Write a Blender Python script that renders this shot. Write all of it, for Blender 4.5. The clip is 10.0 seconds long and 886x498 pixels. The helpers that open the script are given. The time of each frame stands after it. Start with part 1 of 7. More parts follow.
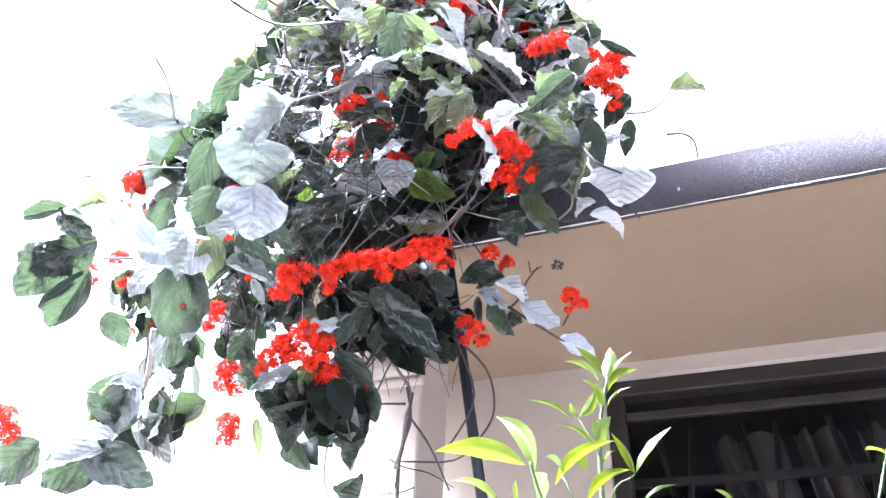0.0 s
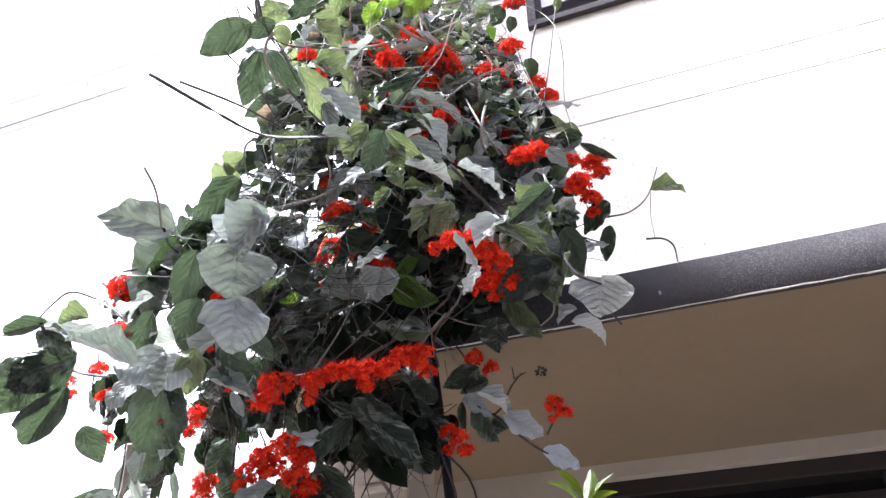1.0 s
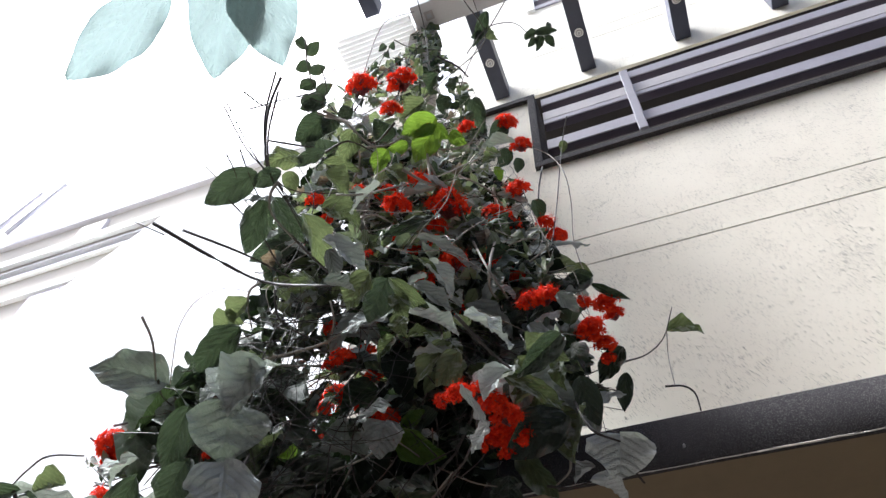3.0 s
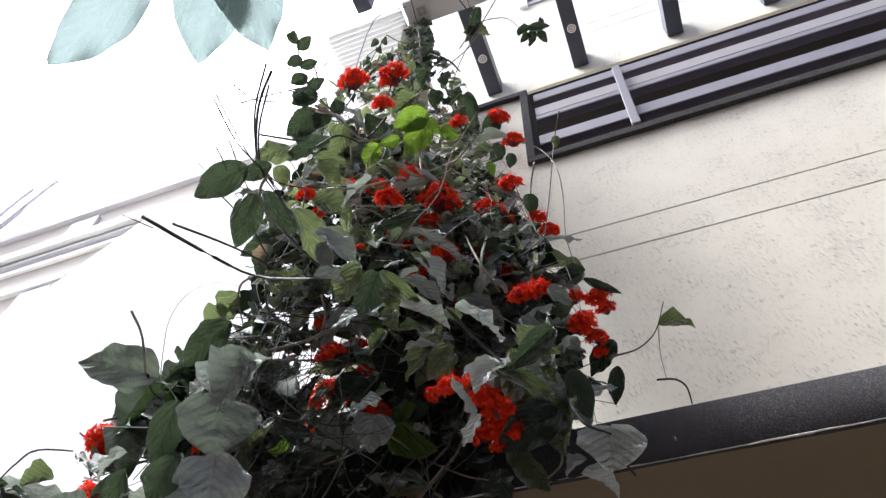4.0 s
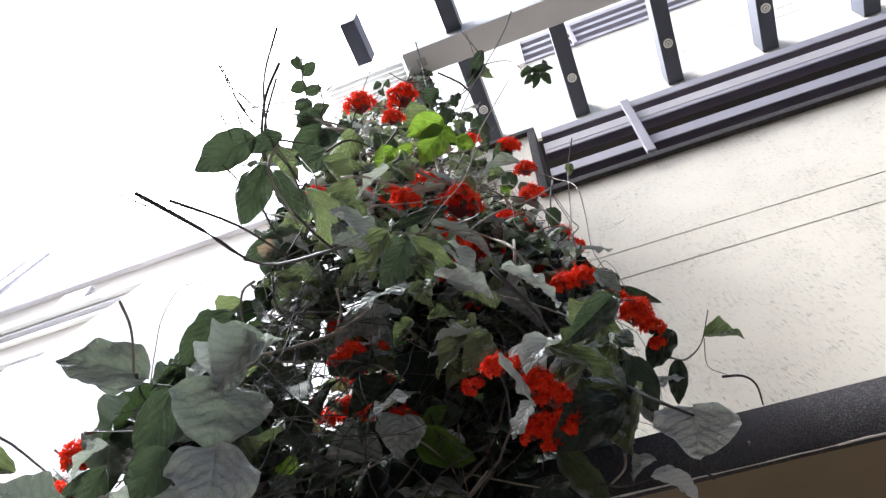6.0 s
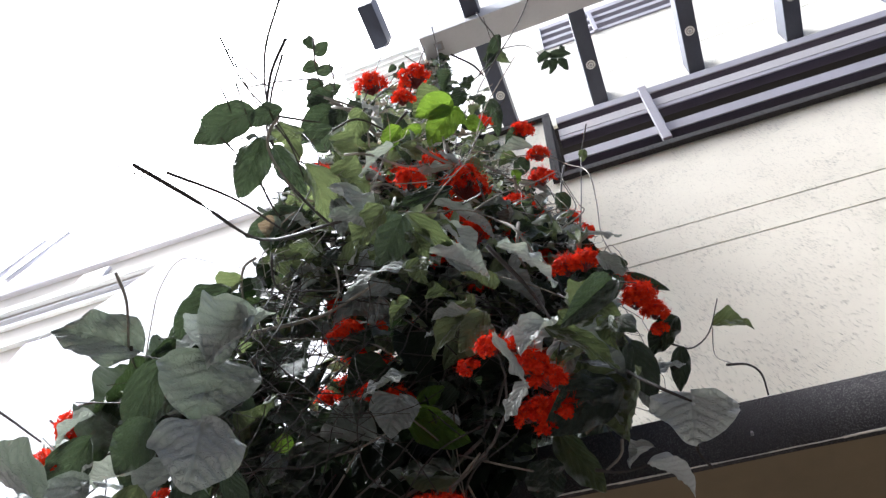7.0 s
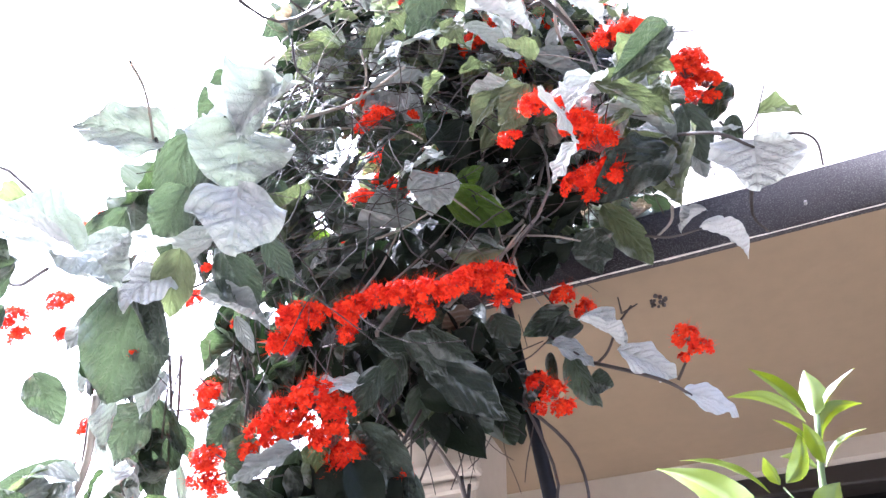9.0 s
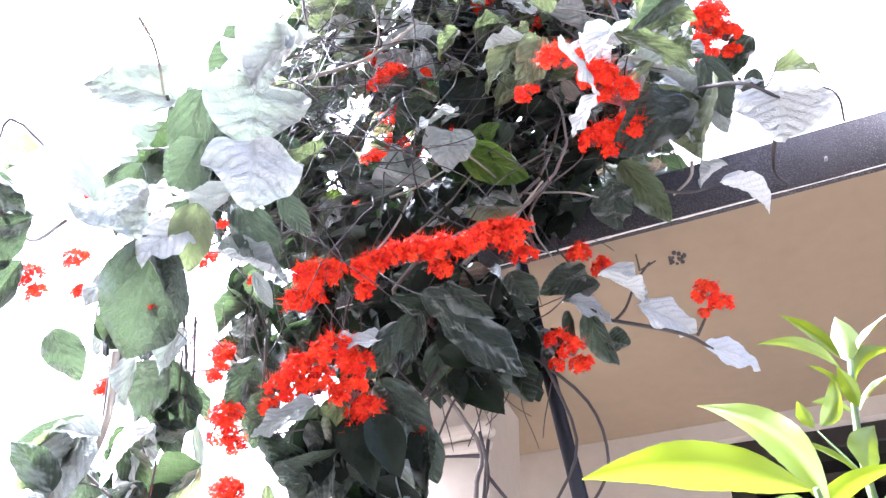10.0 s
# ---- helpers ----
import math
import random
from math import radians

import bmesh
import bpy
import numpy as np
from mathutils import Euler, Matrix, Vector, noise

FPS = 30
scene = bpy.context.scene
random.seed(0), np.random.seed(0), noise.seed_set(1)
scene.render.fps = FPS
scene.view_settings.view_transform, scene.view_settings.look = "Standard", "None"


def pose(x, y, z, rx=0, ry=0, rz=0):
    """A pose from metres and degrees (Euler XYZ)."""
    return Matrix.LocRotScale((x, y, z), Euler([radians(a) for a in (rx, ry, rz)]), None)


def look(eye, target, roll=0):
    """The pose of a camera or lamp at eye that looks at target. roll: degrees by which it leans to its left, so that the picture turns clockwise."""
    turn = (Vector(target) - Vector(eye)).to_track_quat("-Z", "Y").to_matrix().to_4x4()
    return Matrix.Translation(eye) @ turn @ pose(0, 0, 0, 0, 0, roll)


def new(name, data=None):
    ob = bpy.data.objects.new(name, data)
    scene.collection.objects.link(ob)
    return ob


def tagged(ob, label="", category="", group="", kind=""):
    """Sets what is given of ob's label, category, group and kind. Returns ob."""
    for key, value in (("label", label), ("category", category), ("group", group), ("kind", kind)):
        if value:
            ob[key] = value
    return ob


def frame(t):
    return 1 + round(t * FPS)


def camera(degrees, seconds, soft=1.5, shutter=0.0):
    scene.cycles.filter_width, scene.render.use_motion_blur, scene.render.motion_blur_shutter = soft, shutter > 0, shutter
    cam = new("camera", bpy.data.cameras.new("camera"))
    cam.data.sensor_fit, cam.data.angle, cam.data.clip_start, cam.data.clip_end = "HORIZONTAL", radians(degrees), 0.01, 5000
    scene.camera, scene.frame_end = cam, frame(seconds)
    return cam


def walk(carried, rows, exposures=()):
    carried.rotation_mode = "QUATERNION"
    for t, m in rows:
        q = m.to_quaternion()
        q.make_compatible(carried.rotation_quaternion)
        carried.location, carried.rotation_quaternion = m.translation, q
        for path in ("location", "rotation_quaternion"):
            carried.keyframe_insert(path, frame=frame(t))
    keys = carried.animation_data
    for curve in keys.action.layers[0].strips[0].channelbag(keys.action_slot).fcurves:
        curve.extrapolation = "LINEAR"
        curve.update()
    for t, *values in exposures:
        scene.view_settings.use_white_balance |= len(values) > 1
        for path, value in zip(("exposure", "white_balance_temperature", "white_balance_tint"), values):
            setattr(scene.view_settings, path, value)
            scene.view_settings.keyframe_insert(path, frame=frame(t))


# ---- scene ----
cam = camera(63.4, 10.0, soft=1.4)
PATH = [
    (0, (0.0554, 0.2920, 1.5687), (-0.5508, 1.8017, 2.7320), 2.827),
    (0.5, (0.0798, 0.2598, 1.5950), (-0.4608, 1.6941, 2.8798), 1.980),
    (1, (0.0948, 0.2508, 1.6154), (-0.4513, 1.6361, 2.9506), 2.383),
    (1.5, (0.0972, 0.2484, 1.6252), (-0.4309, 1.5711, 3.0292), 2.441),
    (2, (0.1132, 0.2483, 1.6593), (-0.4295, 1.4869, 3.1329), 3.104),
    (2.5, (0.1087, 0.2634, 1.6823), (-0.3953, 1.3982, 3.2502), 4.007),
    (2.7, (0.1012, 0.2693, 1.6911), (-0.3982, 1.3957, 3.2665), 3.714),
    (3.8, (0.1092, 0.2779, 1.6909), (-0.3750, 1.3757, 3.2910), 3.531),
    (4, (0.1034, 0.2837, 1.6900), (-0.3765, 1.4156, 3.2675), 2.859),
    (4.5, (0.0905, 0.2989, 1.6874), (-0.4229, 1.4708, 3.2246), 2.782),
    (5, (0.0658, 0.3374, 1.6777), (-0.5343, 1.5437, 3.1558), 3.859),
    (5.5, (0.0382, 0.4671, 1.7027), (-0.7261, 1.6381, 3.1326), 5.760),
    (6, (-0.0851, 0.5361, 1.7303), (-0.4905, 1.5095, 3.4298), 1.610),
    (6.2, (-0.0758, 0.5453, 1.7449), (-0.5103, 1.4830, 3.4571), 3.619),
    (7.3, (-0.0613, 0.5883, 1.7437), (-0.5277, 1.5799, 3.4168), 5.267),
    (7.5, (-0.0615, 0.5937, 1.7431), (-0.5429, 1.5783, 3.4161), 5.510),
    (8, (-0.0835, 0.6466, 1.7278), (-0.6069, 1.7470, 3.3137), 4.724),
    (8.5, (-0.1343, 0.7002, 1.7152), (-0.7074, 1.9250, 3.1887), 3.227),
    (9, (-0.1557, 0.7154, 1.7056), (-0.7738, 1.9757, 3.1303), 3.268),
    (9.5, (-0.1793, 0.7244, 1.6993), (-0.8276, 2.0079, 3.0894), 3.577),
    (10, (-0.1853, 0.7301, 1.6954), (-0.8359, 2.0379, 3.0616), 3.242),
]
EXPOSURES = [(0.0, 4.5, 5000, 19), (0.5, 3.7, 5150, 17), (1.0, 2.9, 5400, 15), (2.0, 2.1, 5550, 10), (2.7, 1.65, 5550, 8), (4.0, 1.45, 5600, 10), (4.5, 1.65, 5600, 11), (5.5, 1.9, 5650, 12), (6.2, 1.65, 5550, 8), (7.5, 1.65, 5550, 9), (8.2, 2.75, 5400, 14), (8.5, 3.5, 5300, 17), (9.0, 4.2, 5200, 18), (10.0, 4.6, 5150, 19)]
walk(cam, [(t, look(eye, target, roll)) for t, eye, target, roll in PATH], EXPOSURES)

# ---- daylight: bright, hazy sky, the sun veiled at the upper left ----
SUN_DIR = Vector((-0.50, -0.11, 0.86)).normalized()
world = bpy.data.worlds.new("hazy_sky")
scene.world = world
world.use_nodes = True
wn = world.node_tree
sky = wn.nodes.new("ShaderNodeTexSky")
sky.sky_type = "NISHITA"
sky.sun_disc = False
sky.sun_elevation = math.asin(SUN_DIR.z)
sky.sun_rotation = math.atan2(SUN_DIR.x, SUN_DIR.y)
sky.air_density, sky.dust_density, sky.ozone_density = 0.7, 10.0, 0.4
wn.nodes["Background"].inputs["Strength"].default_value = 0.15
wn.links.new(sky.outputs[0], wn.nodes["Background"].inputs["Color"])
sun = new("sun", bpy.data.lights.new("sun", "SUN"))
sun.data.energy, sun.data.angle, sun.data.color = 4.6, radians(20), (1.0, 0.95, 0.88)
sun.matrix_world = look(SUN_DIR * 30, (0, 0, 0))


# ---- materials ----
def material(name, base, rough=0.6, metal=0.0, spec=0.5):
    m = bpy.data.materials.new(name)
    m.use_nodes = True
    b = m.node_tree.nodes["Principled BSDF"]
    b.inputs["Base Color"].default_value = (*base, 1)
    b.inputs["Roughness"].default_value = rough
    b.inputs["Metallic"].default_value = metal
    b.inputs["Specular IOR Level"].default_value = spec
    return m


def node(m, kind, **values):
    n = m.node_tree.nodes.new(kind)
    for key, value in values.items():
        n.inputs[key.replace("_", " ")].default_value = value
    return n


def join(m, a, b):
    m.node_tree.links.new(a, b)


def coords(m, scale=(1, 1, 1), turn=(0, 0, 0)):
    tc = node(m, "ShaderNodeTexCoord")
    mp = node(m, "ShaderNodeMapping", Scale=scale, Rotation=turn)
    join(m, tc.outputs["Object"], mp.inputs["Vector"])
    return mp.outputs["Vector"]


def ramp(m, source, stops):
    r = node(m, "ShaderNodeValToRGB")
    while len(r.color_ramp.elements) < len(stops):
        r.color_ramp.elements.new(0.5)
    for e, (pos, col) in zip(r.color_ramp.elements, stops):
        e.position, e.color = pos, (*col, 1)
    join(m, source, r.inputs["Fac"])
    return r.outputs["Color"]


def shade(col, k):
    return tuple(min(1.0, c * k) for c in col)


def blotched(name, base, rough, big=1.5, fine=40.0, vary=0.18, bump=0.3, depth=0.003, metal=0.0, spec=0.5):
    """A surface with broad stains and fine grain."""
    m = material(name, base, rough, metal, spec)
    b = m.node_tree.nodes["Principled BSDF"]
    v = coords(m)
    n1 = node(m, "ShaderNodeTexNoise", Scale=big, Detail=6.0, Roughness=0.6)
    n2 = node(m, "ShaderNodeTexNoise", Scale=fine, Detail=4.0, Roughness=0.6)
    join(m, v, n1.inputs["Vector"])
    join(m, v, n2.inputs["Vector"])
    mixed = node(m, "ShaderNodeMath")
    mixed.operation = "ADD"
    half = node(m, "ShaderNodeMath")
    half.operation = "MULTIPLY"
    half.inputs[1].default_value = 0.5
    join(m, n2.outputs["Fac"], half.inputs[0])
    join(m, n1.outputs["Fac"], mixed.inputs[0])
    join(m, half.outputs[0], mixed.inputs[1])
    col = ramp(m, mixed.outputs[0], [(0.4, shade(base, 1 - vary)), (0.75, base), (1.0, shade(base, 1 + vary * 0.6))])
    join(m, col, b.inputs["Base Color"])
    bp = node(m, "ShaderNodeBump", Strength=bump, Distance=depth)
    join(m, n2.outputs["Fac"], bp.inputs["Height"])
    join(m, bp.outputs[0], b.inputs["Normal"])
    return m


def stucco(name, base):
    """Cream render dragged while wet: short slanting scores in a rough field."""
    m = material(name, base, 0.85, spec=0.25)
    b = m.node_tree.nodes["Principled BSDF"]
    v = coords(m, (1, 1, 1), (0, radians(-66), 0))
    flat = coords(m)
    st = node(m, "ShaderNodeMapping", Scale=(30, 40, 330))
    join(m, v, st.inputs["Vector"])
    score = node(m, "ShaderNodeTexNoise", Scale=1.0, Detail=2.5, Roughness=0.6, Distortion=0.25)
    join(m, st.outputs[0], score.inputs["Vector"])
    patch = node(m, "ShaderNodeTexNoise", Scale=5.0, Detail=3.0)
    join(m, flat, patch.inputs["Vector"])
    grain = node(m, "ShaderNodeTexNoise", Scale=120.0, Detail=3.0)
    join(m, flat, grain.inputs["Vector"])
    stain = node(m, "ShaderNodeTexNoise", Scale=0.9, Detail=6.0, Roughness=0.65)
    join(m, flat, stain.inputs["Vector"])
    both = node(m, "ShaderNodeMath")
    both.operation = "MULTIPLY_ADD"
    both.inputs[1].default_value = 0.28
    join(m, patch.outputs["Fac"], both.inputs[0])
    join(m, score.outputs["Fac"], both.inputs[2])
    groove = ramp(m, both.outputs[0], [(0.0, (0, 0, 0)), (0.488, (0.1, 0.1, 0.1)), (0.545, (1, 1, 1))])
    tone = ramp(m, stain.outputs["Fac"], [(0.3, shade(base, 0.93)), (0.55, base), (0.8, shade(base, 1.03))])
    # scores darkened in colour for grime and for the shade of the relief
    grime_shade = node(m, "ShaderNodeMix")
    grime_shade.data_type = "RGBA"
    grime_shade.inputs["A"].default_value = (*shade(base, 0.58), 1)
    join(m, groove, grime_shade.inputs["Factor"])
    join(m, tone, grime_shade.inputs["B"])
    join(m, grime_shade.outputs["Result"], b.inputs["Base Color"])
    lift = node(m, "ShaderNodeMath")
    lift.operation = "MULTIPLY_ADD"
    lift.inputs[1].default_value = 0.25
    join(m, grain.outputs["Fac"], lift.inputs[0])
    join(m, groove, lift.inputs[2])
    bp = node(m, "ShaderNodeBump", Strength=0.9, Distance=0.006)
    join(m, lift.outputs[0], bp.inputs["Height"])
    join(m, bp.outputs[0], b.inputs["Normal"])
    return m


def leaf_skin(name, dark, light, glow, rough=0.5, through_light=0.25, island=False, spec=0.4, ribs=True, dust_light=0.0, crease=False):
    """A leaf blade: blotched colour, waxy gloss and light that comes through."""
    m = material(name, dark, rough, spec=spec)
    b = m.node_tree.nodes["Principled BSDF"]
    v = node(m, "ShaderNodeTexCoord").outputs["UV"] if ribs else coords(m)
    n1 = node(m, "ShaderNodeTexNoise", Scale=(2.4 if ribs else 9.0 if island else 2.2), Detail=5.0, Roughness=0.65)
    n1.noise_dimensions = "4D"
    join(m, v, n1.inputs["Vector"])
    pick = node(m, "ShaderNodeNewGeometry").outputs["Random Per Island"] if island else node(m, "ShaderNodeObjectInfo").outputs["Random"]
    s = node(m, "ShaderNodeMath")
    s.operation = "MULTIPLY_ADD"
    s.inputs[1].default_value = 0.6
    off = node(m, "ShaderNodeMath")
    off.operation = "MULTIPLY"
    off.inputs[1].default_value = 0.6
    join(m, pick, off.inputs[0])
    far = node(m, "ShaderNodeMath")
    far.operation = "MULTIPLY"
    far.inputs[1].default_value = 60.0
    join(m, pick, far.inputs[0])
    join(m, far.outputs[0], n1.inputs["W"])
    join(m, n1.outputs["Fac"], s.inputs[0])
    join(m, off.outputs[0], s.inputs[2])
    col = ramp(m, s.outputs[0], [(0.36, dark), (0.85, light)] if dust_light else [(0.2, dark), (0.75, light)])
    join(m, col, b.inputs["Base Color"])
    grain = node(m, "ShaderNodeTexNoise", Scale=(14.0 if ribs or not island else 60.0), Detail=4.0)
    join(m, v, grain.inputs["Vector"])
    bp = node(m, "ShaderNodeBump", Strength=0.3, Distance=(0.02 if island else 0.006))
    if ribs:
        def calc(op, a, b=None, c=None):
            n = node(m, "ShaderNodeMath")
            n.operation = op
            for slot, val in zip(n.inputs, (a, b, c)):
                if val is None:
                    continue
                if isinstance(val, (int, float)):
                    slot.default_value = val
                else:
                    join(m, val, slot)
            return n.outputs[0]
        sep = node(m, "ShaderNodeSeparateXYZ")
        join(m, v, sep.inputs[0])
        across = calc("ABSOLUTE", sep.outputs["X"])
        bow = calc("MULTIPLY_ADD", across, -0.9, -0.75)
        phase = calc("ADD", calc("MULTIPLY", across, bow), calc("MULTIPLY_ADD", n1.outputs["Fac"], 0.14, sep.outputs["Y"]))
        rib = calc("ABSOLUTE", calc("SINE", calc("MULTIPLY", phase, 17.0)))
        rib = calc("POWER", rib, 0.6)
        mid = calc("MINIMUM", calc("MULTIPLY", across, 22.0), 1.0)
        net = node(m, "ShaderNodeTexVoronoi", Scale=15.0)
        net.feature = "DISTANCE_TO_EDGE"
        join(m, v, net.inputs["Vector"])
        mesh = calc("MINIMUM", calc("MULTIPLY", net.outputs["Distance"], 5.0), 1.0)
        height = calc("MULTIPLY", calc("MULTIPLY_ADD", mesh, 0.35, rib), mid)
        height = calc("MULTIPLY_ADD", grain.outputs["Fac"], 0.25, height)
        bp.inputs["Strength"].default_value, bp.inputs["Distance"].default_value = 0.6, (0.004 if island else 0.010)
        join(m, height, bp.inputs["Height"])
        line = node(m, "ShaderNodeMix")
        line.data_type = "RGBA"
        line.inputs["A"].default_value = (*(shade(dark, 0.72) if crease else shade(light, 1.2)), 1)
        join(m, calc("MULTIPLY_ADD", calc("MULTIPLY", rib, mid), 0.26, 0.74), line.inputs["Factor"])
        join(m, col, line.inputs["B"])
        join(m, line.outputs["Result"], b.inputs["Base Color"])
    else:
        join(m, grain.outputs["Fac"], bp.inputs["Height"])
    join(m, bp.outputs[0], b.inputs["Normal"])
    if dust_light:
        # paler on the sides turned up: dust, and sky light put into the colour
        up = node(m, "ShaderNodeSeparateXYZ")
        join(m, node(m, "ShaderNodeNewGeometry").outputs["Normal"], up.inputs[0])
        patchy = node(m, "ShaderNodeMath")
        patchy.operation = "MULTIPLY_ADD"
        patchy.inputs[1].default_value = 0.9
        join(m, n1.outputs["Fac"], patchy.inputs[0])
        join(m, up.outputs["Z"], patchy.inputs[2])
        paled = node(m, "ShaderNodeMix")
        paled.data_type = "RGBA"
        paled.inputs["B"].default_value = (0.475, 0.50, 0.44, 1)
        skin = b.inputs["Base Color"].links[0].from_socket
        join(m, skin, paled.inputs["A"])
        join(m, ramp(m, patchy.outputs[0], [(0.18, (0, 0, 0)), (0.68, (dust_light, dust_light, dust_light))]), paled.inputs["Factor"])
        join(m, paled.outputs["Result"], b.inputs["Base Color"])
    tl = node(m, "ShaderNodeBsdfTranslucent", Color=(*glow, 1))
    mix = node(m, "ShaderNodeMixShader", Fac=through_light)
    join(m, b.outputs[0], mix.inputs[1])
    join(m, tl.outputs[0], mix.inputs[2])
    join(m, mix.outputs[0], m.node_tree.nodes["Material Output"].inputs["Surface"])
    return m


CREAM = (0.87, 0.82, 0.69)
M_STUCCO = stucco("stucco_cream", CREAM)
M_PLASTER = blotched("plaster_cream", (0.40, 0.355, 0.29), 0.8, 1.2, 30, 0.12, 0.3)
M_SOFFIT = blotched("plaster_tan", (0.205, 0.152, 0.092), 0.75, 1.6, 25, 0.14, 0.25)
M_BAND = blotched("paint_slate", (0.041, 0.038, 0.040), 0.9, 6, 170, 0.4, 0.5, 0.002, 0.0, 0.15)
speck = node(M_BAND, "ShaderNodeTexNoise", Scale=420.0, Detail=2.0)
join(M_BAND, coords(M_BAND), speck.inputs["Vector"])
tint = node(M_BAND, "ShaderNodeMix")
tint.data_type = "RGBA"
tint.inputs["B"].default_value = (0.128, 0.122, 0.115, 1)
join(M_BAND, ramp(M_BAND, speck.outputs["Fac"], [(0.52, (0, 0, 0)), (0.68, (1, 1, 1))]), tint.inputs["Factor"])
slate = M_BAND.node_tree.nodes["Principled BSDF"].inputs["Base Color"]
join(M_BAND, slate.links[0].from_socket, tint.inputs["A"])
join(M_BAND, tint.outputs["Result"], slate)
M_CHIP = blotched("bare_render", (0.62, 0.58, 0.52), 0.9, 20, 90, 0.3, 0.6)
M_GROOVE = blotched("groove_dark", (0.44, 0.42, 0.39), 0.9, 8, 80, 0.3, 0.4)
M_BEAM = blotched("paint_dark_blue", (0.028, 0.033, 0.055), 0.5, 4, 60, 0.35, 0.3)
M_FASCIA = blotched("paint_pale_grey", (0.48, 0.47, 0.47), 0.7, 2, 50, 0.12, 0.3)
M_RIBS = blotched("ceiling_white", (0.86, 0.85, 0.84), 0.7, 2, 50, 0.08, 0.3)
tl = node(M_RIBS, "ShaderNodeBsdfTranslucent", Color=(0.85, 0.85, 0.84, 1))
sheet = node(M_RIBS, "ShaderNodeMixShader", Fac=0.55)
join(M_RIBS, M_RIBS.node_tree.nodes["Principled BSDF"].outputs[0], sheet.inputs[1])
join(M_RIBS, tl.outputs[0], sheet.inputs[2])
join(M_RIBS, sheet.outputs[0], M_RIBS.node_tree.nodes["Material Output"].inputs["Surface"])
M_RAIL = blotched("paint_lavender", (0.30, 0.285, 0.315), 0.55, 5, 70, 0.12, 0.2)
M_RAIL_PALE = blotched("paint_pale_cream", (0.43, 0.405, 0.405), 0.6, 4, 60, 0.1, 0.2)
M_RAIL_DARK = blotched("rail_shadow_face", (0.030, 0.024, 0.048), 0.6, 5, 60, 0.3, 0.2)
M_RAIL_DIM = blotched("rail_gap_dim", (0.16, 0.15, 0.16), 0.6, 5, 60, 0.2, 0.2)
M_LIGHT = blotched("downlight_rim", (0.7, 0.7, 0.68), 0.4, 10, 60, 0.1, 0.1)
M_BULB = material("downlight_glass", (0.35, 0.36, 0.38), 0.15)
# near-black walls: the shade of unlit rooms lies in their colour
M_DARK = blotched("room_shade", (0.014, 0.012, 0.011), 0.8, 2, 20, 0.3, 0.2)
M_FRAME = blotched("window_frame_brown", (0.019, 0.016, 0.014), 0.45, 6, 60, 0.3, 0.2)
M_CURTAIN = blotched("curtain_grey", (0.21, 0.205, 0.19), 0.9, 5, 90, 0.2, 0.3)
M_WHITE = blotched("neighbour_white", (0.84, 0.83, 0.80), 0.85, 0.7, 22, 0.07, 0.3)
M_NEIGH = blotched("neighbour_cream", (0.60, 0.555, 0.475), 0.85, 0.6, 20, 0.08, 0.3)
M_NTRIM = blotched("neighbour_trim", (0.66, 0.64, 0.66), 0.7, 1, 20, 0.1, 0.2)
M_NGLASS = material("neighbour_glass", (0.25, 0.27, 0.32), 0.12)
M_PIPE = blotched("pipe_tan", (0.24, 0.205, 0.165), 0.5, 3, 40, 0.15, 0.15)
M_PIPE_THIN = blotched("pipe_grey", (0.30, 0.28, 0.27), 0.5, 3, 40, 0.2, 0.15)
M_POLE = blotched("pole_dark", (0.020, 0.020, 0.022), 0.9, 8, 80, 0.3, 0.3, spec=0.08)
M_GROUND = blotched("paving_concrete", (0.085, 0.078, 0.07), 0.9, 0.8, 30, 0.2, 0.5)
M_LIGHT_BLOCK = blotched("light_block_grey", (0.13, 0.118, 0.10), 0.9, 0.9, 25, 0.2, 0.4)
M_STEM_PALE = blotched("stem_pale", (0.22, 0.19, 0.155), 0.75, 14, 120, 0.35, 0.5)
M_STEM = blotched("stem_grey_brown", (0.040, 0.031, 0.027), 0.75, 14, 120, 0.4, 0.5)
M_BARK = blotched("bark_grey", (0.12, 0.10, 0.085), 0.85, 12, 90, 0.4, 0.7)
M_STALK = blotched("flower_stalk", (0.16, 0.025, 0.025), 0.6, 20, 120, 0.3, 0.2)
M_PETAL = leaf_skin("petal_scarlet", (0.46, 0.006, 0.006), (0.86, 0.055, 0.009), (0.8, 0.035, 0.008), 0.7, 0.2, True, 0.1, False)
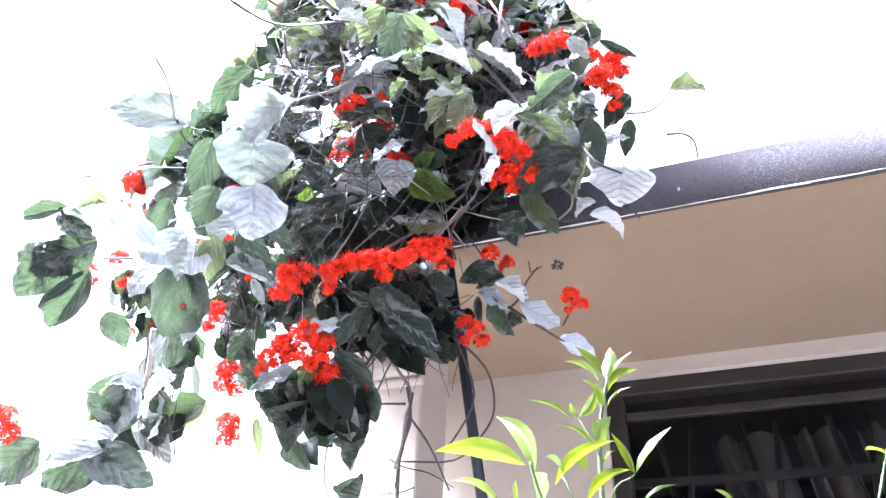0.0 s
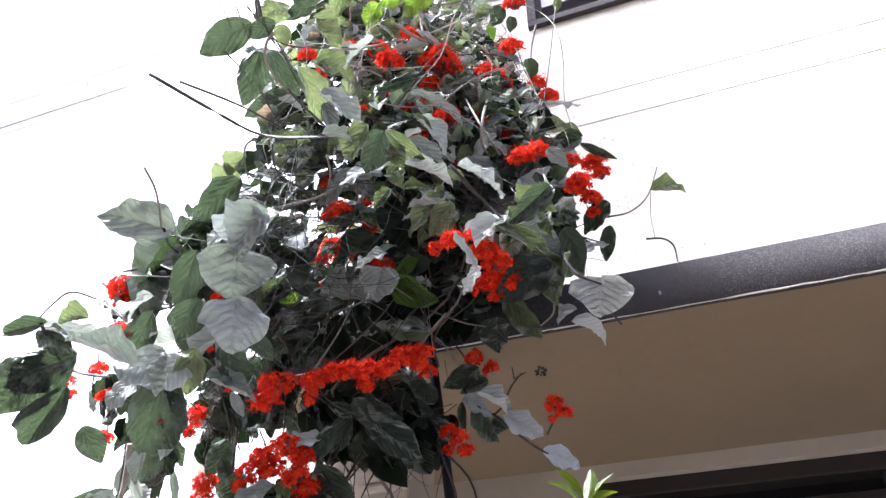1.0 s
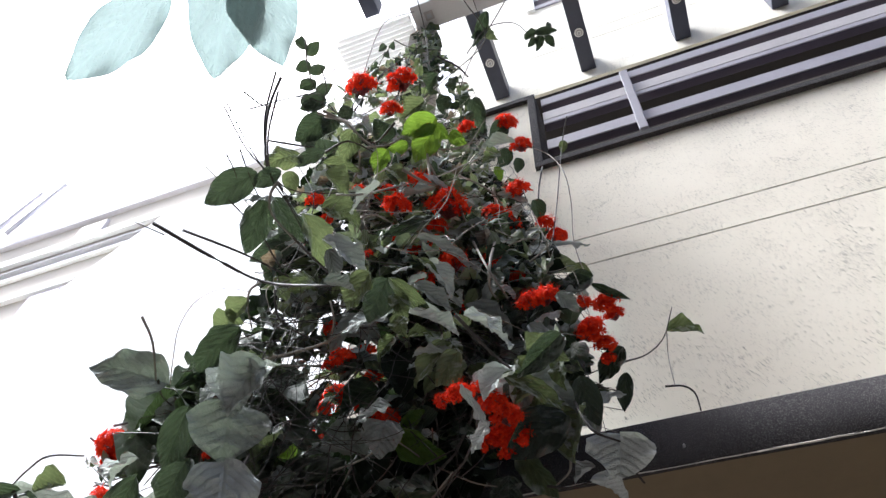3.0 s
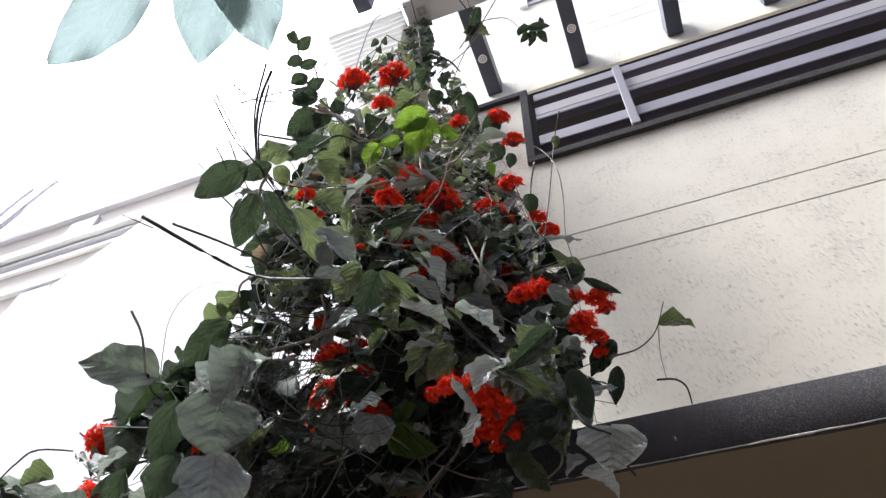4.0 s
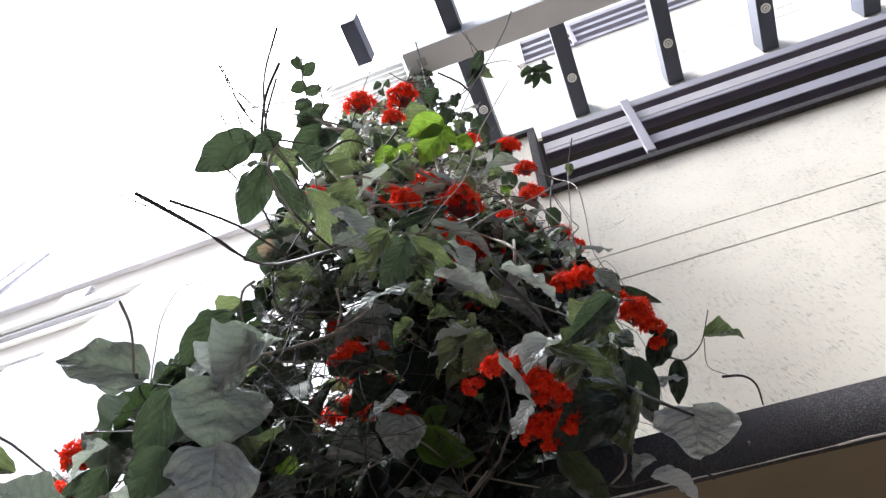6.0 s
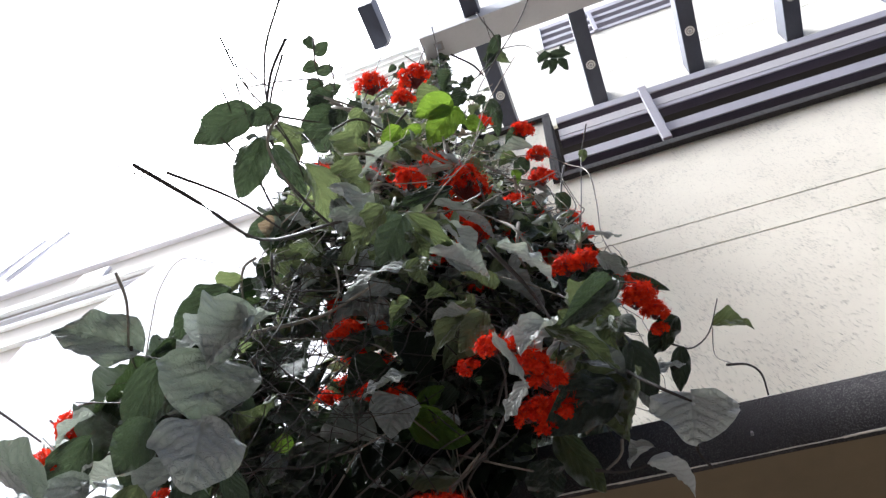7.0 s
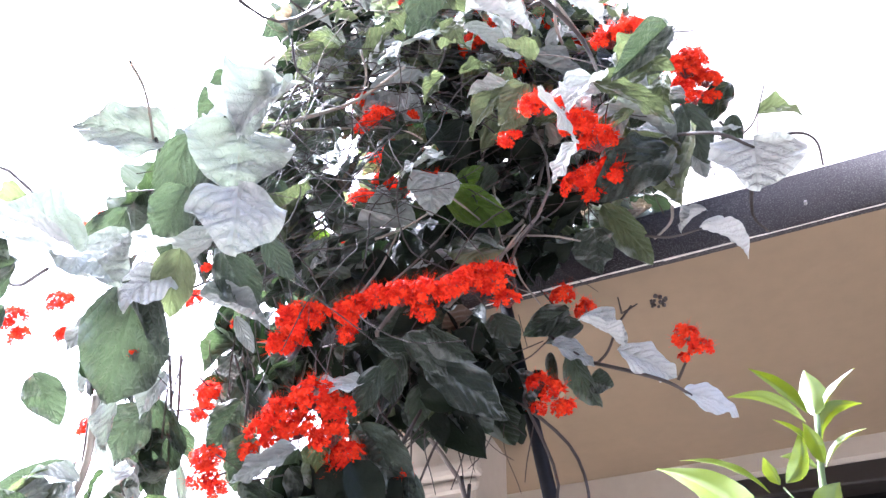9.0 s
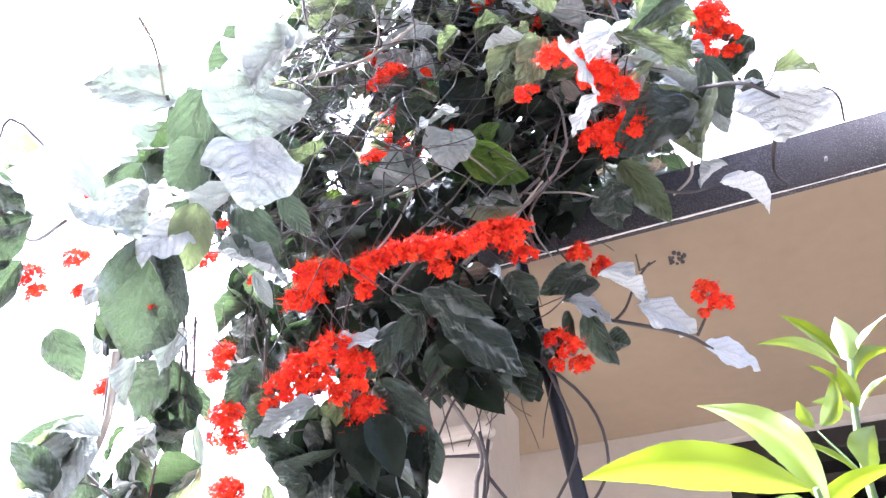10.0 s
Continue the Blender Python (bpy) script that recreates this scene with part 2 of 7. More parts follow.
LEAF = {
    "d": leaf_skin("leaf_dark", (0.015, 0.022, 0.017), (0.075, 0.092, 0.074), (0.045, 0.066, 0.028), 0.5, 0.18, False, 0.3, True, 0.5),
    # dusty, and paler still for bounced light put into the colour
    "g": leaf_skin("leaf_dusty_lit", (0.29, 0.305, 0.30), (0.50, 0.515, 0.505), (0.13, 0.17, 0.10), 0.8, 0.10, False, 0.15, True, 0.3, True),
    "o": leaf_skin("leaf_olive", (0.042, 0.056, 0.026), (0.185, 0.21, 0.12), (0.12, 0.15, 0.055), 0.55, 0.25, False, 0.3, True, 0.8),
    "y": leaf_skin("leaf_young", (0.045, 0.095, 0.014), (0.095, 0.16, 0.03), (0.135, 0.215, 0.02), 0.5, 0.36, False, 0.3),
    # whitish colour stands in for sky sheen on the upper sides
    "w": leaf_skin("leaf_sheen", (0.44, 0.46, 0.46), (0.60, 0.615, 0.61), (0.3, 0.34, 0.25), 0.8, 0.15, False, 0.15, True, 0.0, True),
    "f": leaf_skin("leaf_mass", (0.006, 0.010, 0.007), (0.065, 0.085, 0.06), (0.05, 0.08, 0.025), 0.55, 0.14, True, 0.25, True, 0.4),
    # olive upper leaves, lightened further by sunlight put into the colour
    "u": leaf_skin("leaf_mass_lit", (0.032, 0.048, 0.022), (0.33, 0.375, 0.25), (0.17, 0.21, 0.08), 0.6, 0.32, True, 0.25, True, 0.9),
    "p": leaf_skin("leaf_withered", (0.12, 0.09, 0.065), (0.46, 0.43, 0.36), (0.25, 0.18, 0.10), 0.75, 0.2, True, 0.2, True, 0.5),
    # pale tone stands in for the haze over these near leaves
    "t": leaf_skin("leaf_overhead_haze", (0.27, 0.33, 0.325), (0.33, 0.39, 0.385), (0.26, 0.33, 0.315), 0.6, 0.4, False, 0.3, True),
    # near-black: the shade inside the vine is put into the colour
    "k": leaf_skin("leaf_core_shade", (0.004, 0.006, 0.005), (0.014, 0.019, 0.013), (0.02, 0.04, 0.01), 0.6, 0.08, True, 0.12, False, 0.0),
    "c": leaf_skin("leaf_citrus", (0.062, 0.098, 0.003), (0.088, 0.125, 0.004), (0.165, 0.215, 0.003), 0.42, 0.42, False, 0.4, False),
}


# ---- mesh helpers ----
def part(name, bm, mat, parent=None, label="", smooth=False):
    me = bpy.data.meshes.new(name)
    bm.to_mesh(me)
    bm.free()
    me.materials.append(mat)
    if smooth:
        me.polygons.foreach_set("use_smooth", [True] * len(me.polygons))
    ob = new(name, me)
    ob.parent = parent
    if label:
        tagged(ob, label)
    return ob


def thing(name, at=(0, 0, 0)):
    ob = new(name)
    ob.location = at
    ob.empty_display_size = 0.1
    return ob


def box(x0, y0, z0, x1, y1, z1, bevel=0.0, bm=None):
    own = bmesh.new()
    bmesh.ops.create_cube(own, size=1)
    for v in own.verts:
        v.co = Vector(((x0 + x1) / 2 + v.co.x * (x1 - x0), (y0 + y1) / 2 + v.co.y * (y1 - y0), (z0 + z1) / 2 + v.co.z * (z1 - z0)))
    if bevel:
        bmesh.ops.bevel(own, geom=own.edges[:], offset=bevel, segments=2, affect="EDGES", profile=0.5)
    if bm is None:
        return own
    tmp = bpy.data.meshes.new("tmp")
    own.to_mesh(tmp)
    own.free()
    bm.from_mesh(tmp)
    bpy.data.meshes.remove(tmp)
    return bm


def tube(points, radius, sides=6, taper=1.0, bm=None, smooth_steps=4):
    """A round stem through the points, thinning to taper times its radius."""
    bm = bm or bmesh.new()
    pts = [Vector(p) for p in points]
    if smooth_steps > 1 and len(pts) > 2:
        out = []
        ext = [pts[0] * 2 - pts[1]] + pts + [pts[-1] * 2 - pts[-2]]
        for i in range(1, len(ext) - 2):
            p0, p1, p2, p3 = ext[i - 1:i + 3]
            for k in range(smooth_steps):
                t = k / smooth_steps
                out.append(0.5 * ((2 * p1) + (p2 - p0) * t + (2 * p0 - 5 * p1 + 4 * p2 - p3) * t * t + (3 * p1 - p0 - 3 * p2 + p3) * t ** 3))
        out.append(pts[-1])
        pts = out
    side = Vector((0.3, 0.9, 0.2))
    rings = []
    for i, p in enumerate(pts):
        d = (pts[min(i + 1, len(pts) - 1)] - pts[max(i - 1, 0)]).normalized()
        a = d.cross(side)
        if a.length < 0.05:
            a = d.cross(Vector((1, 0, 0)))
        a.normalize()
        b = d.cross(a)
        r = radius * (1 + (taper - 1) * i / (len(pts) - 1))
        rings.append([bm.verts.new(p + (a * math.cos(2 * math.pi * k / sides) + b * math.sin(2 * math.pi * k / sides)) * r) for k in range(sides)])
    for r0, r1 in zip(rings, rings[1:]):
        for k in range(sides):
            bm.faces.new((r0[k], r0[(k + 1) % sides], r1[(k + 1) % sides], r1[k]))
    bm.faces.new(rings[0][::-1])
    bm.faces.new(rings[-1])
    return bm


def setting(name, bm, mat, label, category, smooth=False):
    return tagged(part(name, bm, mat, None, "", smooth), label, category, "", "structure")


# ---- ground ----
gbm = bmesh.new()
bmesh.ops.create_grid(gbm, x_segments=8, y_segments=8, size=400)
setting("ground", gbm, M_GROUND, "worn grey concrete paving in front of the house", "ground")

# ---- the house: lower storey ----
WALL_LOW, WALL_UP, WALL_TOP = 2.75, 2.40, 3.30
RIGHT = 6.0
lower = bmesh.new()
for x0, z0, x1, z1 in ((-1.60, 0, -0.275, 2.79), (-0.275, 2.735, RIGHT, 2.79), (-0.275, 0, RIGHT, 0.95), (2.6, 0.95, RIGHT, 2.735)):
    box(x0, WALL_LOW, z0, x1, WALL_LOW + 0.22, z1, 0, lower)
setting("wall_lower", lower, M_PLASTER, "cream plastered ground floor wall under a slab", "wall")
box_room = bmesh.new()
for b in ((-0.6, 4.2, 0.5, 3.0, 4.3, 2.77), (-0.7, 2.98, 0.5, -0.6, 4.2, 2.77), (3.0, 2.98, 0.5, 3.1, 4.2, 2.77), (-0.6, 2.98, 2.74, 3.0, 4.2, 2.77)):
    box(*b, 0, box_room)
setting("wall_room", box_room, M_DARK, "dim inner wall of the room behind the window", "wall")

win = tagged(thing("window_1", (1.1, WALL_LOW, 0.95)), "dark brown framed window with grille and grey curtains", "window", "", "structure")


def under(parent, ob):
    ob.parent = parent
    ob.matrix_parent_inverse = Matrix.Translation(-Vector(parent.location))
    return ob


for b in ((-0.275, 2.78, 2.675, 2.6, 2.86, 2.735), (-0.275, 2.78, 0.95, -0.215, 2.86, 2.675), (2.54, 2.78, 0.95, 2.6, 2.86, 2.675), (-0.215, 2.78, 0.95, 2.54, 2.86, 1.0), (0.65, 2.79, 1.0, 0.70, 2.85, 2.675)):
    under(win, part("frame", box(*b, 0.006), M_FRAME))
under(win, part("frame", box(-0.215, 2.805, 2.59, 2.54, 2.845, 2.62, 0.004), M_FRAME))
for i in range(2):
    x0 = -0.215 + i * 0.92
    under(win, part("pane", box(x0 + 0.005, 2.825, 1.0, x0 + 0.86, 2.83, 2.588), M_NGLASS))
M_PANE = bpy.data.materials.new("window_glass")
M_PANE.use_nodes = True
pb = M_PANE.node_tree.nodes["Principled BSDF"]
pb.inputs["Transmission Weight"].default_value, pb.inputs["Roughness"].default_value, pb.inputs["IOR"].default_value = 1.0, 0.02, 1.1
for ob in win.children:
    if ob.name.startswith("pane"):
        ob.data.materials[0] = M_PANE
        ob.visible_shadow = False
# grille: slanting pairs of bars and one cross bar
for i in range(9):
    x = -0.12 + i * 0.28
    under(win, part("grille_bar", tube([(x, 2.88, 1.0), (x + 0.10, 2.88, 1.75), (x, 2.88, 2.57)], 0.011, 6), M_FRAME))
    under(win, part("grille_bar", tube([(x + 0.12, 2.89, 1.0), (x + 0.02, 2.89, 1.75), (x + 0.12, 2.89, 2.57)], 0.011, 6), M_FRAME))
under(win, part("grille_rail", box(-0.25, 2.87, 2.37, 2.54, 2.895, 2.40, 0.003), M_FRAME))


def curtain(x0, x1, y):
    bm = bmesh.new()
    n = 60
    cols = []
    for i in range(n + 1):
        u = i / n
        x = x0 + (x1 - x0) * u
        yy = y + 0.045 * math.sin(u * 15 + 2 * math.sin(u * 4))
        cols.append((bm.verts.new((x, yy, 2.58)), bm.verts.new((x + 0.16 + 0.05 * math.sin(u * 9), yy * 1.0 + 0.01, 1.0))))
    for a, b in zip(cols, cols[1:]):
        bm.faces.new((a[0], b[0], b[1], a[1]))
    ob = part("curtain", bm, M_CURTAIN, None, "", True)
    mod = ob.modifiers.new("cloth", "SOLIDIFY")
    mod.thickness = 0.003
    return tagged(ob, "grey hanging curtain with folds behind the grille", "curtain", "curtains of the window")


for x0, x1 in ((0.06, 0.30), (0.34, 0.50), (0.54, 0.80), (0.86, 1.3)):
    curtain(x0, x1, 3.04)

# slab that juts out over the lower storey, its edge painted slate
BAND_Y, BAND_LO, BAND_HI = 1.873, 2.790, 2.941
SLAB_LEFT = -1.16
slab = bmesh.new()
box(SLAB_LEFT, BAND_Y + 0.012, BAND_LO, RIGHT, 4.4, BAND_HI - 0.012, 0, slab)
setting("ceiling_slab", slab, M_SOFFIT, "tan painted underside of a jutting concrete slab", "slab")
band = bmesh.new()
# the painted edge: slightly uneven by hand
nb = 90
rows_b = []
for i in range(nb + 1):
    x = SLAB_LEFT - 0.004 + (RIGHT - SLAB_LEFT) * i / nb
    w = 0.0025 * noise.noise((x * 3.1, 0, 0)) + 0.0012 * noise.noise((x * 17, 4, 0))
    rows_b.append([band.verts.new(p) for p in ((x, BAND_Y + 0.30, BAND_HI + w), (x, BAND_Y + 0.008 + w, BAND_HI + w), (x, BAND_Y + w, BAND_HI - 0.008 + w), (x, BAND_Y + w, BAND_LO + 0.006 + w), (x, BAND_Y + 0.004 + w, BAND_LO - 0.004 + w), (x, BAND_Y + 0.014, BAND_LO - 0.004 + w))])
for a, b in zip(rows_b, rows_b[1:]):
    for k in range(5):
        band.faces.new((a[k], a[k + 1], b[k + 1], b[k]))
setting("trim_slab_edge", band, M_BAND, "slate painted rough edge band of the jutting slab", "trim", True)
# worn lower arris where the paint has chipped to bare render
chip = bmesh.new()
x = SLAB_LEFT
rc = random.Random(4)
while x < 4.2:
    L = rc.uniform(0.03, 0.12)
    tube([(x - 0.004, BAND_Y + 0.0005, BAND_LO - 0.003), (x + L * 0.5, BAND_Y, BAND_LO - 0.003 + rc.uniform(-0.0008, 0.0012)), (x + L + 0.004, BAND_Y + 0.0005, BAND_LO - 0.003)], rc.uniform(0.0011, 0.0026), 5, rc.uniform(0.7, 1.3), chip, 2)
    x += L
setting("trim_chipped_edge", chip, M_CHIP, "bare pale render where the slab edge is chipped", "trim")
nail = tagged(thing("nail", (0.092, BAND_Y - 0.004, 2.84)), "small rusty nail in the slate slab edge", "nail")
nb_ = bmesh.new()
bmesh.ops.create_cone(nb_, cap_ends=True, segments=8, radius1=0.0035, radius2=0.003, depth=0.01, matrix=Matrix.Rotation(radians(90), 4, "X"))
part("head", nb_, M_PIPE_THIN, nail)

# ---- the house: upper wall with two scored lines, parapet and railing ----
RAIL_L, SILL, PAR_TOP = -0.243, 5.23, 6.035
up = bmesh.new()
box(-1.1, WALL_UP, 2.90, RIGHT, WALL_UP + 0.2, 4.264, 0, up)
box(-1.1, WALL_UP + 0.01, 4.264, RIGHT, WALL_UP + 0.19, 4.274, 0, up)
box(-1.1, WALL_UP, 4.274, RIGHT, WALL_UP + 0.2, 4.462, 0, up)
box(-1.1, WALL_UP + 0.01, 4.462, RIGHT, WALL_UP + 0.19, 4.472, 0, up)
box(-1.1, WALL_UP, 4.472, RIGHT, WALL_UP + 0.2, SILL - 0.05, 0, up)
box(-1.1, WALL_UP, SILL - 0.05, RAIL_L - 0.05, WALL_UP + 0.2, PAR_TOP, 0, up)
for z in (4.264, 4.462):
    line = setting("trim_scored_line", box(-1.1, WALL_UP + 0.004, z + 0.001, RIGHT, WALL_UP + 0.0098, z + 0.009), M_GROOVE, "darker scored line across the stucco", "trim")
setting("wall_upper", up, M_STUCCO, "cream rough dragged stucco wall of the upper storey", "wall")
trim = bmesh.new()
box(RAIL_L - 0.05, WALL_UP - 0.03, SILL - 0.05, RIGHT, WALL_UP + 0.2, SILL, 0.004, trim)
box(RAIL_L - 0.05, WALL_UP - 0.03, SILL, RAIL_L, WALL_UP + 0.2, PAR_TOP, 0.004, trim)
box(-1.1, WALL_UP - 0.03, PAR_TOP, RAIL_L, WALL_UP + 0.23, PAR_TOP + 0.05, 0.004, trim)
setting("trim_balcony", trim, M_BAND, "slate painted surround of the balcony opening and coping", "trim")

railing = tagged(thing("balcony_railing", (1.0, WALL_UP, SILL)), "lavender grey metal railing with flat bars on the balcony", "railing")
# dark board bodies carry painted shade for undersides and gaps, plates the front tone
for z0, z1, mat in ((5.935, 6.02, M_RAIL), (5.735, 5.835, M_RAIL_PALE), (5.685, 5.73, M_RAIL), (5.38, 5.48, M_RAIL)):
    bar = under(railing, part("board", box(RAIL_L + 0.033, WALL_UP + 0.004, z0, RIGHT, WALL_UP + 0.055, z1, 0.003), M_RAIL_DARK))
    plate = part("face_plate", box(RAIL_L + 0.033, WALL_UP - 0.004, z0 + 0.001, RIGHT, WALL_UP + 0.003, z1 - 0.001, 0.001), mat, None, "pale front plate")
    plate.parent = bar
for x in (0.333, 2.4, 4.4):
    under(railing, part("post", box(x - 0.025, WALL_UP - 0.035, SILL + 0.02, x + 0.025, WALL_UP - 0.002, 6.0, 0.004), M_RAIL, None, "flat upright post"))

# strip added for the half shade seen between two boards
under(railing, part("board", box(RAIL_L + 0.08, WALL_UP + 0.10, 5.485, RIGHT, WALL_UP + 0.13, 5.575, 0.003), M_RAIL_DIM, None, "grey strip standing in for the dim gap between the boards"))

# balcony floor, back wall and dark doorway
setting("floor_balcony", box(-1.1, WALL_UP + 0.2, 5.02, RIGHT, WALL_TOP + 1.2, 5.14), M_PLASTER, "plastered balcony floor slab", "floor")
PERG = 8.02
BACK_X = -1.215
for x0, y0, z0, x1, z1 in ((BACK_X, 0, 7.98, RIGHT, 8.835), (BACK_X, 0.012, 8.835, RIGHT, 8.85), (BACK_X, 0, 8.85, RIGHT, 9.065), (BACK_X, 0.012, 9.065, RIGHT, 9.08), (BACK_X, 0, 9.08, RIGHT, 10.15), (BACK_X, 0, 11.05, RIGHT, 15.0), (BACK_X, 0, 10.15, -0.30, 11.05), (BACK_X, 0, 5.14, -0.9, 7.98)):
    setting("wall_balcony_back", box(x0, WALL_TOP + y0, z0, x1, WALL_TOP + 0.03, z1), M_STUCCO, "cream stucco back wall above the balcony", "wall")
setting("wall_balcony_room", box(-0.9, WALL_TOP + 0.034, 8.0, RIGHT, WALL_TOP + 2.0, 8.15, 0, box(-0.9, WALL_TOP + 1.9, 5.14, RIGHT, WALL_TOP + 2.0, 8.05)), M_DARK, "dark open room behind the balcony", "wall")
setting("wall_upper_room", box(-0.5, WALL_TOP + 0.5, 10.0, RIGHT, WALL_TOP + 0.6, 11.2), M_DARK, "near-black panel standing in for the shade behind the top railing", "wall")

top_rail = tagged(thing("balcony_railing", (1.0, WALL_TOP, 10.15)), "white framed upper railing with flat bars", "railing")
for z0, z1 in ((10.15, 10.24), (10.40, 10.50), (10.65, 10.75), (10.92, 11.05)):
    under(top_rail, part("bar", box(-0.24, WALL_TOP - 0.02, z0, RIGHT, WALL_TOP + 0.08, z1, 0.004), M_RAIL))
under(top_rail, part("post", box(-0.34, WALL_TOP - 0.04, 10.12, -0.24, WALL_TOP + 0.06, 11.08, 0.004), M_WHITE, None, "white end post"))
under(top_rail, part("post", box(0.36, WALL_TOP - 0.05, 10.12, 0.41, WALL_TOP - 0.022, 10.85, 0.004), M_RAIL))

# ---- pergola: dark beams with round lights, carried by a grey beam and a column ----
FAS0, FAS1 = 2.13, 2.37
fascia = tagged(thing("pergola_beam", (0.5, 2.4, PERG)), "pale grey concrete beam across the pergola", "beam")
under(fascia, part("body", box(-1.20, FAS0, PERG, RIGHT, FAS1, PERG + 0.28, 0.008), M_FASCIA))


def downlight(parent, x, y, z, r):
    bm = bmesh.new()
    bmesh.ops.create_cone(bm, cap_ends=True, segments=20, radius1=r, radius2=r * 0.92, depth=0.016, matrix=Matrix.Translation((x, y, z - 0.006)))
    rim = under(parent, part("light_rim", bm, M_LIGHT, None, "round white rim of a recessed lamp"))
    for k, (rr, mm) in enumerate(((0.72, M_PIPE_THIN), (0.5, M_LIGHT), (0.3, M_BULB))):
        b2 = bmesh.new()
        bmesh.ops.create_cone(b2, cap_ends=True, segments=16, radius1=r * rr, radius2=r * rr, depth=0.012, matrix=Matrix.Translation((x, y, z - 0.012 - 0.004 * k)))
        ob = part("light_glass", b2, mm, None)
        ob.parent = rim
        ob.matrix_parent_inverse = Matrix.Identity(4)


for i, x in enumerate((-1.56, -0.70, 0.155, 1.035, 1.88, 2.74, 3.60)):
    beam = tagged(thing("pergola_rafter", (x, 3.0, PERG)), "dark blue painted concrete rafter with a round light", "rafter", "rafters of the pergola")
    far = 2.12 if i == 0 else WALL_TOP
    under(beam, part("body", box(x - 0.07, 1.72, PERG + 0.12, x + 0.07, far, PERG + 0.37, 0.006), M_BEAM))
    if i:
        downlight(beam, x, 2.905, PERG + 0.118, 0.042)
lamp_square = tagged(thing("spot_lamp", (-1.05, 2.25, PERG)), "small square dark recessed lamp under the grey beam", "lamp")
under(lamp_square, part("plate", box(-1.09, 2.21, PERG - 0.012, -1.01, 2.29, PERG + 0.002, 0.003), M_PIPE_THIN))
under(lamp_square, part("lens", box(-1.07, 2.23, PERG - 0.018, -1.03, 2.27, PERG - 0.0125, 0.002), M_BULB))

column = tagged(thing("column", (-1.2, 2.38, 0)), "pale plastered column overgrown by the vine", "column")
under(column, part("shaft", box(-1.27, 2.335, 0, -1.03, 2.53, PERG - 0.002, 0.01), M_PLASTER))
pier = tagged(thing("pier", (-1.06, 2.40, 0)), "plastered pier with a moulded collar behind the vine", "column")
under(pier, part("shaft", box(-1.295, 2.30, 0, -0.80, 2.54, 2.90, 0.01), M_PLASTER))
for x0, g, z0, z1 in ((-0.965, 0.020, 2.574, 2.608), (-0.99, 0.036, 2.609, 2.655)):
    under(pier, part("collar", box(x0, 2.301 - g, z0, -0.80 + g * 0.5, 2.31, z1, 0.015), M_PLASTER, None, "short rounded moulding"))

# ribbed ceiling beside the pergola
ribbed = setting("ceiling_ribbed", box(-1.95, 2.16, PERG - 0.02, -1.215, 3.295, PERG + 0.02), M_RIBS, "pale ribbed ceiling boards beside the pergola", "ceiling")

# ---- neighbours to the left ----
NY = 4.9
gab = bmesh.new()
poly = [(-60, 0), (-1.7, 0), (-1.7, 10.85), (-4.37, 11.22), (-6.89, 11.61), (-8.87, 9.6), (-12.05, 7.2), (-60, 7.2)]
f0 = [gab.verts.new((x, NY, z)) for x, z in poly]
f1 = [gab.verts.new((x, NY + 0.3, z)) for x, z in poly]
gab.faces.new(f0)
gab.faces.new(f1[::-1])
for k in range(len(poly)):
    a, b = k, (k + 1) % len(poly)
    gab.faces.new((f0[b], f0[a], f1[a], f1[b]))
bmesh.ops.recalc_face_normals(gab, faces=gab.faces[:])
setting("wall_gable", gab, M_WHITE, "sunlit white gable wall of the next house", "wall")

flat = tagged(thing("apartment_building", (-12, 5.6, 0)), "pale apartment block with strip windows behind the white gable", "building")
for b in ((-40, 5.5, 0, -3.21, 12, 11.91), (-40, 5.5, 12.45, -3.21, 12, 13.33), (-7.75, 5.5, 11.91, -3.21, 12, 12.45), (-40, 5.9, 11.91, -7.75, 12, 12.45)):
    under(flat, part("wall", box(*b), M_NEIGH))
under(flat, part("cornice", box(-40, 5.4, 13.33, -3.02, 12.03, 13.96, 0.03), M_NTRIM))
for x in (-8.69, -10.58, -12.47, -14.36):
    w = under(flat, part("strip_window", box(x - 0.95, 5.62, 11.93, x + 0.95, 5.7, 12.43, 0.01), M_NTRIM))
    p = part("pane", box(x - 0.88, 5.60, 11.98, x + 0.88, 5.615, 12.25), M_NGLASS)
    p.parent = w
under(flat, part("window_rail", box(-40, 5.40, 12.45, -7.75, 5.497, 12.69, 0.01), M_WHITE))
under(flat, part("window_rail", box(-40, 5.47, 12.27, -7.75, 5.56, 12.33, 0.005), M_NTRIM))
under(flat, part("window_rail", box(-40, 5.42, 11.86, -8.41, 5.497, 11.95, 0.005), M_WHITE))
under(flat, part("window_ledge", box(-40, 5.40, 11.10, -9.26, 5.497, 11.19, 0.005), M_WHITE))
for x in (-9.83,):
    w = under(flat, part("window", box(x - 0.42, 5.44, 10.28, x + 0.42, 5.497, 11.07, 0.01), M_NTRIM))
    p = part("pane", box(x - 0.34, 5.425, 10.35, x + 0.34, 5.4385, 11.00), M_NGLASS)
    p.parent = w
under(flat, part("vent", box(-10.16, 5.42, 12.71, -9.50, 5.497, 13.11, 0.01), M_NTRIM))
for k, x in enumerate((-12.85, -12.19)):
    under(flat, part("roof_strut", tube([(x, 5.2, 13.53), (x + 0.75, 5.2, 15.03)], 0.06, 6), M_NTRIM))

lamp = tagged(thing("wall_lamp", (-8.84, NY, 6.97)), "pale wedge shaped lamp on the white gable wall", "lamp")
wl = box(-9.17, NY - 0.30, 6.73, -8.50, NY, 6.95, 0.02)
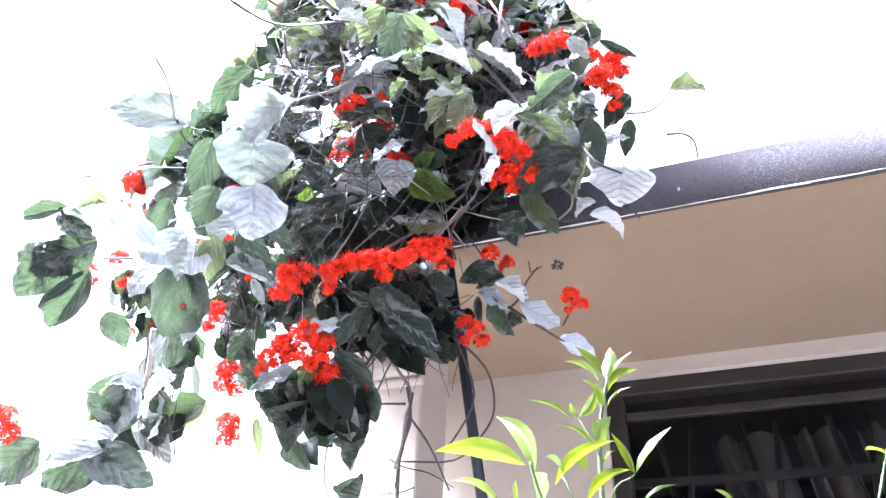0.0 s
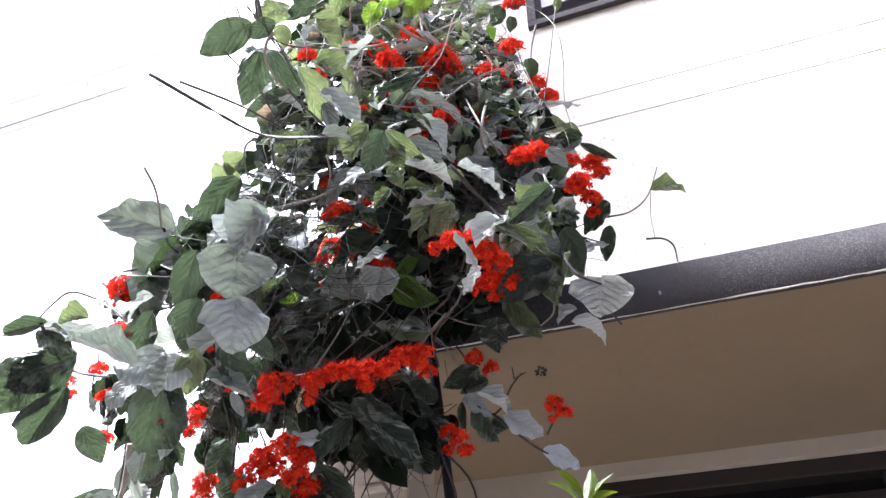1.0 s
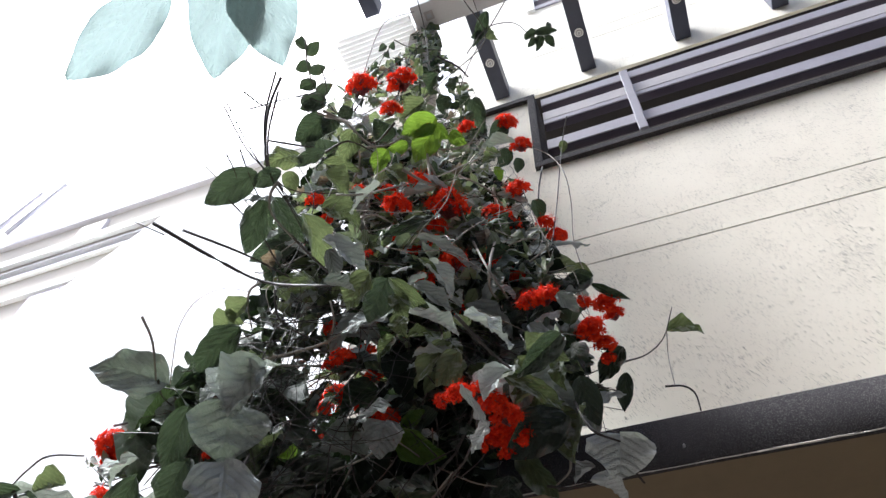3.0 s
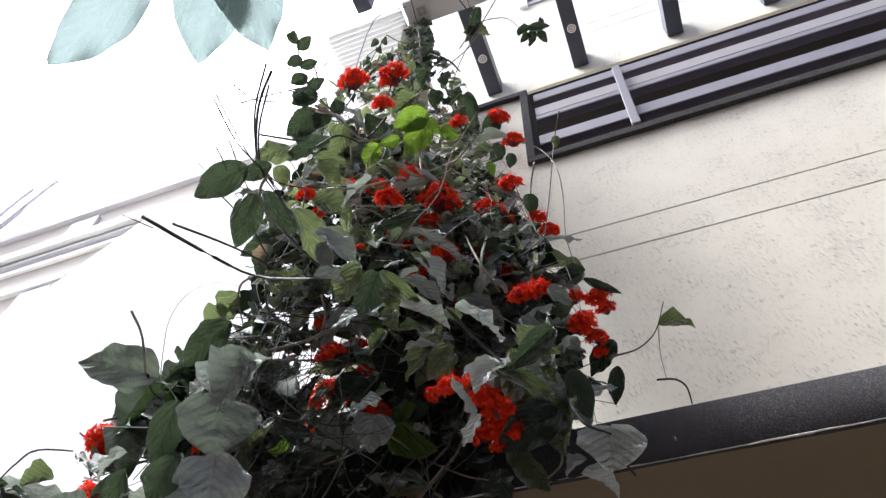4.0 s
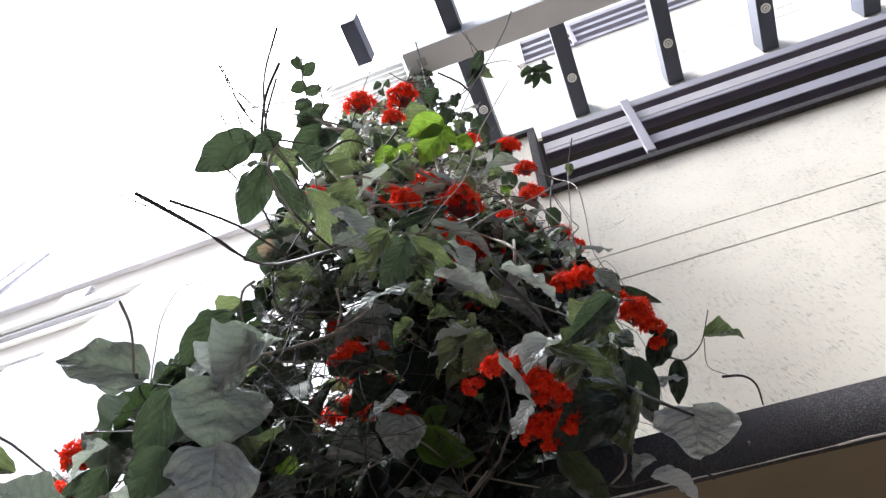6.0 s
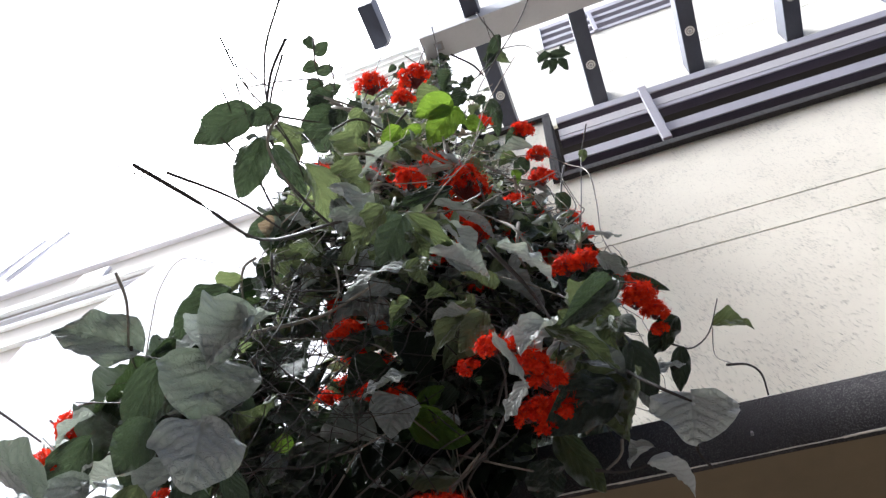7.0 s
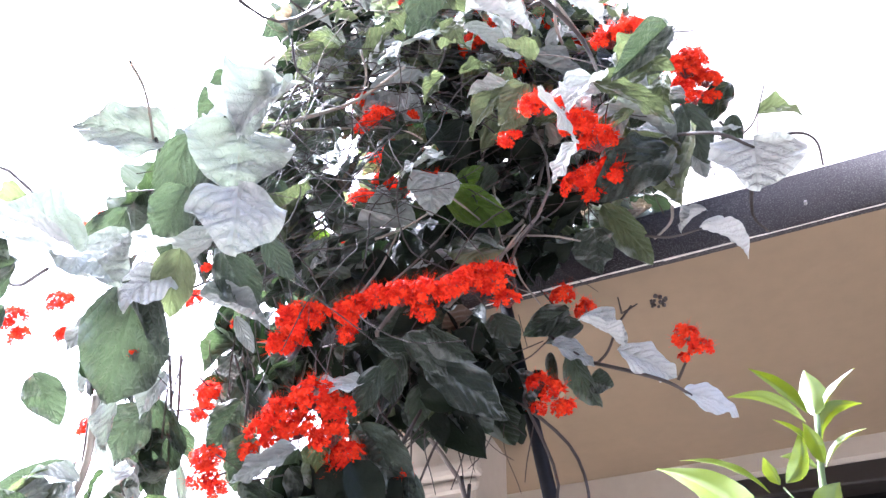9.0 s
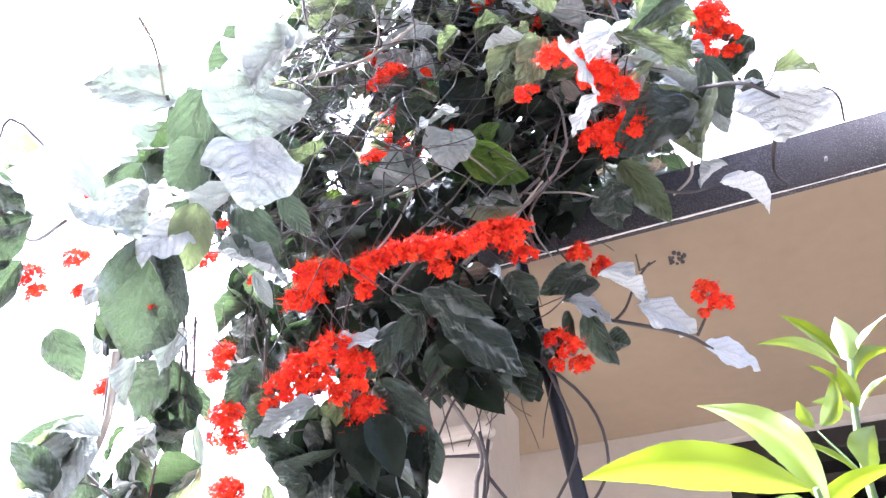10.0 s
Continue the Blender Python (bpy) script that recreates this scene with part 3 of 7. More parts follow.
for v in wl.verts:
    if v.co.z < 6.87 and v.co.y < NY - 0.2:
        v.co.y += 0.2
under(lamp, part("shade", wl, M_NTRIM))

# unseen wall added behind the viewer to hold light off the lower vine
setting("wall_yard", box(-9, -1.9, 0, 9, -1.65, 8.2), M_LIGHT_BLOCK, "plain unseen wall added behind the viewer to block light", "wall")

# ---- pipes by the corner ----
pipe = tagged(thing("downpipe", (-1.56, 2.2, 0)), "tan plastic rainwater pipe fixed beside the wall corner", "pipe")
under(pipe, part("pipe", tube([(-1.46, 2.2, 0), (-1.596, 2.2, 2.95)], 0.046, 20, 1, None, 1), M_PIPE, None, "", True))
for z in (0.8, 2.0):
    under(pipe, part("clamp", tube([(-1.46 - 0.046 * z, 2.2, z), (-1.462 - 0.046 * z, 2.2, z + 0.04)], 0.052, 20, 1, None, 1), M_PIPE, None, ""))
for x in (-1.56, -1.52):
    conduit = tagged(thing("conduit", (x, 2.735, 0)), "thin grey conduit on the cream wall", "pipe", "conduits on the wall")
    under(conduit, part("tube", tube([(x, 2.735, 0), (x, 2.735, 2.785)], 0.011, 10, 1, None, 1), M_PIPE_THIN, None, "", True))
pole = tagged(thing("support_pole", (-0.11, 1.8, 0)), "thin dark leaning pole that props up the vine", "pole")
under(pole, part("rod", tube([(-0.114, 1.8, 0), (-0.579, 1.8, 3.0)], 0.0125, 10, 1, None, 1), M_POLE, None, "", True))

# ---- the climbing vine ----
RV = random.Random(11)


def leaf_mesh(name, seed, kind, nu=40, nv=16, point=1.0, notch=0.13, quilt=0.05, curl=1.0, flatter=1.0):
    """A broad heart-shaped blade along +y, one long and one wide, quilted between its veins."""
    r = random.Random(seed)
    droop, fold, wave = r.uniform(0.05, 0.45) * flatter, flatter * (0.04, 0.1, 0.2, 0.3, 0.45, 0.65, 0.08, 0.15, 0.25)[seed % 10 % 9], r.uniform(0.04, 0.10)
    ph, skew, wide = r.uniform(0, 6), r.uniform(-0.12, 0.12), r.uniform(0.66, 0.84)
    roll, twist = r.choice((-0.5, -0.25, 0.0, 0.2, 0.5, 0.8)) * curl, r.uniform(-0.4, 0.4) * curl
    me = bpy.data.meshes.new(name)
    verts, faces, flat = [], [], []
    for i in range(nu + 1):
        u = i / nu
        w = (math.sin(math.pi * u ** wide) ** 0.70) * (1 - 0.22 * u ** 3 * point) * 0.52 if 0 < u < 1 else 0.0
        for j in range(nv + 1):
            s = 2 * j / nv - 1
            edge = 1 + (0.016 * math.sin(u * 21 + ph + s) + 0.03 * noise.noise((u * 27, s, seed)) + 0.05 * noise.noise((u * 5, s * 2, seed))) * abs(s) ** 2
            x = s * w * edge + skew * u * u
            y = u - notch * math.sin(abs(s) * math.pi * 0.5) * (1 - u) ** 3 * (1 if u < 0.6 else 0)
            vein = abs(math.sin(17.0 * (y + 0.07 - 0.75 * abs(x) - 0.9 * x * x + 0.05 * noise.noise((x * 5 + seed, y * 5, 8)))))
            z = quilt * (vein ** 0.6 - 0.6) * (1 - abs(s) ** 4) * min(1, 6 * w)
            z += 0.008 * noise.noise((x * 19 + seed, y * 19, 5)) * min(1, 6 * w)
            z += fold * abs(x) * 1.2 - droop * (u - 0.35) ** 2 * 1.6
            z += wave * (math.sin(u * 13 + ph + 2 * s) + 0.5 * math.sin(u * 25 - ph + 3 * s)) * abs(s) ** 3 * 0.9
            z += 0.06 * noise.noise((x * 3.5 + seed, y * 3.5, 0)) + 0.02 * noise.noise((x * 9 + seed, y * 9, 3))
            z += roll * 0.35 * abs(s) ** 3 * w * 2
            k = twist * (u - 0.3)
            flat.append((x, y))
            verts.append((x * math.cos(k) - z * math.sin(k), y, x * math.sin(k) + z * math.cos(k)))
    for i in range(nu):
        for j in range(nv):
            a = i * (nv + 1) + j
            faces.append((a, a + 1, a + nv + 2, a + nv + 1))
    me.from_pydata(verts, [], faces)
    uv = me.uv_layers.new(name="blade")
    for loop in me.loops:
        uv.data[loop.index].uv = flat[loop.vertex_index]
    bm = bmesh.new()
    bm.from_mesh(me)
    bmesh.ops.remove_doubles(bm, verts=bm.verts[:], dist=1e-4)
    bm.to_mesh(me)
    bm.free()
    me.materials.append(LEAF[kind])
    me.polygons.foreach_set("use_smooth", [True] * len(me.polygons))
    return me


BLADES = {k: [leaf_mesh("leaf", 10 * n + i, k, quilt=0.05 if k in "gw" else 0.046, curl=1.25 if k in "gwd" else 1.0) for i in range(9)] for n, k in enumerate("dgoyw")}
for n, k in enumerate("fup"):
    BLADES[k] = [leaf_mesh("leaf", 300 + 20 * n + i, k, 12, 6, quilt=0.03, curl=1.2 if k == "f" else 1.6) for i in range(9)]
vine = tagged(thing("flowering_vine", (-0.5, 1.75, 0)), "tall climbing vine with dusty dark leaves and scarlet flower clusters", "plant")
VINE_INV = Matrix.Translation((0.5, -1.75, 0))


def frame_of(base, tip, width, face):
    b, t = Vector(base), Vector(tip)
    d = t - b
    length = d.length
    want = 1.2 * width
    if length < want:
        d += Vector((0.1, -0.8, -0.45)).normalized() * min(math.sqrt(want * want - length * length) * 0.8, 0.55 * length)
    length = d.length
    y = d.normalized()
    z = Vector(face) - y * Vector(face).dot(y)
    z.normalize()
    x = y.cross(z)
    rot = Matrix((x, y, z)).transposed().to_4x4()
    return Matrix.Translation(b) @ rot @ Matrix.Diagonal((width, length, (width + length) / 2, 1))


def blade(kind, base, tip, width, face=None):
    """One leaf from its stalk to its tip, its upper side turned to face."""
    broad = face is None
    if broad:
        face = (RV.uniform(-0.35, 0.3), -0.85, RV.uniform(0.0, 0.45)) if kind in "gw" else (RV.uniform(0.0, 0.5), -0.75, RV.uniform(-0.7, -0.2))
    if kind in "gw" and not broad and width < 0.115:
        # dusty upper sides lie towards the sky
        face = (face[0] * 0.6 - 0.05, face[1], max(face[2], 0.16 + 0.2 * (face[2] + 0.5)))
    ob = new("leaf", RV.choice([BLADES[kind][i] for i in (0, 1, 2, 6, 7, 8)] if broad else BLADES[kind]))
    ob.parent = vine
    ob.matrix_parent_inverse = VINE_INV
    ob.matrix_basis = frame_of(base, tip, width, face)
    return ob


def front(x, z):
    """How far the face of the vine stands from the wall side."""
    return min(2.27, 1.55 + 0.45 * max(x, -1.3) + max(0, z - 3.2) * (0.3 + 0.2 * min(1, max(0, (x + 1.1) / 0.7))))


SPREAD = [(1.97, -0.72, -0.59), (2.08, -0.75, -0.57), (2.15, -0.77, -0.49), (2.25, -0.83, -0.42), (2.37, -0.98, -0.38), (2.47, -1.01, -0.32), (2.59, -0.97, -0.17), (2.73, -0.92, -0.06), (2.88, -0.84, -0.02), (3.07, -0.83, -0.05), (3.27, -0.88, -0.07), (3.57, -0.96, -0.13), (3.97, -0.98, -0.23), (4.36, -1.05, -0.29), (4.96, -1.19, -0.37), (5.57, -1.25, -0.50), (6.18, -1.29, -0.62), (6.80, -1.26, -0.75), (7.41, -1.22, -0.90), (7.93, -1.18, -1.00)]


def spread(z):
    for (z0, a0, b0), (z1, a1, b1) in zip(SPREAD, SPREAD[1:]):
        if z <= z1:
            k = max(0.0, (z - z0) / (z1 - z0))
            return a0 + (a1 - a0) * k, b0 + (b1 - b0) * k
    return SPREAD[-1][1:]


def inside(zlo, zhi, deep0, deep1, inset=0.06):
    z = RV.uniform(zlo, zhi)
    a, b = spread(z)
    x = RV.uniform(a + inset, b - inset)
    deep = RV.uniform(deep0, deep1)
    # depth runs along the line of sight from about the camera's place
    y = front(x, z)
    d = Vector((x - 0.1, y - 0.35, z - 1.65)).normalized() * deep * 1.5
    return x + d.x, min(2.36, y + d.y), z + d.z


def clear(p):
    """False where a leaf would hide the slab's edge from the camera."""
    k = (1.873 - 0.36) / max(0.2, p[1] - 0.36)
    x, z = 0.1 + (p[0] - 0.1) * k, 1.66 + (p[2] - 1.66) * k
    return x < -0.56 + 0.05 * math.sin(z * 40) or not 2.66 < z < 2.95


# leaves that hang out and can be told apart
blade("y", (-0.474, 1.403, 4.118), (-0.590, 1.399, 4.065), 0.097, (0.40, -0.34, -0.61))
blade("y", (-0.477, 1.432, 4.093), (-0.577, 1.475, 4.000), 0.106, (0.53, -0.63, -0.84))
blade("y", (-0.442, 1.512, 4.174), (-0.391, 1.551, 4.130), 0.057, (0.29, -0.33, -1.02))
blade("y", (-0.481, 1.446, 4.147), (-0.442, 1.497, 4.113), 0.052, (0.03, -0.44, -0.79))
blade("y", (-0.615, 1.345, 3.865), (-0.681, 1.386, 3.822), 0.070, (0.10, -0.54, -0.59))
blade("y", (-0.603, 1.456, 4.093), (-0.667, 1.436, 4.066), 0.052, (0.03, -0.35, -0.99))
blade("d", (-0.544, 1.523, 4.825), (-0.597, 1.559, 4.761), 0.073, (-0.09, -0.57, -0.52))
blade("d", (-0.498, 1.600, 4.913), (-0.502, 1.660, 4.867), 0.072, (-0.06, -0.24, -0.52))
blade("d", (-0.481, 1.674, 4.856), (-0.465, 1.733, 4.816), 0.076, (0.46, -0.42, -0.61))
blade("g", (-0.418, 1.678, 4.877), (-0.476, 1.683, 4.857), 0.075, (0.36, -0.36, -0.07))
blade("d", (-0.506, 1.571, 4.662), (-0.540, 1.608, 4.592), 0.072, (0.02, -0.48, -0.86))
blade("d", (-0.478, 1.744, 4.799), (-0.465, 1.812, 4.756), 0.079, (-0.17, -0.53, -0.63))
blade("o", (-0.563, 1.463, 4.442), (-0.662, 1.486, 4.402), 0.074, (0.26, -0.48, -0.43))
blade("d", (-1.058, 1.421, 4.722), (-1.161, 1.396, 4.680), 0.085, (0.31, -0.42, -0.68))
blade("d", (-1.008, 1.407, 4.480), (-1.139, 1.422, 4.401), 0.113, (0.03, -0.22, -0.90))
blade("d", (-0.959, 1.415, 4.492), (-1.014, 1.451, 4.421), 0.078, (0.55, -0.56, -0.52))
blade("d", (-0.919, 1.455, 4.608), (-0.980, 1.477, 4.566), 0.066, (0.34, -0.56, -0.90))
blade("w", (-0.840, 1.410, 4.404), (-0.787, 1.468, 4.382), 0.076, (0.43, -0.51, 0.25))
blade("o", (-0.742, 1.299, 3.990), (-0.793, 1.351, 3.898), 0.078, (0.54, -0.48, -0.38))
blade("o", (-0.904, 1.238, 3.846), (-0.988, 1.245, 3.800), 0.097, (0.50, -0.54, -0.16))
blade("d", (-0.820, 1.265, 3.854), (-0.915, 1.253, 3.807), 0.055, (0.60, -0.58, -0.42))
blade("o", (-0.855, 1.197, 3.627), (-0.870, 1.249, 3.590), 0.054, (0.20, -0.39, -0.06))
blade("d", (-0.721, 0.949, 3.166), (-0.844, 0.954, 3.117), 0.078, (0.75, -0.39, -0.69))
blade("d", (-0.658, 0.968, 3.173), (-0.727, 0.967, 3.150), 0.046, (0.18, -0.56, -0.79))
blade("g", (-0.681, 1.011, 3.129), (-0.738, 0.976, 3.120), 0.034, (0.69, -0.55, -0.42))
blade("d", (-0.709, 1.009, 3.120), (-0.760, 1.070, 3.018), 0.073, (0.46, -0.49, -0.70))
blade("d", (-0.724, 1.066, 3.212), (-0.675, 1.157, 3.142), 0.061, (0.62, -0.49, -0.63))
blade("o", (-0.725, 1.257, 3.459), (-0.633, 1.332, 3.443), 0.099, (0.55, -0.66, -0.26))
blade("w", (-0.553, 1.244, 3.466), (-0.642, 1.260, 3.395), 0.054, (-0.12, -0.41, 0.40))
blade("o", (-0.773, 1.274, 3.699), (-0.730, 1.342, 3.643), 0.071, (0.46, -0.60, -0.31))
blade("o", (-0.807, 1.289, 3.809), (-0.703, 1.355, 3.801), 0.042, (0.48, -0.52, -0.31))
blade("o", (-0.616, 1.387, 3.824), (-0.562, 1.429, 3.776), 0.057, (0.42, -0.32, -0.32))
blade("g", (-0.494, 1.494, 3.779), (-0.628, 1.470, 3.743), 0.065, (0.32, -0.52, -0.34))
blade("d", (-0.458, 1.417, 3.486), (-0.602, 1.401, 3.444), 0.047, (0.01, -0.59, -0.36))
blade("d", (-0.379, 2.048, 5.156), (-0.470, 2.069, 5.074), 0.096, (0.20, -0.48, -0.76))
blade("g", (-0.336, 2.026, 4.919), (-0.503, 2.002, 4.889), 0.074, (-0.13, -0.40, -0.09))
blade("d", (-0.384, 2.153, 5.065), (-0.457, 2.196, 5.002), 0.085, (0.31, -0.42, -0.56))
blade("d", (-0.340, 2.209, 5.035), (-0.370, 2.247, 4.975), 0.060, (0.27, -0.58, -0.55))
blade("o", (-0.400, 1.993, 4.787), (-0.478, 2.004, 4.752), 0.079, (0.04, -0.42, -0.22))
blade("y", (-0.409, 1.992, 4.649), (-0.397, 2.047, 4.609), 0.046, (0.46, -0.48, -0.76))
blade("d", (-0.442, 1.761, 4.934), (-0.440, 1.890, 4.842), 0.083, (0.16, -0.55, -0.60))
blade("g", (-0.318, 1.738, 4.003), (-0.217, 1.804, 3.978), 0.040, (0.25, -0.52, -0.08))
blade("g", (-0.242, 1.797, 3.981), (-0.289, 1.823, 3.941), 0.065, (0.13, -0.50, -0.06))
blade("d", (-0.214, 1.879, 4.105), (-0.223, 1.939, 4.051), 0.062, (0.32, -0.46, -0.53))
blade("w", (-0.501, 1.457, 3.807), (-0.421, 1.538, 3.737), 0.035, (0.36, -0.51, 0.18))
blade("o", (-0.661, 1.122, 3.189), (-0.650, 1.231, 3.110), 0.075, (0.54, -0.36, -0.24))
blade("g", (-0.604, 1.158, 3.109), (-0.529, 1.239, 3.051), 0.081, (0.41, -0.46, -0.34))
blade("g", (-0.607, 1.180, 3.090), (-0.599, 1.233, 3.026), 0.044, (0.34, -0.49, -0.20))
blade("d", (-0.866, 1.336, 3.456), (-1.020, 1.322, 3.398), 0.072, (0.62, -0.44, -0.45))
blade("w", (-0.900, 1.336, 3.444), (-0.841, 1.390, 3.435), 0.046, (-0.00, -0.53, 0.31))
blade("o", (-0.810, 1.380, 3.305), (-0.962, 1.353, 3.277), 0.042, (0.48, -0.48, -0.42))
blade("o", (-0.837, 1.404, 3.410), (-0.931, 1.381, 3.388), 0.036, (0.14, -0.68, -0.39))
blade("o", (-0.911, 1.366, 3.279), (-0.820, 1.433, 3.257), 0.055, (0.12, -0.65, -0.41))
blade("g", (-0.816, 1.423, 3.266), (-0.884, 1.420, 3.237), 0.071, (0.24, -0.52, -0.08))
blade("g", (-0.530, 1.101, 2.855), (-0.472, 1.136, 2.851), 0.040, (0.56, -0.74, -0.19))
blade("o", (-0.446, 1.121, 2.869), (-0.510, 1.155, 2.819), 0.066, (0.21, -0.72, -0.03))
blade("g", (-0.471, 1.277, 2.926), (-0.587, 1.259, 2.896), 0.080, (-0.07, -0.57, -0.32))
blade("d", (-0.465, 1.251, 2.949), (-0.524, 1.248, 2.920), 0.050, (0.21, -0.58, -0.31))
blade("o", (-0.401, 1.169, 2.842), (-0.384, 1.199, 2.799), 0.043, (0.16, -0.51, -0.12))
blade("o", (-0.395, 1.149, 2.861), (-0.334, 1.235, 2.809), 0.035, (-0.05, -0.59, -0.16))
blade("w", (-0.376, 1.207, 2.819), (-0.283, 1.258, 2.780), 0.030, (0.42, -0.61, 0.20))
blade("o", (-0.416, 1.234, 2.850), (-0.411, 1.261, 2.801), 0.049, (-0.12, -0.78, -0.14))
blade("w", (-0.418, 1.339, 3.104), (-0.472, 1.334, 3.074), 0.048, (-0.14, -0.56, 0.44))
blade("w", (-0.426, 1.380, 3.202), (-0.371, 1.460, 3.153), 0.075, (0.02, -0.71, 0.13))
blade("o", (-0.441, 1.362, 3.212), (-0.400, 1.391, 3.172), 0.022, (0.09, -0.43, -0.02))
blade("g", (-0.455, 1.389, 3.348), (-0.341, 1.486, 3.295), 0.034, (-0.04, -0.42, -0.19))
blade("w", (-0.486, 1.304, 3.108), (-0.438, 1.307, 3.120), 0.026, (-0.01, -0.42, 0.23))
blade("o", (-1.026, 1.387, 3.280), (-1.081, 1.420, 3.234), 0.067, (0.39, -0.66, -0.09))
blade("o", (-1.059, 1.429, 3.233), (-1.135, 1.438, 3.192), 0.080, (0.28, -0.44, 0.04))
blade("d", (-0.926, 1.495, 3.226), (-1.062, 1.483, 3.202), 0.062, (0.48, -0.65, -0.27))
blade("d", (-0.870, 1.544, 3.206), (-0.992, 1.517, 3.162), 0.053, (0.26, -0.68, -0.65))
blade("g", (-0.882, 1.495, 3.168), (-0.792, 1.529, 3.140), 0.032, (0.18, -0.57, -0.10))
blade("o", (-1.061, 1.500, 3.173), (-1.033, 1.536, 3.137), 0.036, (0.48, -0.50, -0.30))
blade("g", (-0.745, 1.163, 2.725), (-0.745, 1.228, 2.650), 0.108, (0.27, -0.59, -0.11))
blade("w", (-0.721, 1.191, 2.710), (-0.664, 1.182, 2.741), 0.036, (0.32, -0.61, 0.28))
blade("g", (-0.787, 1.171, 2.703), (-0.822, 1.179, 2.663), 0.054, (0.51, -0.75, -0.14))
blade("w", (-0.757, 1.150, 2.731), (-0.711, 1.181, 2.717), 0.032, (0.62, -0.45, 0.37))
blade("g", (-0.754, 1.183, 2.638), (-0.773, 1.277, 2.567), 0.160, (0.63, -0.66, 0.06))
blade("g", (-0.738, 1.203, 2.511), (-0.736, 1.272, 2.435), 0.138, (0.54, -0.67, 0.28))
blade("d", (-0.783, 1.263, 2.444), (-0.763, 1.341, 2.383), 0.062, (0.46, -0.57, -0.43))
blade("g", (-0.792, 1.238, 2.462), (-0.854, 1.264, 2.419), 0.068, (0.71, -0.81, 0.27))
blade("d", (-0.850, 1.165, 2.635), (-0.916, 1.228, 2.540), 0.067, (0.52, -0.67, -0.22))
blade("d", (-0.870, 1.240, 2.565), (-0.926, 1.284, 2.479), 0.072, (0.32, -0.64, -0.29))
blade("g", (-0.840, 1.097, 2.328), (-0.786, 1.159, 2.288), 0.091, (0.42, -0.76, 0.19))
blade("w", (-0.749, 1.128, 2.336), (-0.781, 1.097, 2.327), 0.021, (0.13, -0.74, 0.68))
blade("g", (-0.821, 1.073, 2.300), (-0.892, 0.989, 2.322), 0.050, (0.69, -0.75, 0.25))
blade("d", (-1.060, 1.061, 2.409), (-0.999, 1.097, 2.370), 0.053, (1.04, -0.48, -0.48))
blade("d", (-1.026, 1.114, 2.377), (-1.136, 1.099, 2.324), 0.104, (0.51, -0.50, 0.00))
blade("g", (-1.051, 1.235, 2.844), (-1.188, 1.134, 2.860), 0.118, (0.34, -0.58, -0.20))
blade("d", (-0.912, 1.164, 2.482), (-0.985, 1.213, 2.422), 0.062, (0.70, -0.63, -0.46))
blade("w", (-0.901, 1.133, 2.512), (-0.954, 1.138, 2.474), 0.052, (0.14, -0.72, 0.42))
blade("w", (-0.853, 1.219, 2.457), (-0.945, 1.207, 2.446), 0.048, (0.13, -0.60, 0.63))
blade("g", (-1.137, 1.331, 2.832), (-1.183, 1.377, 2.750), 0.044, (0.26, -0.59, -0.05))
blade("g", (-1.073, 1.327, 2.859), (-1.148, 1.341, 2.807), 0.034, (0.49, -0.41, -0.05))
blade("d", (-0.953, 1.298, 2.928), (-1.085, 1.331, 2.865), 0.070, (0.68, -0.68, -0.36))
blade("d", (-0.916, 1.289, 2.949), (-1.034, 1.278, 2.906), 0.060, (0.81, -0.53, -0.38))
blade("o", (-0.974, 1.070, 2.433), (-1.015, 1.067, 2.424), 0.045, (0.64, -0.63, 0.19))
blade("d", (-1.057, 1.049, 2.420), (-1.136, 1.029, 2.399), 0.036, (0.46, -0.60, -0.32))
blade("o", (-0.278, 1.914, 3.729), (-0.048, 1.974, 3.743), 0.094, (-0.22, -0.58, -0.14))
blade("w", (-0.160, 1.876, 3.805), (-0.041, 1.933, 3.812), 0.030, (0.01, -0.78, 0.02))
blade("d", (-0.065, 1.904, 3.599), (-0.181, 1.881, 3.562), 0.071, (-0.12, -0.54, -0.57))
blade("g", (-0.099, 1.942, 3.554), (-0.190, 1.874, 3.578), 0.068, (0.20, -0.84, -0.04))
blade("d", (-0.051, 1.931, 3.581), (0.047, 2.015, 3.560), 0.032, (-0.23, -0.54, -0.45))
blade("o", (0.153, 2.116, 3.482), (0.259, 2.154, 3.494), 0.072, (-0.40, -0.58, -0.06))
blade("g", (-0.105, 1.493, 3.082), (-0.068, 1.529, 3.042), 0.045, (-0.26, -0.65, -0.21))
blade("w", (-0.125, 1.563, 3.094), (-0.189, 1.567, 3.072), 0.069, (-0.17, -0.66, 0.20))
blade("w", (-0.240, 1.198, 2.750), (-0.168, 1.268, 2.715), 0.087, (-0.23, -0.57, 0.35))
blade("w", (-0.253, 1.392, 2.782), (-0.257, 1.423, 2.731), 0.110, (-0.01, -0.61, 0.34))
blade("g", (-0.289, 1.508, 3.218), (-0.345, 1.555, 3.146), 0.053, (0.15, -0.57, -0.20))
blade("g", (-0.275, 1.526, 3.208), (-0.233, 1.566, 3.202), 0.045, (-0.26, -0.76, -0.38))
blade("d", (-0.099, 1.349, 2.785), (-0.193, 1.359, 2.715), 0.054, (0.12, -0.64, -0.74))
blade("o", (-0.210, 1.370, 2.727), (-0.109, 1.453, 2.687), 0.044, (0.34, -0.72, -0.15))
blade("d", (0.004, 1.638, 2.985), (-0.067, 1.669, 2.926), 0.058, (-0.23, -0.88, -0.65))
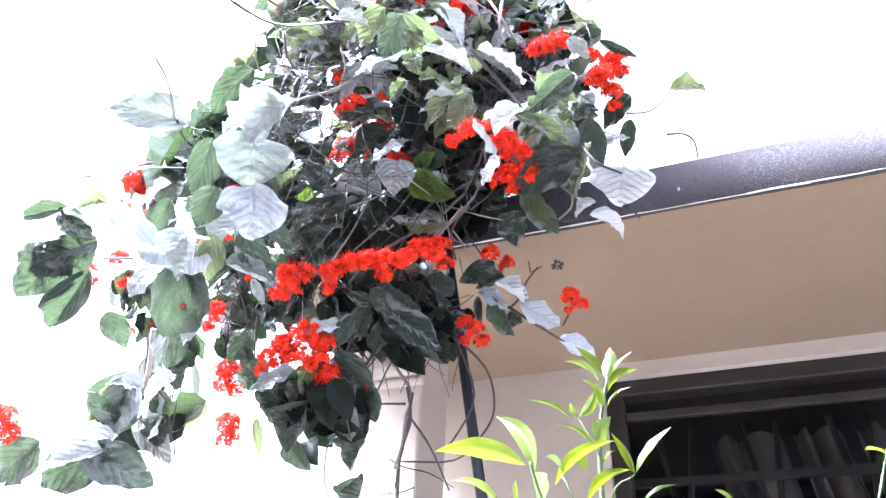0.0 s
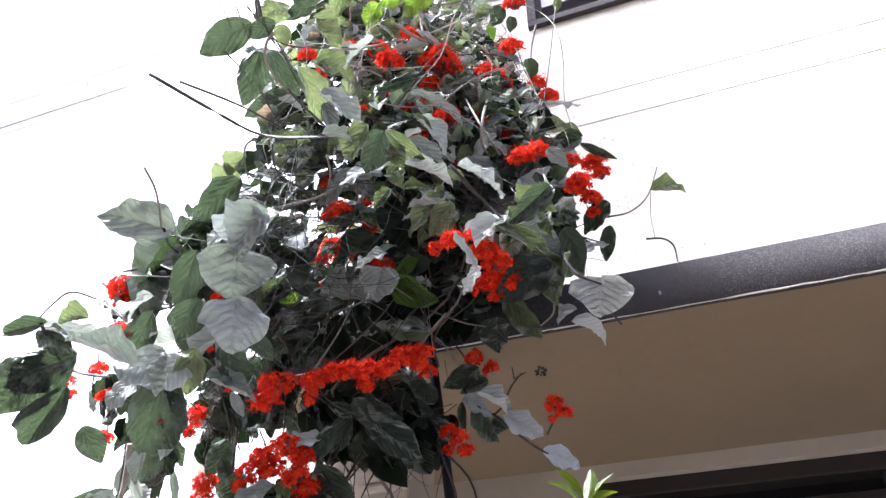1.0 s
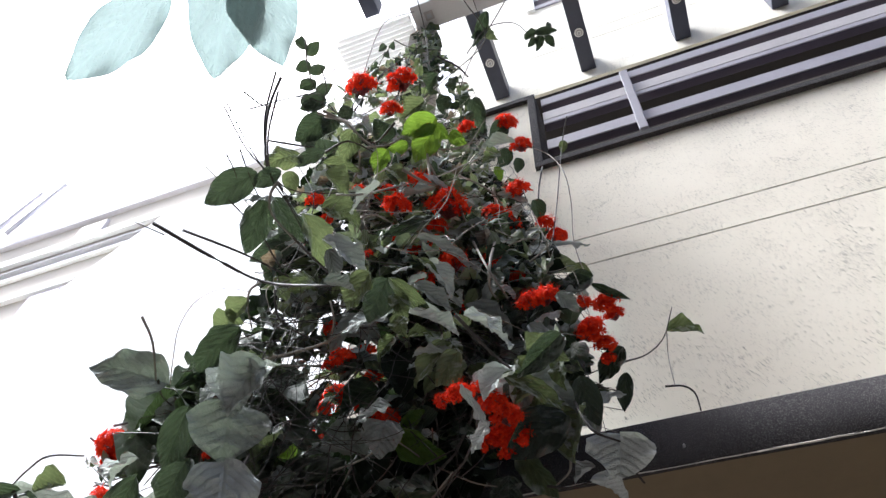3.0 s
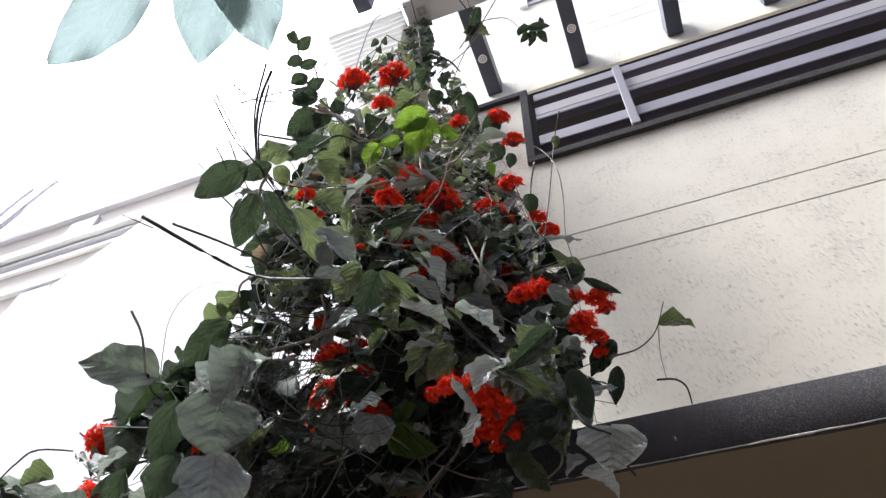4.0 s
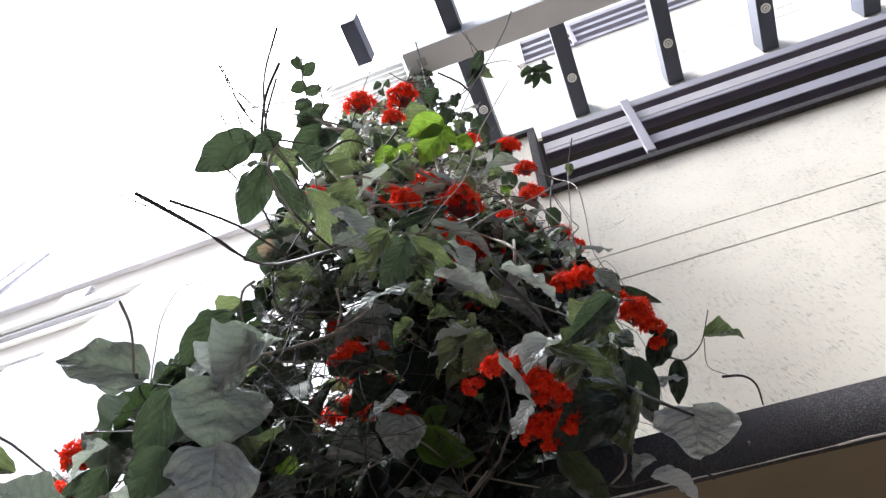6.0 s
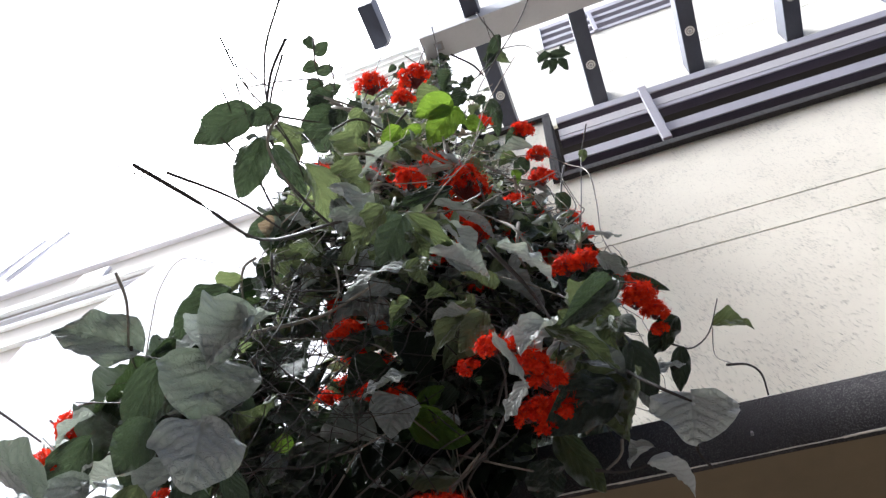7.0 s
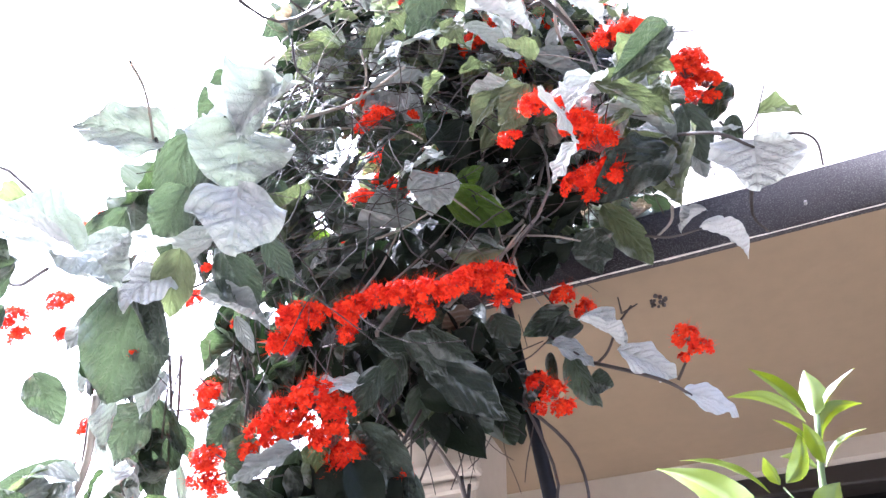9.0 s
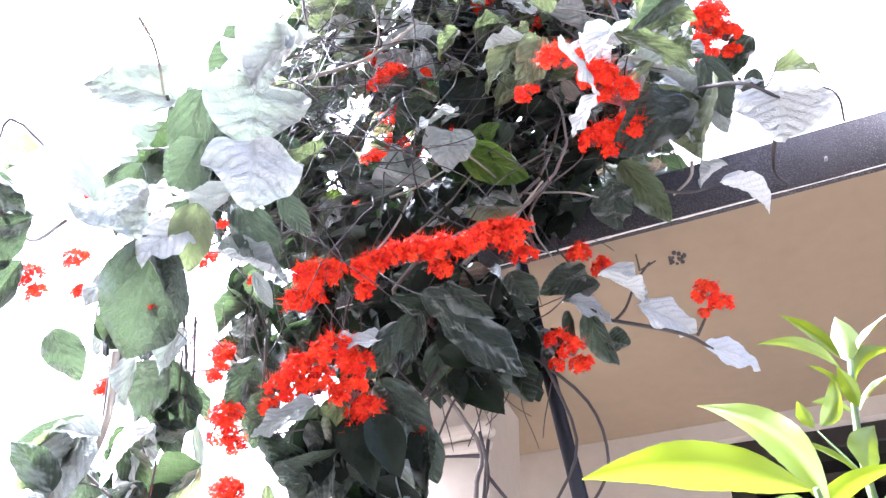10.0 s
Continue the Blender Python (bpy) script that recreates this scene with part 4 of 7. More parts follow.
blade("d", (0.001, 1.689, 2.941), (-0.028, 1.745, 2.881), 0.041, (-0.04, -0.65, -0.62))
blade("o", (-0.340, 1.507, 3.200), (-0.376, 1.545, 3.159), 0.037, (-0.03, -0.77, -0.30))
blade("g", (-0.092, 1.607, 2.816), (-0.003, 1.623, 2.840), 0.058, (-0.03, -0.95, 0.17))
blade("g", (-0.100, 1.615, 2.806), (-0.180, 1.599, 2.788), 0.071, (0.34, -0.72, 0.05))
blade("g", (-0.101, 1.610, 2.810), (-0.176, 1.544, 2.831), 0.086, (0.34, -0.90, 0.03))
blade("g", (-0.090, 1.620, 2.806), (-0.089, 1.667, 2.768), 0.036, (0.12, -0.72, -0.19))
blade("o", (-0.115, 1.584, 2.781), (-0.162, 1.666, 2.701), 0.129, (-0.29, -0.90, -0.27))
blade("w", (-0.020, 1.474, 2.603), (-0.040, 1.529, 2.547), 0.131, (0.23, -0.88, 0.32))
blade("w", (-0.112, 1.676, 2.652), (-0.047, 1.731, 2.623), 0.046, (-0.23, -0.77, 0.55))
blade("g", (-0.110, 1.652, 2.673), (-0.159, 1.662, 2.655), 0.038, (-0.15, -0.77, 0.25))
blade("y", (-0.550, 1.550, 2.790), (-0.446, 1.617, 2.756), 0.074, (0.28, -0.58, -0.80))
blade("y", (-0.532, 1.537, 2.808), (-0.479, 1.535, 2.842), 0.037, (0.53, -0.75, -0.81))
blade("g", (-0.551, 1.476, 2.771), (-0.574, 1.524, 2.711), 0.101, (0.61, -0.72, -0.08))
blade("g", (-0.538, 1.449, 2.799), (-0.621, 1.459, 2.771), 0.079, (-0.02, -0.56, -0.03))
blade("g", (-0.570, 1.628, 2.698), (-0.651, 1.594, 2.668), 0.049, (-0.03, -0.85, -0.18))
blade("g", (-0.278, 1.419, 2.657), (-0.324, 1.446, 2.613), 0.047, (-0.16, -0.86, -0.06))
blade("w", (-0.293, 1.315, 2.671), (-0.263, 1.391, 2.619), 0.025, (-0.25, -0.91, 0.59))
blade("o", (-0.386, 1.428, 2.926), (-0.490, 1.462, 2.866), 0.060, (0.21, -0.72, -0.12))
blade("o", (-0.357, 1.452, 2.890), (-0.416, 1.483, 2.855), 0.061, (0.05, -0.84, -0.11))
blade("g", (-0.668, 1.633, 3.210), (-0.631, 1.692, 3.146), 0.054, (0.30, -0.54, -0.23))
blade("d", (-0.205, 1.517, 2.751), (-0.254, 1.560, 2.713), 0.059, (0.20, -0.78, -0.39))
blade("d", (-0.852, 1.692, 2.811), (-1.013, 1.673, 2.751), 0.095, (0.52, -0.53, -0.26))
blade("d", (-0.760, 1.315, 2.514), (-0.741, 1.371, 2.470), 0.039, (0.42, -0.44, -0.63))
blade("g", (-0.833, 1.296, 2.497), (-0.816, 1.376, 2.440), 0.054, (0.30, -0.69, 0.08))
blade("g", (-0.820, 1.290, 2.396), (-0.734, 1.341, 2.362), 0.041, (0.31, -0.70, -0.24))
blade("g", (-0.787, 1.330, 2.374), (-0.780, 1.372, 2.341), 0.023, (0.15, -0.62, 0.03))
blade("y", (-0.888, 1.610, 2.873), (-0.937, 1.610, 2.854), 0.041, (0.14, -0.49, -0.89))
blade("d", (-0.300, 1.623, 2.661), (-0.312, 1.683, 2.604), 0.080, (-0.17, -0.77, -0.31))
blade("o", (-0.273, 1.671, 2.758), (-0.213, 1.771, 2.685), 0.063, (-0.19, -0.63, -0.14))
blade("d", (-0.409, 1.794, 2.644), (-0.490, 1.777, 2.592), 0.058, (0.26, -0.67, -0.41))
blade("d", (-0.391, 1.824, 2.624), (-0.459, 1.814, 2.596), 0.040, (0.36, -0.73, -0.21))
blade("g", (-0.416, 1.748, 2.533), (-0.358, 1.788, 2.501), 0.053, (0.18, -0.88, 0.14))
blade("d", (-0.409, 1.829, 2.552), (-0.387, 1.913, 2.480), 0.049, (-0.14, -0.98, -0.54))
blade("d", (-0.384, 1.871, 2.523), (-0.352, 1.898, 2.517), 0.048, (0.22, -0.91, -0.59))
blade("d", (-0.448, 1.809, 2.553), (-0.455, 1.848, 2.489), 0.022, (0.20, -0.98, -0.61))
blade("g", (-0.330, 1.605, 2.451), (-0.277, 1.668, 2.427), 0.049, (-0.11, -0.67, 0.19))
blade("w", (-0.287, 1.662, 2.418), (-0.218, 1.714, 2.386), 0.062, (-0.10, -0.85, -0.20))
blade("w", (-0.204, 1.669, 2.325), (-0.139, 1.719, 2.309), 0.060, (-0.10, -0.85, -0.20))
blade("d", (-0.563, 1.523, 2.435), (-0.511, 1.574, 2.390), 0.043, (-0.01, -0.73, -0.59))
blade("d", (-0.530, 1.640, 2.485), (-0.471, 1.676, 2.459), 0.034, (0.18, -0.61, -0.27))
blade("d", (-0.499, 1.638, 2.531), (-0.478, 1.696, 2.496), 0.062, (0.08, -0.61, -0.46))
blade("d", (-0.572, 1.553, 2.402), (-0.482, 1.660, 2.337), 0.078, (0.22, -0.69, -0.16))
blade("d", (-0.540, 1.673, 2.478), (-0.473, 1.731, 2.444), 0.040, (0.55, -0.75, -0.60))
blade("d", (-0.596, 1.516, 2.426), (-0.549, 1.569, 2.372), 0.046, (0.25, -0.89, -0.18))
blade("d", (-0.648, 1.500, 2.417), (-0.601, 1.551, 2.406), 0.033, (0.40, -0.72, -0.23))
blade("d", (-0.622, 1.532, 2.399), (-0.656, 1.569, 2.344), 0.049, (0.16, -0.81, -0.53))
blade("d", (-0.632, 1.482, 2.344), (-0.676, 1.505, 2.288), 0.041, (0.30, -0.64, -0.50))
blade("g", (-0.661, 1.482, 2.330), (-0.741, 1.455, 2.316), 0.055, (0.18, -0.53, 0.20))
blade("d", (-0.686, 1.565, 2.385), (-0.730, 1.574, 2.328), 0.041, (0.49, -0.77, -0.53))
blade("d", (-0.678, 1.546, 2.286), (-0.630, 1.626, 2.206), 0.074, (0.38, -0.95, -0.46))
blade("d", (-0.676, 1.593, 2.242), (-0.690, 1.671, 2.174), 0.084, (0.55, -0.67, -0.40))
blade("d", (-0.732, 1.587, 2.221), (-0.711, 1.641, 2.155), 0.075, (0.32, -0.73, -0.05))
blade("d", (-0.643, 1.609, 2.243), (-0.641, 1.664, 2.176), 0.052, (0.58, -0.87, -0.50))
blade("g", (-0.753, 1.468, 2.228), (-0.839, 1.457, 2.188), 0.045, (0.51, -0.81, 0.07))
blade("d", (-0.801, 1.492, 2.182), (-0.782, 1.544, 2.141), 0.045, (0.19, -0.81, -0.28))
blade("d", (-0.771, 1.510, 2.218), (-0.755, 1.560, 2.170), 0.048, (0.63, -0.79, -0.01))
blade("d", (-0.824, 1.473, 2.189), (-0.808, 1.500, 2.146), 0.038, (0.84, -0.65, -0.15))
blade("d", (-0.782, 1.549, 2.175), (-0.757, 1.589, 2.138), 0.048, (0.70, -0.82, -0.16))
blade("d", (-0.918, 1.513, 2.327), (-0.901, 1.547, 2.285), 0.034, (0.57, -0.75, -0.50))
blade("o", (-0.811, 1.209, 2.403), (-0.854, 1.262, 2.345), 0.059, (0.41, -0.47, 0.04))
blade("d", (-0.872, 1.214, 2.356), (-0.940, 1.290, 2.231), 0.109, (0.51, -0.36, -0.47))
blade("g", (-0.884, 1.208, 2.369), (-0.854, 1.275, 2.299), 0.036, (0.23, -0.42, 0.09))
blade("g", (-0.935, 1.360, 2.332), (-0.974, 1.367, 2.274), 0.052, (0.83, -0.50, 0.25))
blade("d", (-1.366, 1.727, 2.598), (-1.418, 1.823, 2.459), 0.141, (0.72, -0.71, -0.25))
blade("g", (-0.983, 1.337, 2.277), (-1.001, 1.359, 2.218), 0.033, (0.41, -0.39, 0.14))
blade("w", (-1.014, 1.363, 2.237), (-1.010, 1.410, 2.192), 0.022, (0.16, -0.62, 0.40))
blade("g", (-1.050, 1.373, 2.187), (-1.102, 1.331, 2.186), 0.047, (0.92, -0.40, 0.24))
blade("d", (-1.087, 1.375, 2.212), (-1.196, 1.394, 2.138), 0.070, (0.46, -0.48, -0.16))
blade("d", (-1.092, 1.391, 2.179), (-1.147, 1.398, 2.126), 0.067, (0.64, -0.43, -0.31))
blade("d", (-1.338, 1.775, 2.565), (-1.312, 1.842, 2.515), 0.050, (0.45, -0.59, -0.08))
blade("g", (-1.348, 1.835, 2.503), (-1.370, 1.917, 2.423), 0.024, (0.63, -0.56, 0.04))
blade("g", (-1.407, 1.890, 2.422), (-1.501, 1.891, 2.391), 0.071, (0.62, -0.53, 0.41))
blade("g", (-1.406, 1.897, 2.416), (-1.381, 1.937, 2.369), 0.047, (0.49, -0.70, 0.23))
blade("g", (-1.020, 1.277, 2.415), (-1.053, 1.284, 2.362), 0.061, (0.44, -0.55, 0.09))
blade("d", (-1.104, 1.377, 2.052), (-1.226, 1.351, 1.982), 0.100, (0.48, -0.83, -0.26))
blade("g", (-1.085, 1.341, 2.040), (-1.193, 1.314, 2.003), 0.064, (0.69, -0.77, 0.17))
blade("d", (-1.124, 1.371, 2.049), (-1.013, 1.444, 1.995), 0.092, (0.75, -0.64, 0.04))
blade("d", (-1.228, 1.324, 2.055), (-1.324, 1.342, 1.999), 0.093, (0.72, -0.50, 0.17))
blade("g", (-1.086, 1.366, 2.075), (-1.183, 1.348, 2.048), 0.055, (0.85, -0.61, 0.52))
blade("w", (-1.086, 1.487, 2.262), (-1.162, 1.515, 2.192), 0.092, (0.60, -0.57, 0.63))
blade("g", (-1.127, 1.532, 2.182), (-1.194, 1.561, 2.124), 0.065, (0.34, -0.83, 0.08))
blade("d", (-1.050, 1.639, 2.456), (-1.040, 1.699, 2.394), 0.059, (0.61, -0.87, -0.11))
blade("d", (-1.006, 1.653, 2.375), (-1.023, 1.677, 2.310), 0.059, (0.75, -0.64, -0.10))
blade("d", (-1.070, 1.351, 2.104), (-1.085, 1.285, 2.144), 0.051, (0.99, -0.61, 0.09))
blade("d", (-1.083, 1.104, 2.367), (-1.160, 1.146, 2.287), 0.108, (0.41, -0.69, -0.41))
blade("d", (-1.051, 1.151, 2.323), (-1.133, 1.185, 2.233), 0.067, (0.65, -0.51, -0.12))
blade("d", (-1.098, 1.275, 2.310), (-1.077, 1.332, 2.262), 0.055, (0.58, -0.61, -0.29))
blade("o", (-0.923, 1.626, 2.191), (-0.935, 1.687, 2.119), 0.024, (0.52, -0.83, 0.31))
blade("d", (-0.846, 1.913, 2.115), (-0.782, 1.903, 2.151), 0.059, (0.75, -0.71, -0.31))
blade("d", (-1.151, 1.389, 4.753), (-1.093, 1.450, 4.730), 0.066, (0.14, -0.29, -0.61))
blade("d", (-1.140, 1.480, 4.469), (-1.060, 1.452, 4.484), 0.071, (0.35, -0.40, -0.78))
blade("d", (-1.086, 1.540, 4.447), (-1.092, 1.465, 4.467), 0.085, (0.31, -0.50, -0.73))
blade("g", (-0.871, 1.505, 4.519), (-0.831, 1.565, 4.498), 0.051, (0.26, -0.50, -0.43))
blade("d", (-0.779, 1.595, 4.489), (-0.807, 1.533, 4.528), 0.095, (0.19, -0.19, -0.69))
blade("d", (-0.461, 2.038, 6.900), (-0.597, 2.190, 6.778), 0.091, (0.36, -0.46, -0.82))
blade("o", (-0.470, 2.121, 6.850), (-0.439, 2.209, 6.787), 0.091, (-0.38, -0.24, -0.47))
blade("d", (-0.521, 2.138, 6.828), (-0.607, 2.135, 6.823), 0.066, (-0.12, -0.34, -0.81))
blade("d", (-0.224, 2.280, 6.818), (-0.110, 2.266, 6.845), 0.064, (-0.33, -0.45, -0.51))
blade("d", (-0.136, 2.277, 6.841), (0.004, 2.311, 6.850), 0.067, (-0.05, -0.50, -0.86))
blade("d", (-0.123, 2.301, 6.830), (-0.172, 2.367, 6.754), 0.066, (0.11, -0.36, -0.97))
blade("d", (-0.084, 2.316, 6.831), (-0.052, 2.402, 6.787), 0.063, (0.16, -0.39, -0.69))
blade("d", (-0.167, 2.302, 6.819), (-0.231, 2.326, 6.766), 0.051, (0.09, -0.31, -0.98))
blade("d", (-0.051, 2.284, 6.857), (-0.046, 2.241, 6.896), 0.042, (0.15, -0.37, -0.56))
blade("o", (-0.096, 2.222, 5.101), (-0.119, 2.258, 5.054), 0.046, (0.20, -0.52, -0.09))
blade("d", (-1.163, 1.893, 6.581), (-1.215, 1.903, 6.544), 0.048, (0.46, -0.41, -0.60))
blade("d", (-1.131, 1.919, 6.573), (-1.092, 1.908, 6.585), 0.049, (0.50, -0.12, -0.88))
blade("d", (-1.162, 1.936, 6.556), (-1.154, 1.981, 6.528), 0.048, (0.02, -0.31, -0.84))
blade("w", (-0.216, 1.369, 2.746), (-0.268, 1.370, 2.691), 0.070, (0.07, -0.69, -0.55))
blade("g", (-0.355, 1.522, 3.155), (-0.260, 1.607, 3.092), 0.048, (0.13, -0.63, -0.58))
blade("g", (-0.212, 1.494, 2.835), (-0.110, 1.566, 2.785), 0.059, (0.20, -0.72, -0.75))
blade("o", (-0.470, 1.690, 3.209), (-0.606, 1.699, 3.114), 0.086, (0.04, -0.65, -0.43))
blade("o", (-0.358, 1.425, 2.887), (-0.413, 1.441, 2.820), 0.055, (0.15, -0.66, -0.70))
blade("d", (-0.424, 1.161, 2.882), (-0.472, 1.191, 2.806), 0.072, (0.58, -0.55, -0.65))
blade("g", (-0.700, 1.438, 3.104), (-0.572, 1.452, 3.113), 0.070, (0.53, -0.57, -0.62))
blade("g", (-0.461, 1.400, 3.147), (-0.390, 1.462, 3.093), 0.053, (0.33, -0.58, -0.80))
blade("d", (-0.145, 1.541, 2.733), (-0.274, 1.528, 2.658), 0.098, (0.24, -0.75, -0.35))
blade("d", (-0.910, 1.247, 2.703), (-0.981, 1.266, 2.627), 0.078, (0.61, -0.55, -0.35))
blade("d", (-0.805, 1.167, 2.495), (-0.848, 1.187, 2.429), 0.066, (0.70, -0.58, -0.61))
blade("g", (-0.693, 1.166, 2.719), (-0.748, 1.198, 2.638), 0.108, (0.64, -0.55, -0.49))
blade("d", (-0.864, 1.226, 2.943), (-0.966, 1.238, 2.851), 0.080, (0.45, -0.60, -0.35))
blade("g", (-0.183, 1.505, 2.998), (-0.131, 1.587, 2.920), 0.069, (0.23, -0.68, -0.43))
blade("g", (-0.193, 1.554, 2.750), (-0.126, 1.613, 2.696), 0.060, (0.24, -0.76, -0.32))
blade("d", (-0.091, 1.552, 2.836), (-0.082, 1.620, 2.753), 0.064, (0.04, -0.74, -0.40))
blade("w", (-1.074, 1.069, 2.431), (-0.923, 1.138, 2.378), 0.045, (0.64, -0.52, -0.21))
blade("w", (-0.846, 1.219, 2.392), (-0.872, 1.222, 2.334), 0.082, (0.79, -0.61, -0.58))
blade("d", (-1.057, 1.448, 2.349), (-1.118, 1.451, 2.272), 0.081, (0.46, -0.65, -0.42))
blade("g", (-1.083, 1.373, 2.191), (-1.106, 1.401, 2.100), 0.090, (0.91, -0.65, -0.25))
blade("o", (-1.090, 1.367, 2.194), (-1.154, 1.373, 2.112), 0.055, (0.76, -0.63, -0.31))
blade("g", (-1.174, 1.533, 2.177), (-1.111, 1.586, 2.099), 0.065, (0.66, -0.69, -0.24))
blade("d", (-1.122, 1.542, 2.192), (-1.167, 1.550, 2.118), 0.065, (0.58, -0.68, -0.16))
blade("d", (-0.912, 1.510, 2.365), (-0.953, 1.516, 2.294), 0.058, (0.61, -0.70, -0.13))
blade("d", (-0.830, 1.476, 2.265), (-0.861, 1.479, 2.203), 0.049, (0.64, -0.73, -0.09))
blade("d", (-1.145, 1.271, 5.075), (-1.192, 1.222, 5.096), 0.056, (0.61, -0.26, -0.91))
blade("d", (-1.144, 1.294, 5.058), (-1.073, 1.276, 5.093), 0.061, (0.36, -0.27, -0.90))
blade("d", (-1.153, 1.338, 5.024), (-1.226, 1.326, 5.010), 0.061, (0.62, -0.28, -0.90))
blade("d", (-1.153, 1.368, 5.003), (-1.078, 1.373, 5.022), 0.056, (0.47, -0.29, -0.89))
blade("d", (-1.152, 1.408, 4.974), (-1.228, 1.415, 4.946), 0.067, (0.46, -0.30, -0.89))
blade("d", (-1.148, 1.457, 4.941), (-1.067, 1.452, 4.968), 0.061, (0.17, -0.32, -0.88))
blade("d", (-1.135, 1.485, 4.924), (-1.204, 1.506, 4.888), 0.067, (0.62, -0.33, -0.88))


# woody stems from the ground, twisting up through the plant
for k in range(4):
    a = k * 1.7
    pts = [(-0.70, 2.0, 0), (-0.71, 1.96, 1.5), (-0.679, 1.90, 2.10), (-0.688, 1.90, 2.157), (-0.674, 1.90, 2.213), (-0.671, 1.90, 2.29), (-0.671, 1.90, 2.38)] if k == 0 else []
    for z in (2.5, 2.8, 3.3, 3.9, 4.6, 5.4, 6.2, 7.0):
        lo, hi = spread(z)
        mid = (lo + hi) / 2
        pts.append((mid + 0.10 * math.sin(a + z * 2.3), min(2.33, front(mid, z) + 0.30 + 0.05 * math.cos(a * 2 + z * 1.9)), z))
    ob = part("trunk", tube(pts, (0.0062, 0.0034, 0.0028, 0.0022)[k], 8, 0.35), M_BARK, None, "twisted woody grey stem", True)
    ob.parent, ob.matrix_parent_inverse = vine, VINE_INV
# dry side twigs low on the trunk
for k in range(3):
    p = Vector((-0.69 + RV.uniform(-0.05, 0.05), 1.93 + RV.uniform(-0.03, 0.03), RV.uniform(1.75, 2.3)))
    d = Vector((RV.uniform(-1, 1), RV.uniform(-0.3, 0.3), RV.uniform(-0.7, 0.8))).normalized()
    pts = [p.copy()]
    for i in range(4):
        d = (d + Vector((RV.uniform(-0.6, 0.6), RV.uniform(-0.2, 0.2), RV.uniform(-0.6, 0.5)))).normalized()
        p = p + d * RV.uniform(0.03, 0.06)
        pts.append(p.copy())
    ob = part("twig", tube(pts, RV.uniform(0.0018, 0.003), 5, 0.5), M_STEM, None, "", True)
    ob.parent, ob.matrix_parent_inverse = vine, VINE_INV


def vine_stem(points, radius=0.004, mat=M_STEM):
    radius *= 2.3 if points[0][2] > 3.7 else 1.25
    ob = part("stem", tube(points, radius, 6, 0.6), mat, None, "", True)
    ob.parent, ob.matrix_parent_inverse = vine, VINE_INV
    return ob


def sprig(points, count, size, kind):
    """A side shoot with leaves in turn along it."""
    vine_stem(points, 0.0024)
    pts = [Vector(p) for p in points]
    for i in range(count):
        u = (i + RV.uniform(0.3, 0.9)) / count * (len(pts) - 1)
        k = min(int(u), len(pts) - 2)
        p = pts[k].lerp(pts[k + 1], u - k)
        d = Vector((RV.uniform(-1, 1), RV.uniform(-0.6, 0.2), RV.uniform(-1.0, 0.35))).normalized()
        L = size * RV.uniform(0.65, 1.15)
        blade(kind if RV.random() < 0.75 or p.z < 2.35 else RV.choice("do"), p, p + d * L, L * RV.uniform(0.62, 0.8), (RV.uniform(-0.2, 0.6), -0.8, RV.uniform(-0.6, 0.5)))


sprig([(-0.808, 1.730, 4.684), (-0.903, 1.990, 5.741), (-1.001, 2.140, 6.657)], 8, 0.09, "o")
sprig([(-0.644, 2.030, 5.088), (-0.670, 2.270, 5.954), (-0.763, 2.270, 6.551)], 8, 0.09, "o")

# runners that stick out, arch over or hang free
vine_stem([(-0.967, 0.947, 3.078), (-0.854, 1.054, 3.029), (-0.798, 1.200, 3.073), (-0.517, 1.110, 2.852)], 0.0040)
vine_stem([(-0.903, 0.985, 3.069), (-0.781, 1.077, 3.037), (-0.739, 1.212, 3.085)], 0.0030)
vine_stem([(-1.077, 1.293, 2.887), (-1.053, 1.244, 2.937), (-1.023, 1.197, 2.987), (-0.965, 1.167, 3.033), (-1.076, 1.336, 3.305), (-1.006, 1.373, 3.300)], 0.0012, M_STEM_PALE)
vine_stem([(-0.605, 0.787, 3.345), (-0.655, 0.856, 3.269), (-0.675, 0.925, 3.203), (-0.673, 0.981, 3.157), (-0.649, 1.037, 3.119), (-0.678, 1.148, 3.161)], 0.0022)
vine_stem([(-0.744, 0.805, 3.279), (-0.717, 0.898, 3.211), (-0.671, 0.976, 3.162), (-0.632, 1.074, 3.094)], 0.0018)
vine_stem([(-1.070, 1.099, 4.037), (-0.988, 1.152, 4.159), (-0.935, 1.249, 4.368), (-0.926, 1.333, 4.436)], 0.0014)
vine_stem([(-1.073, 1.045, 4.082), (-1.053, 1.146, 4.140), (-1.012, 1.263, 4.328)], 0.0014)
vine_stem([(-1.058, 1.111, 2.945), (-1.047, 1.166, 2.903), (-1.062, 1.250, 2.827)], 0.0030, M_STEM_PALE)
vine_stem([(-1.053, 1.233, 2.844), (-1.052, 1.265, 2.818), (-1.074, 1.343, 2.845)], 0.0026)
vine_stem([(-0.732, 1.103, 3.178), (-0.672, 1.197, 3.122), (-0.605, 1.237, 3.043)], 0.0034)
vine_stem([(-0.975, 1.362, 3.321), (-1.010, 1.368, 3.302), (-1.026, 1.403, 3.267), (-1.028, 1.451, 3.226)], 0.0034, M_STEM_PALE)
vine_stem([(-0.997, 1.467, 3.224), (-0.945, 1.435, 3.270), (-0.907, 1.430, 3.289)], 0.0028, M_STEM_PALE)
vine_stem([(-0.523, 1.486, 4.030), (-0.488, 1.466, 3.805), (-0.459, 1.531, 3.761), (-0.499, 1.586, 3.700)], 0.0024, M_STEM_PALE)
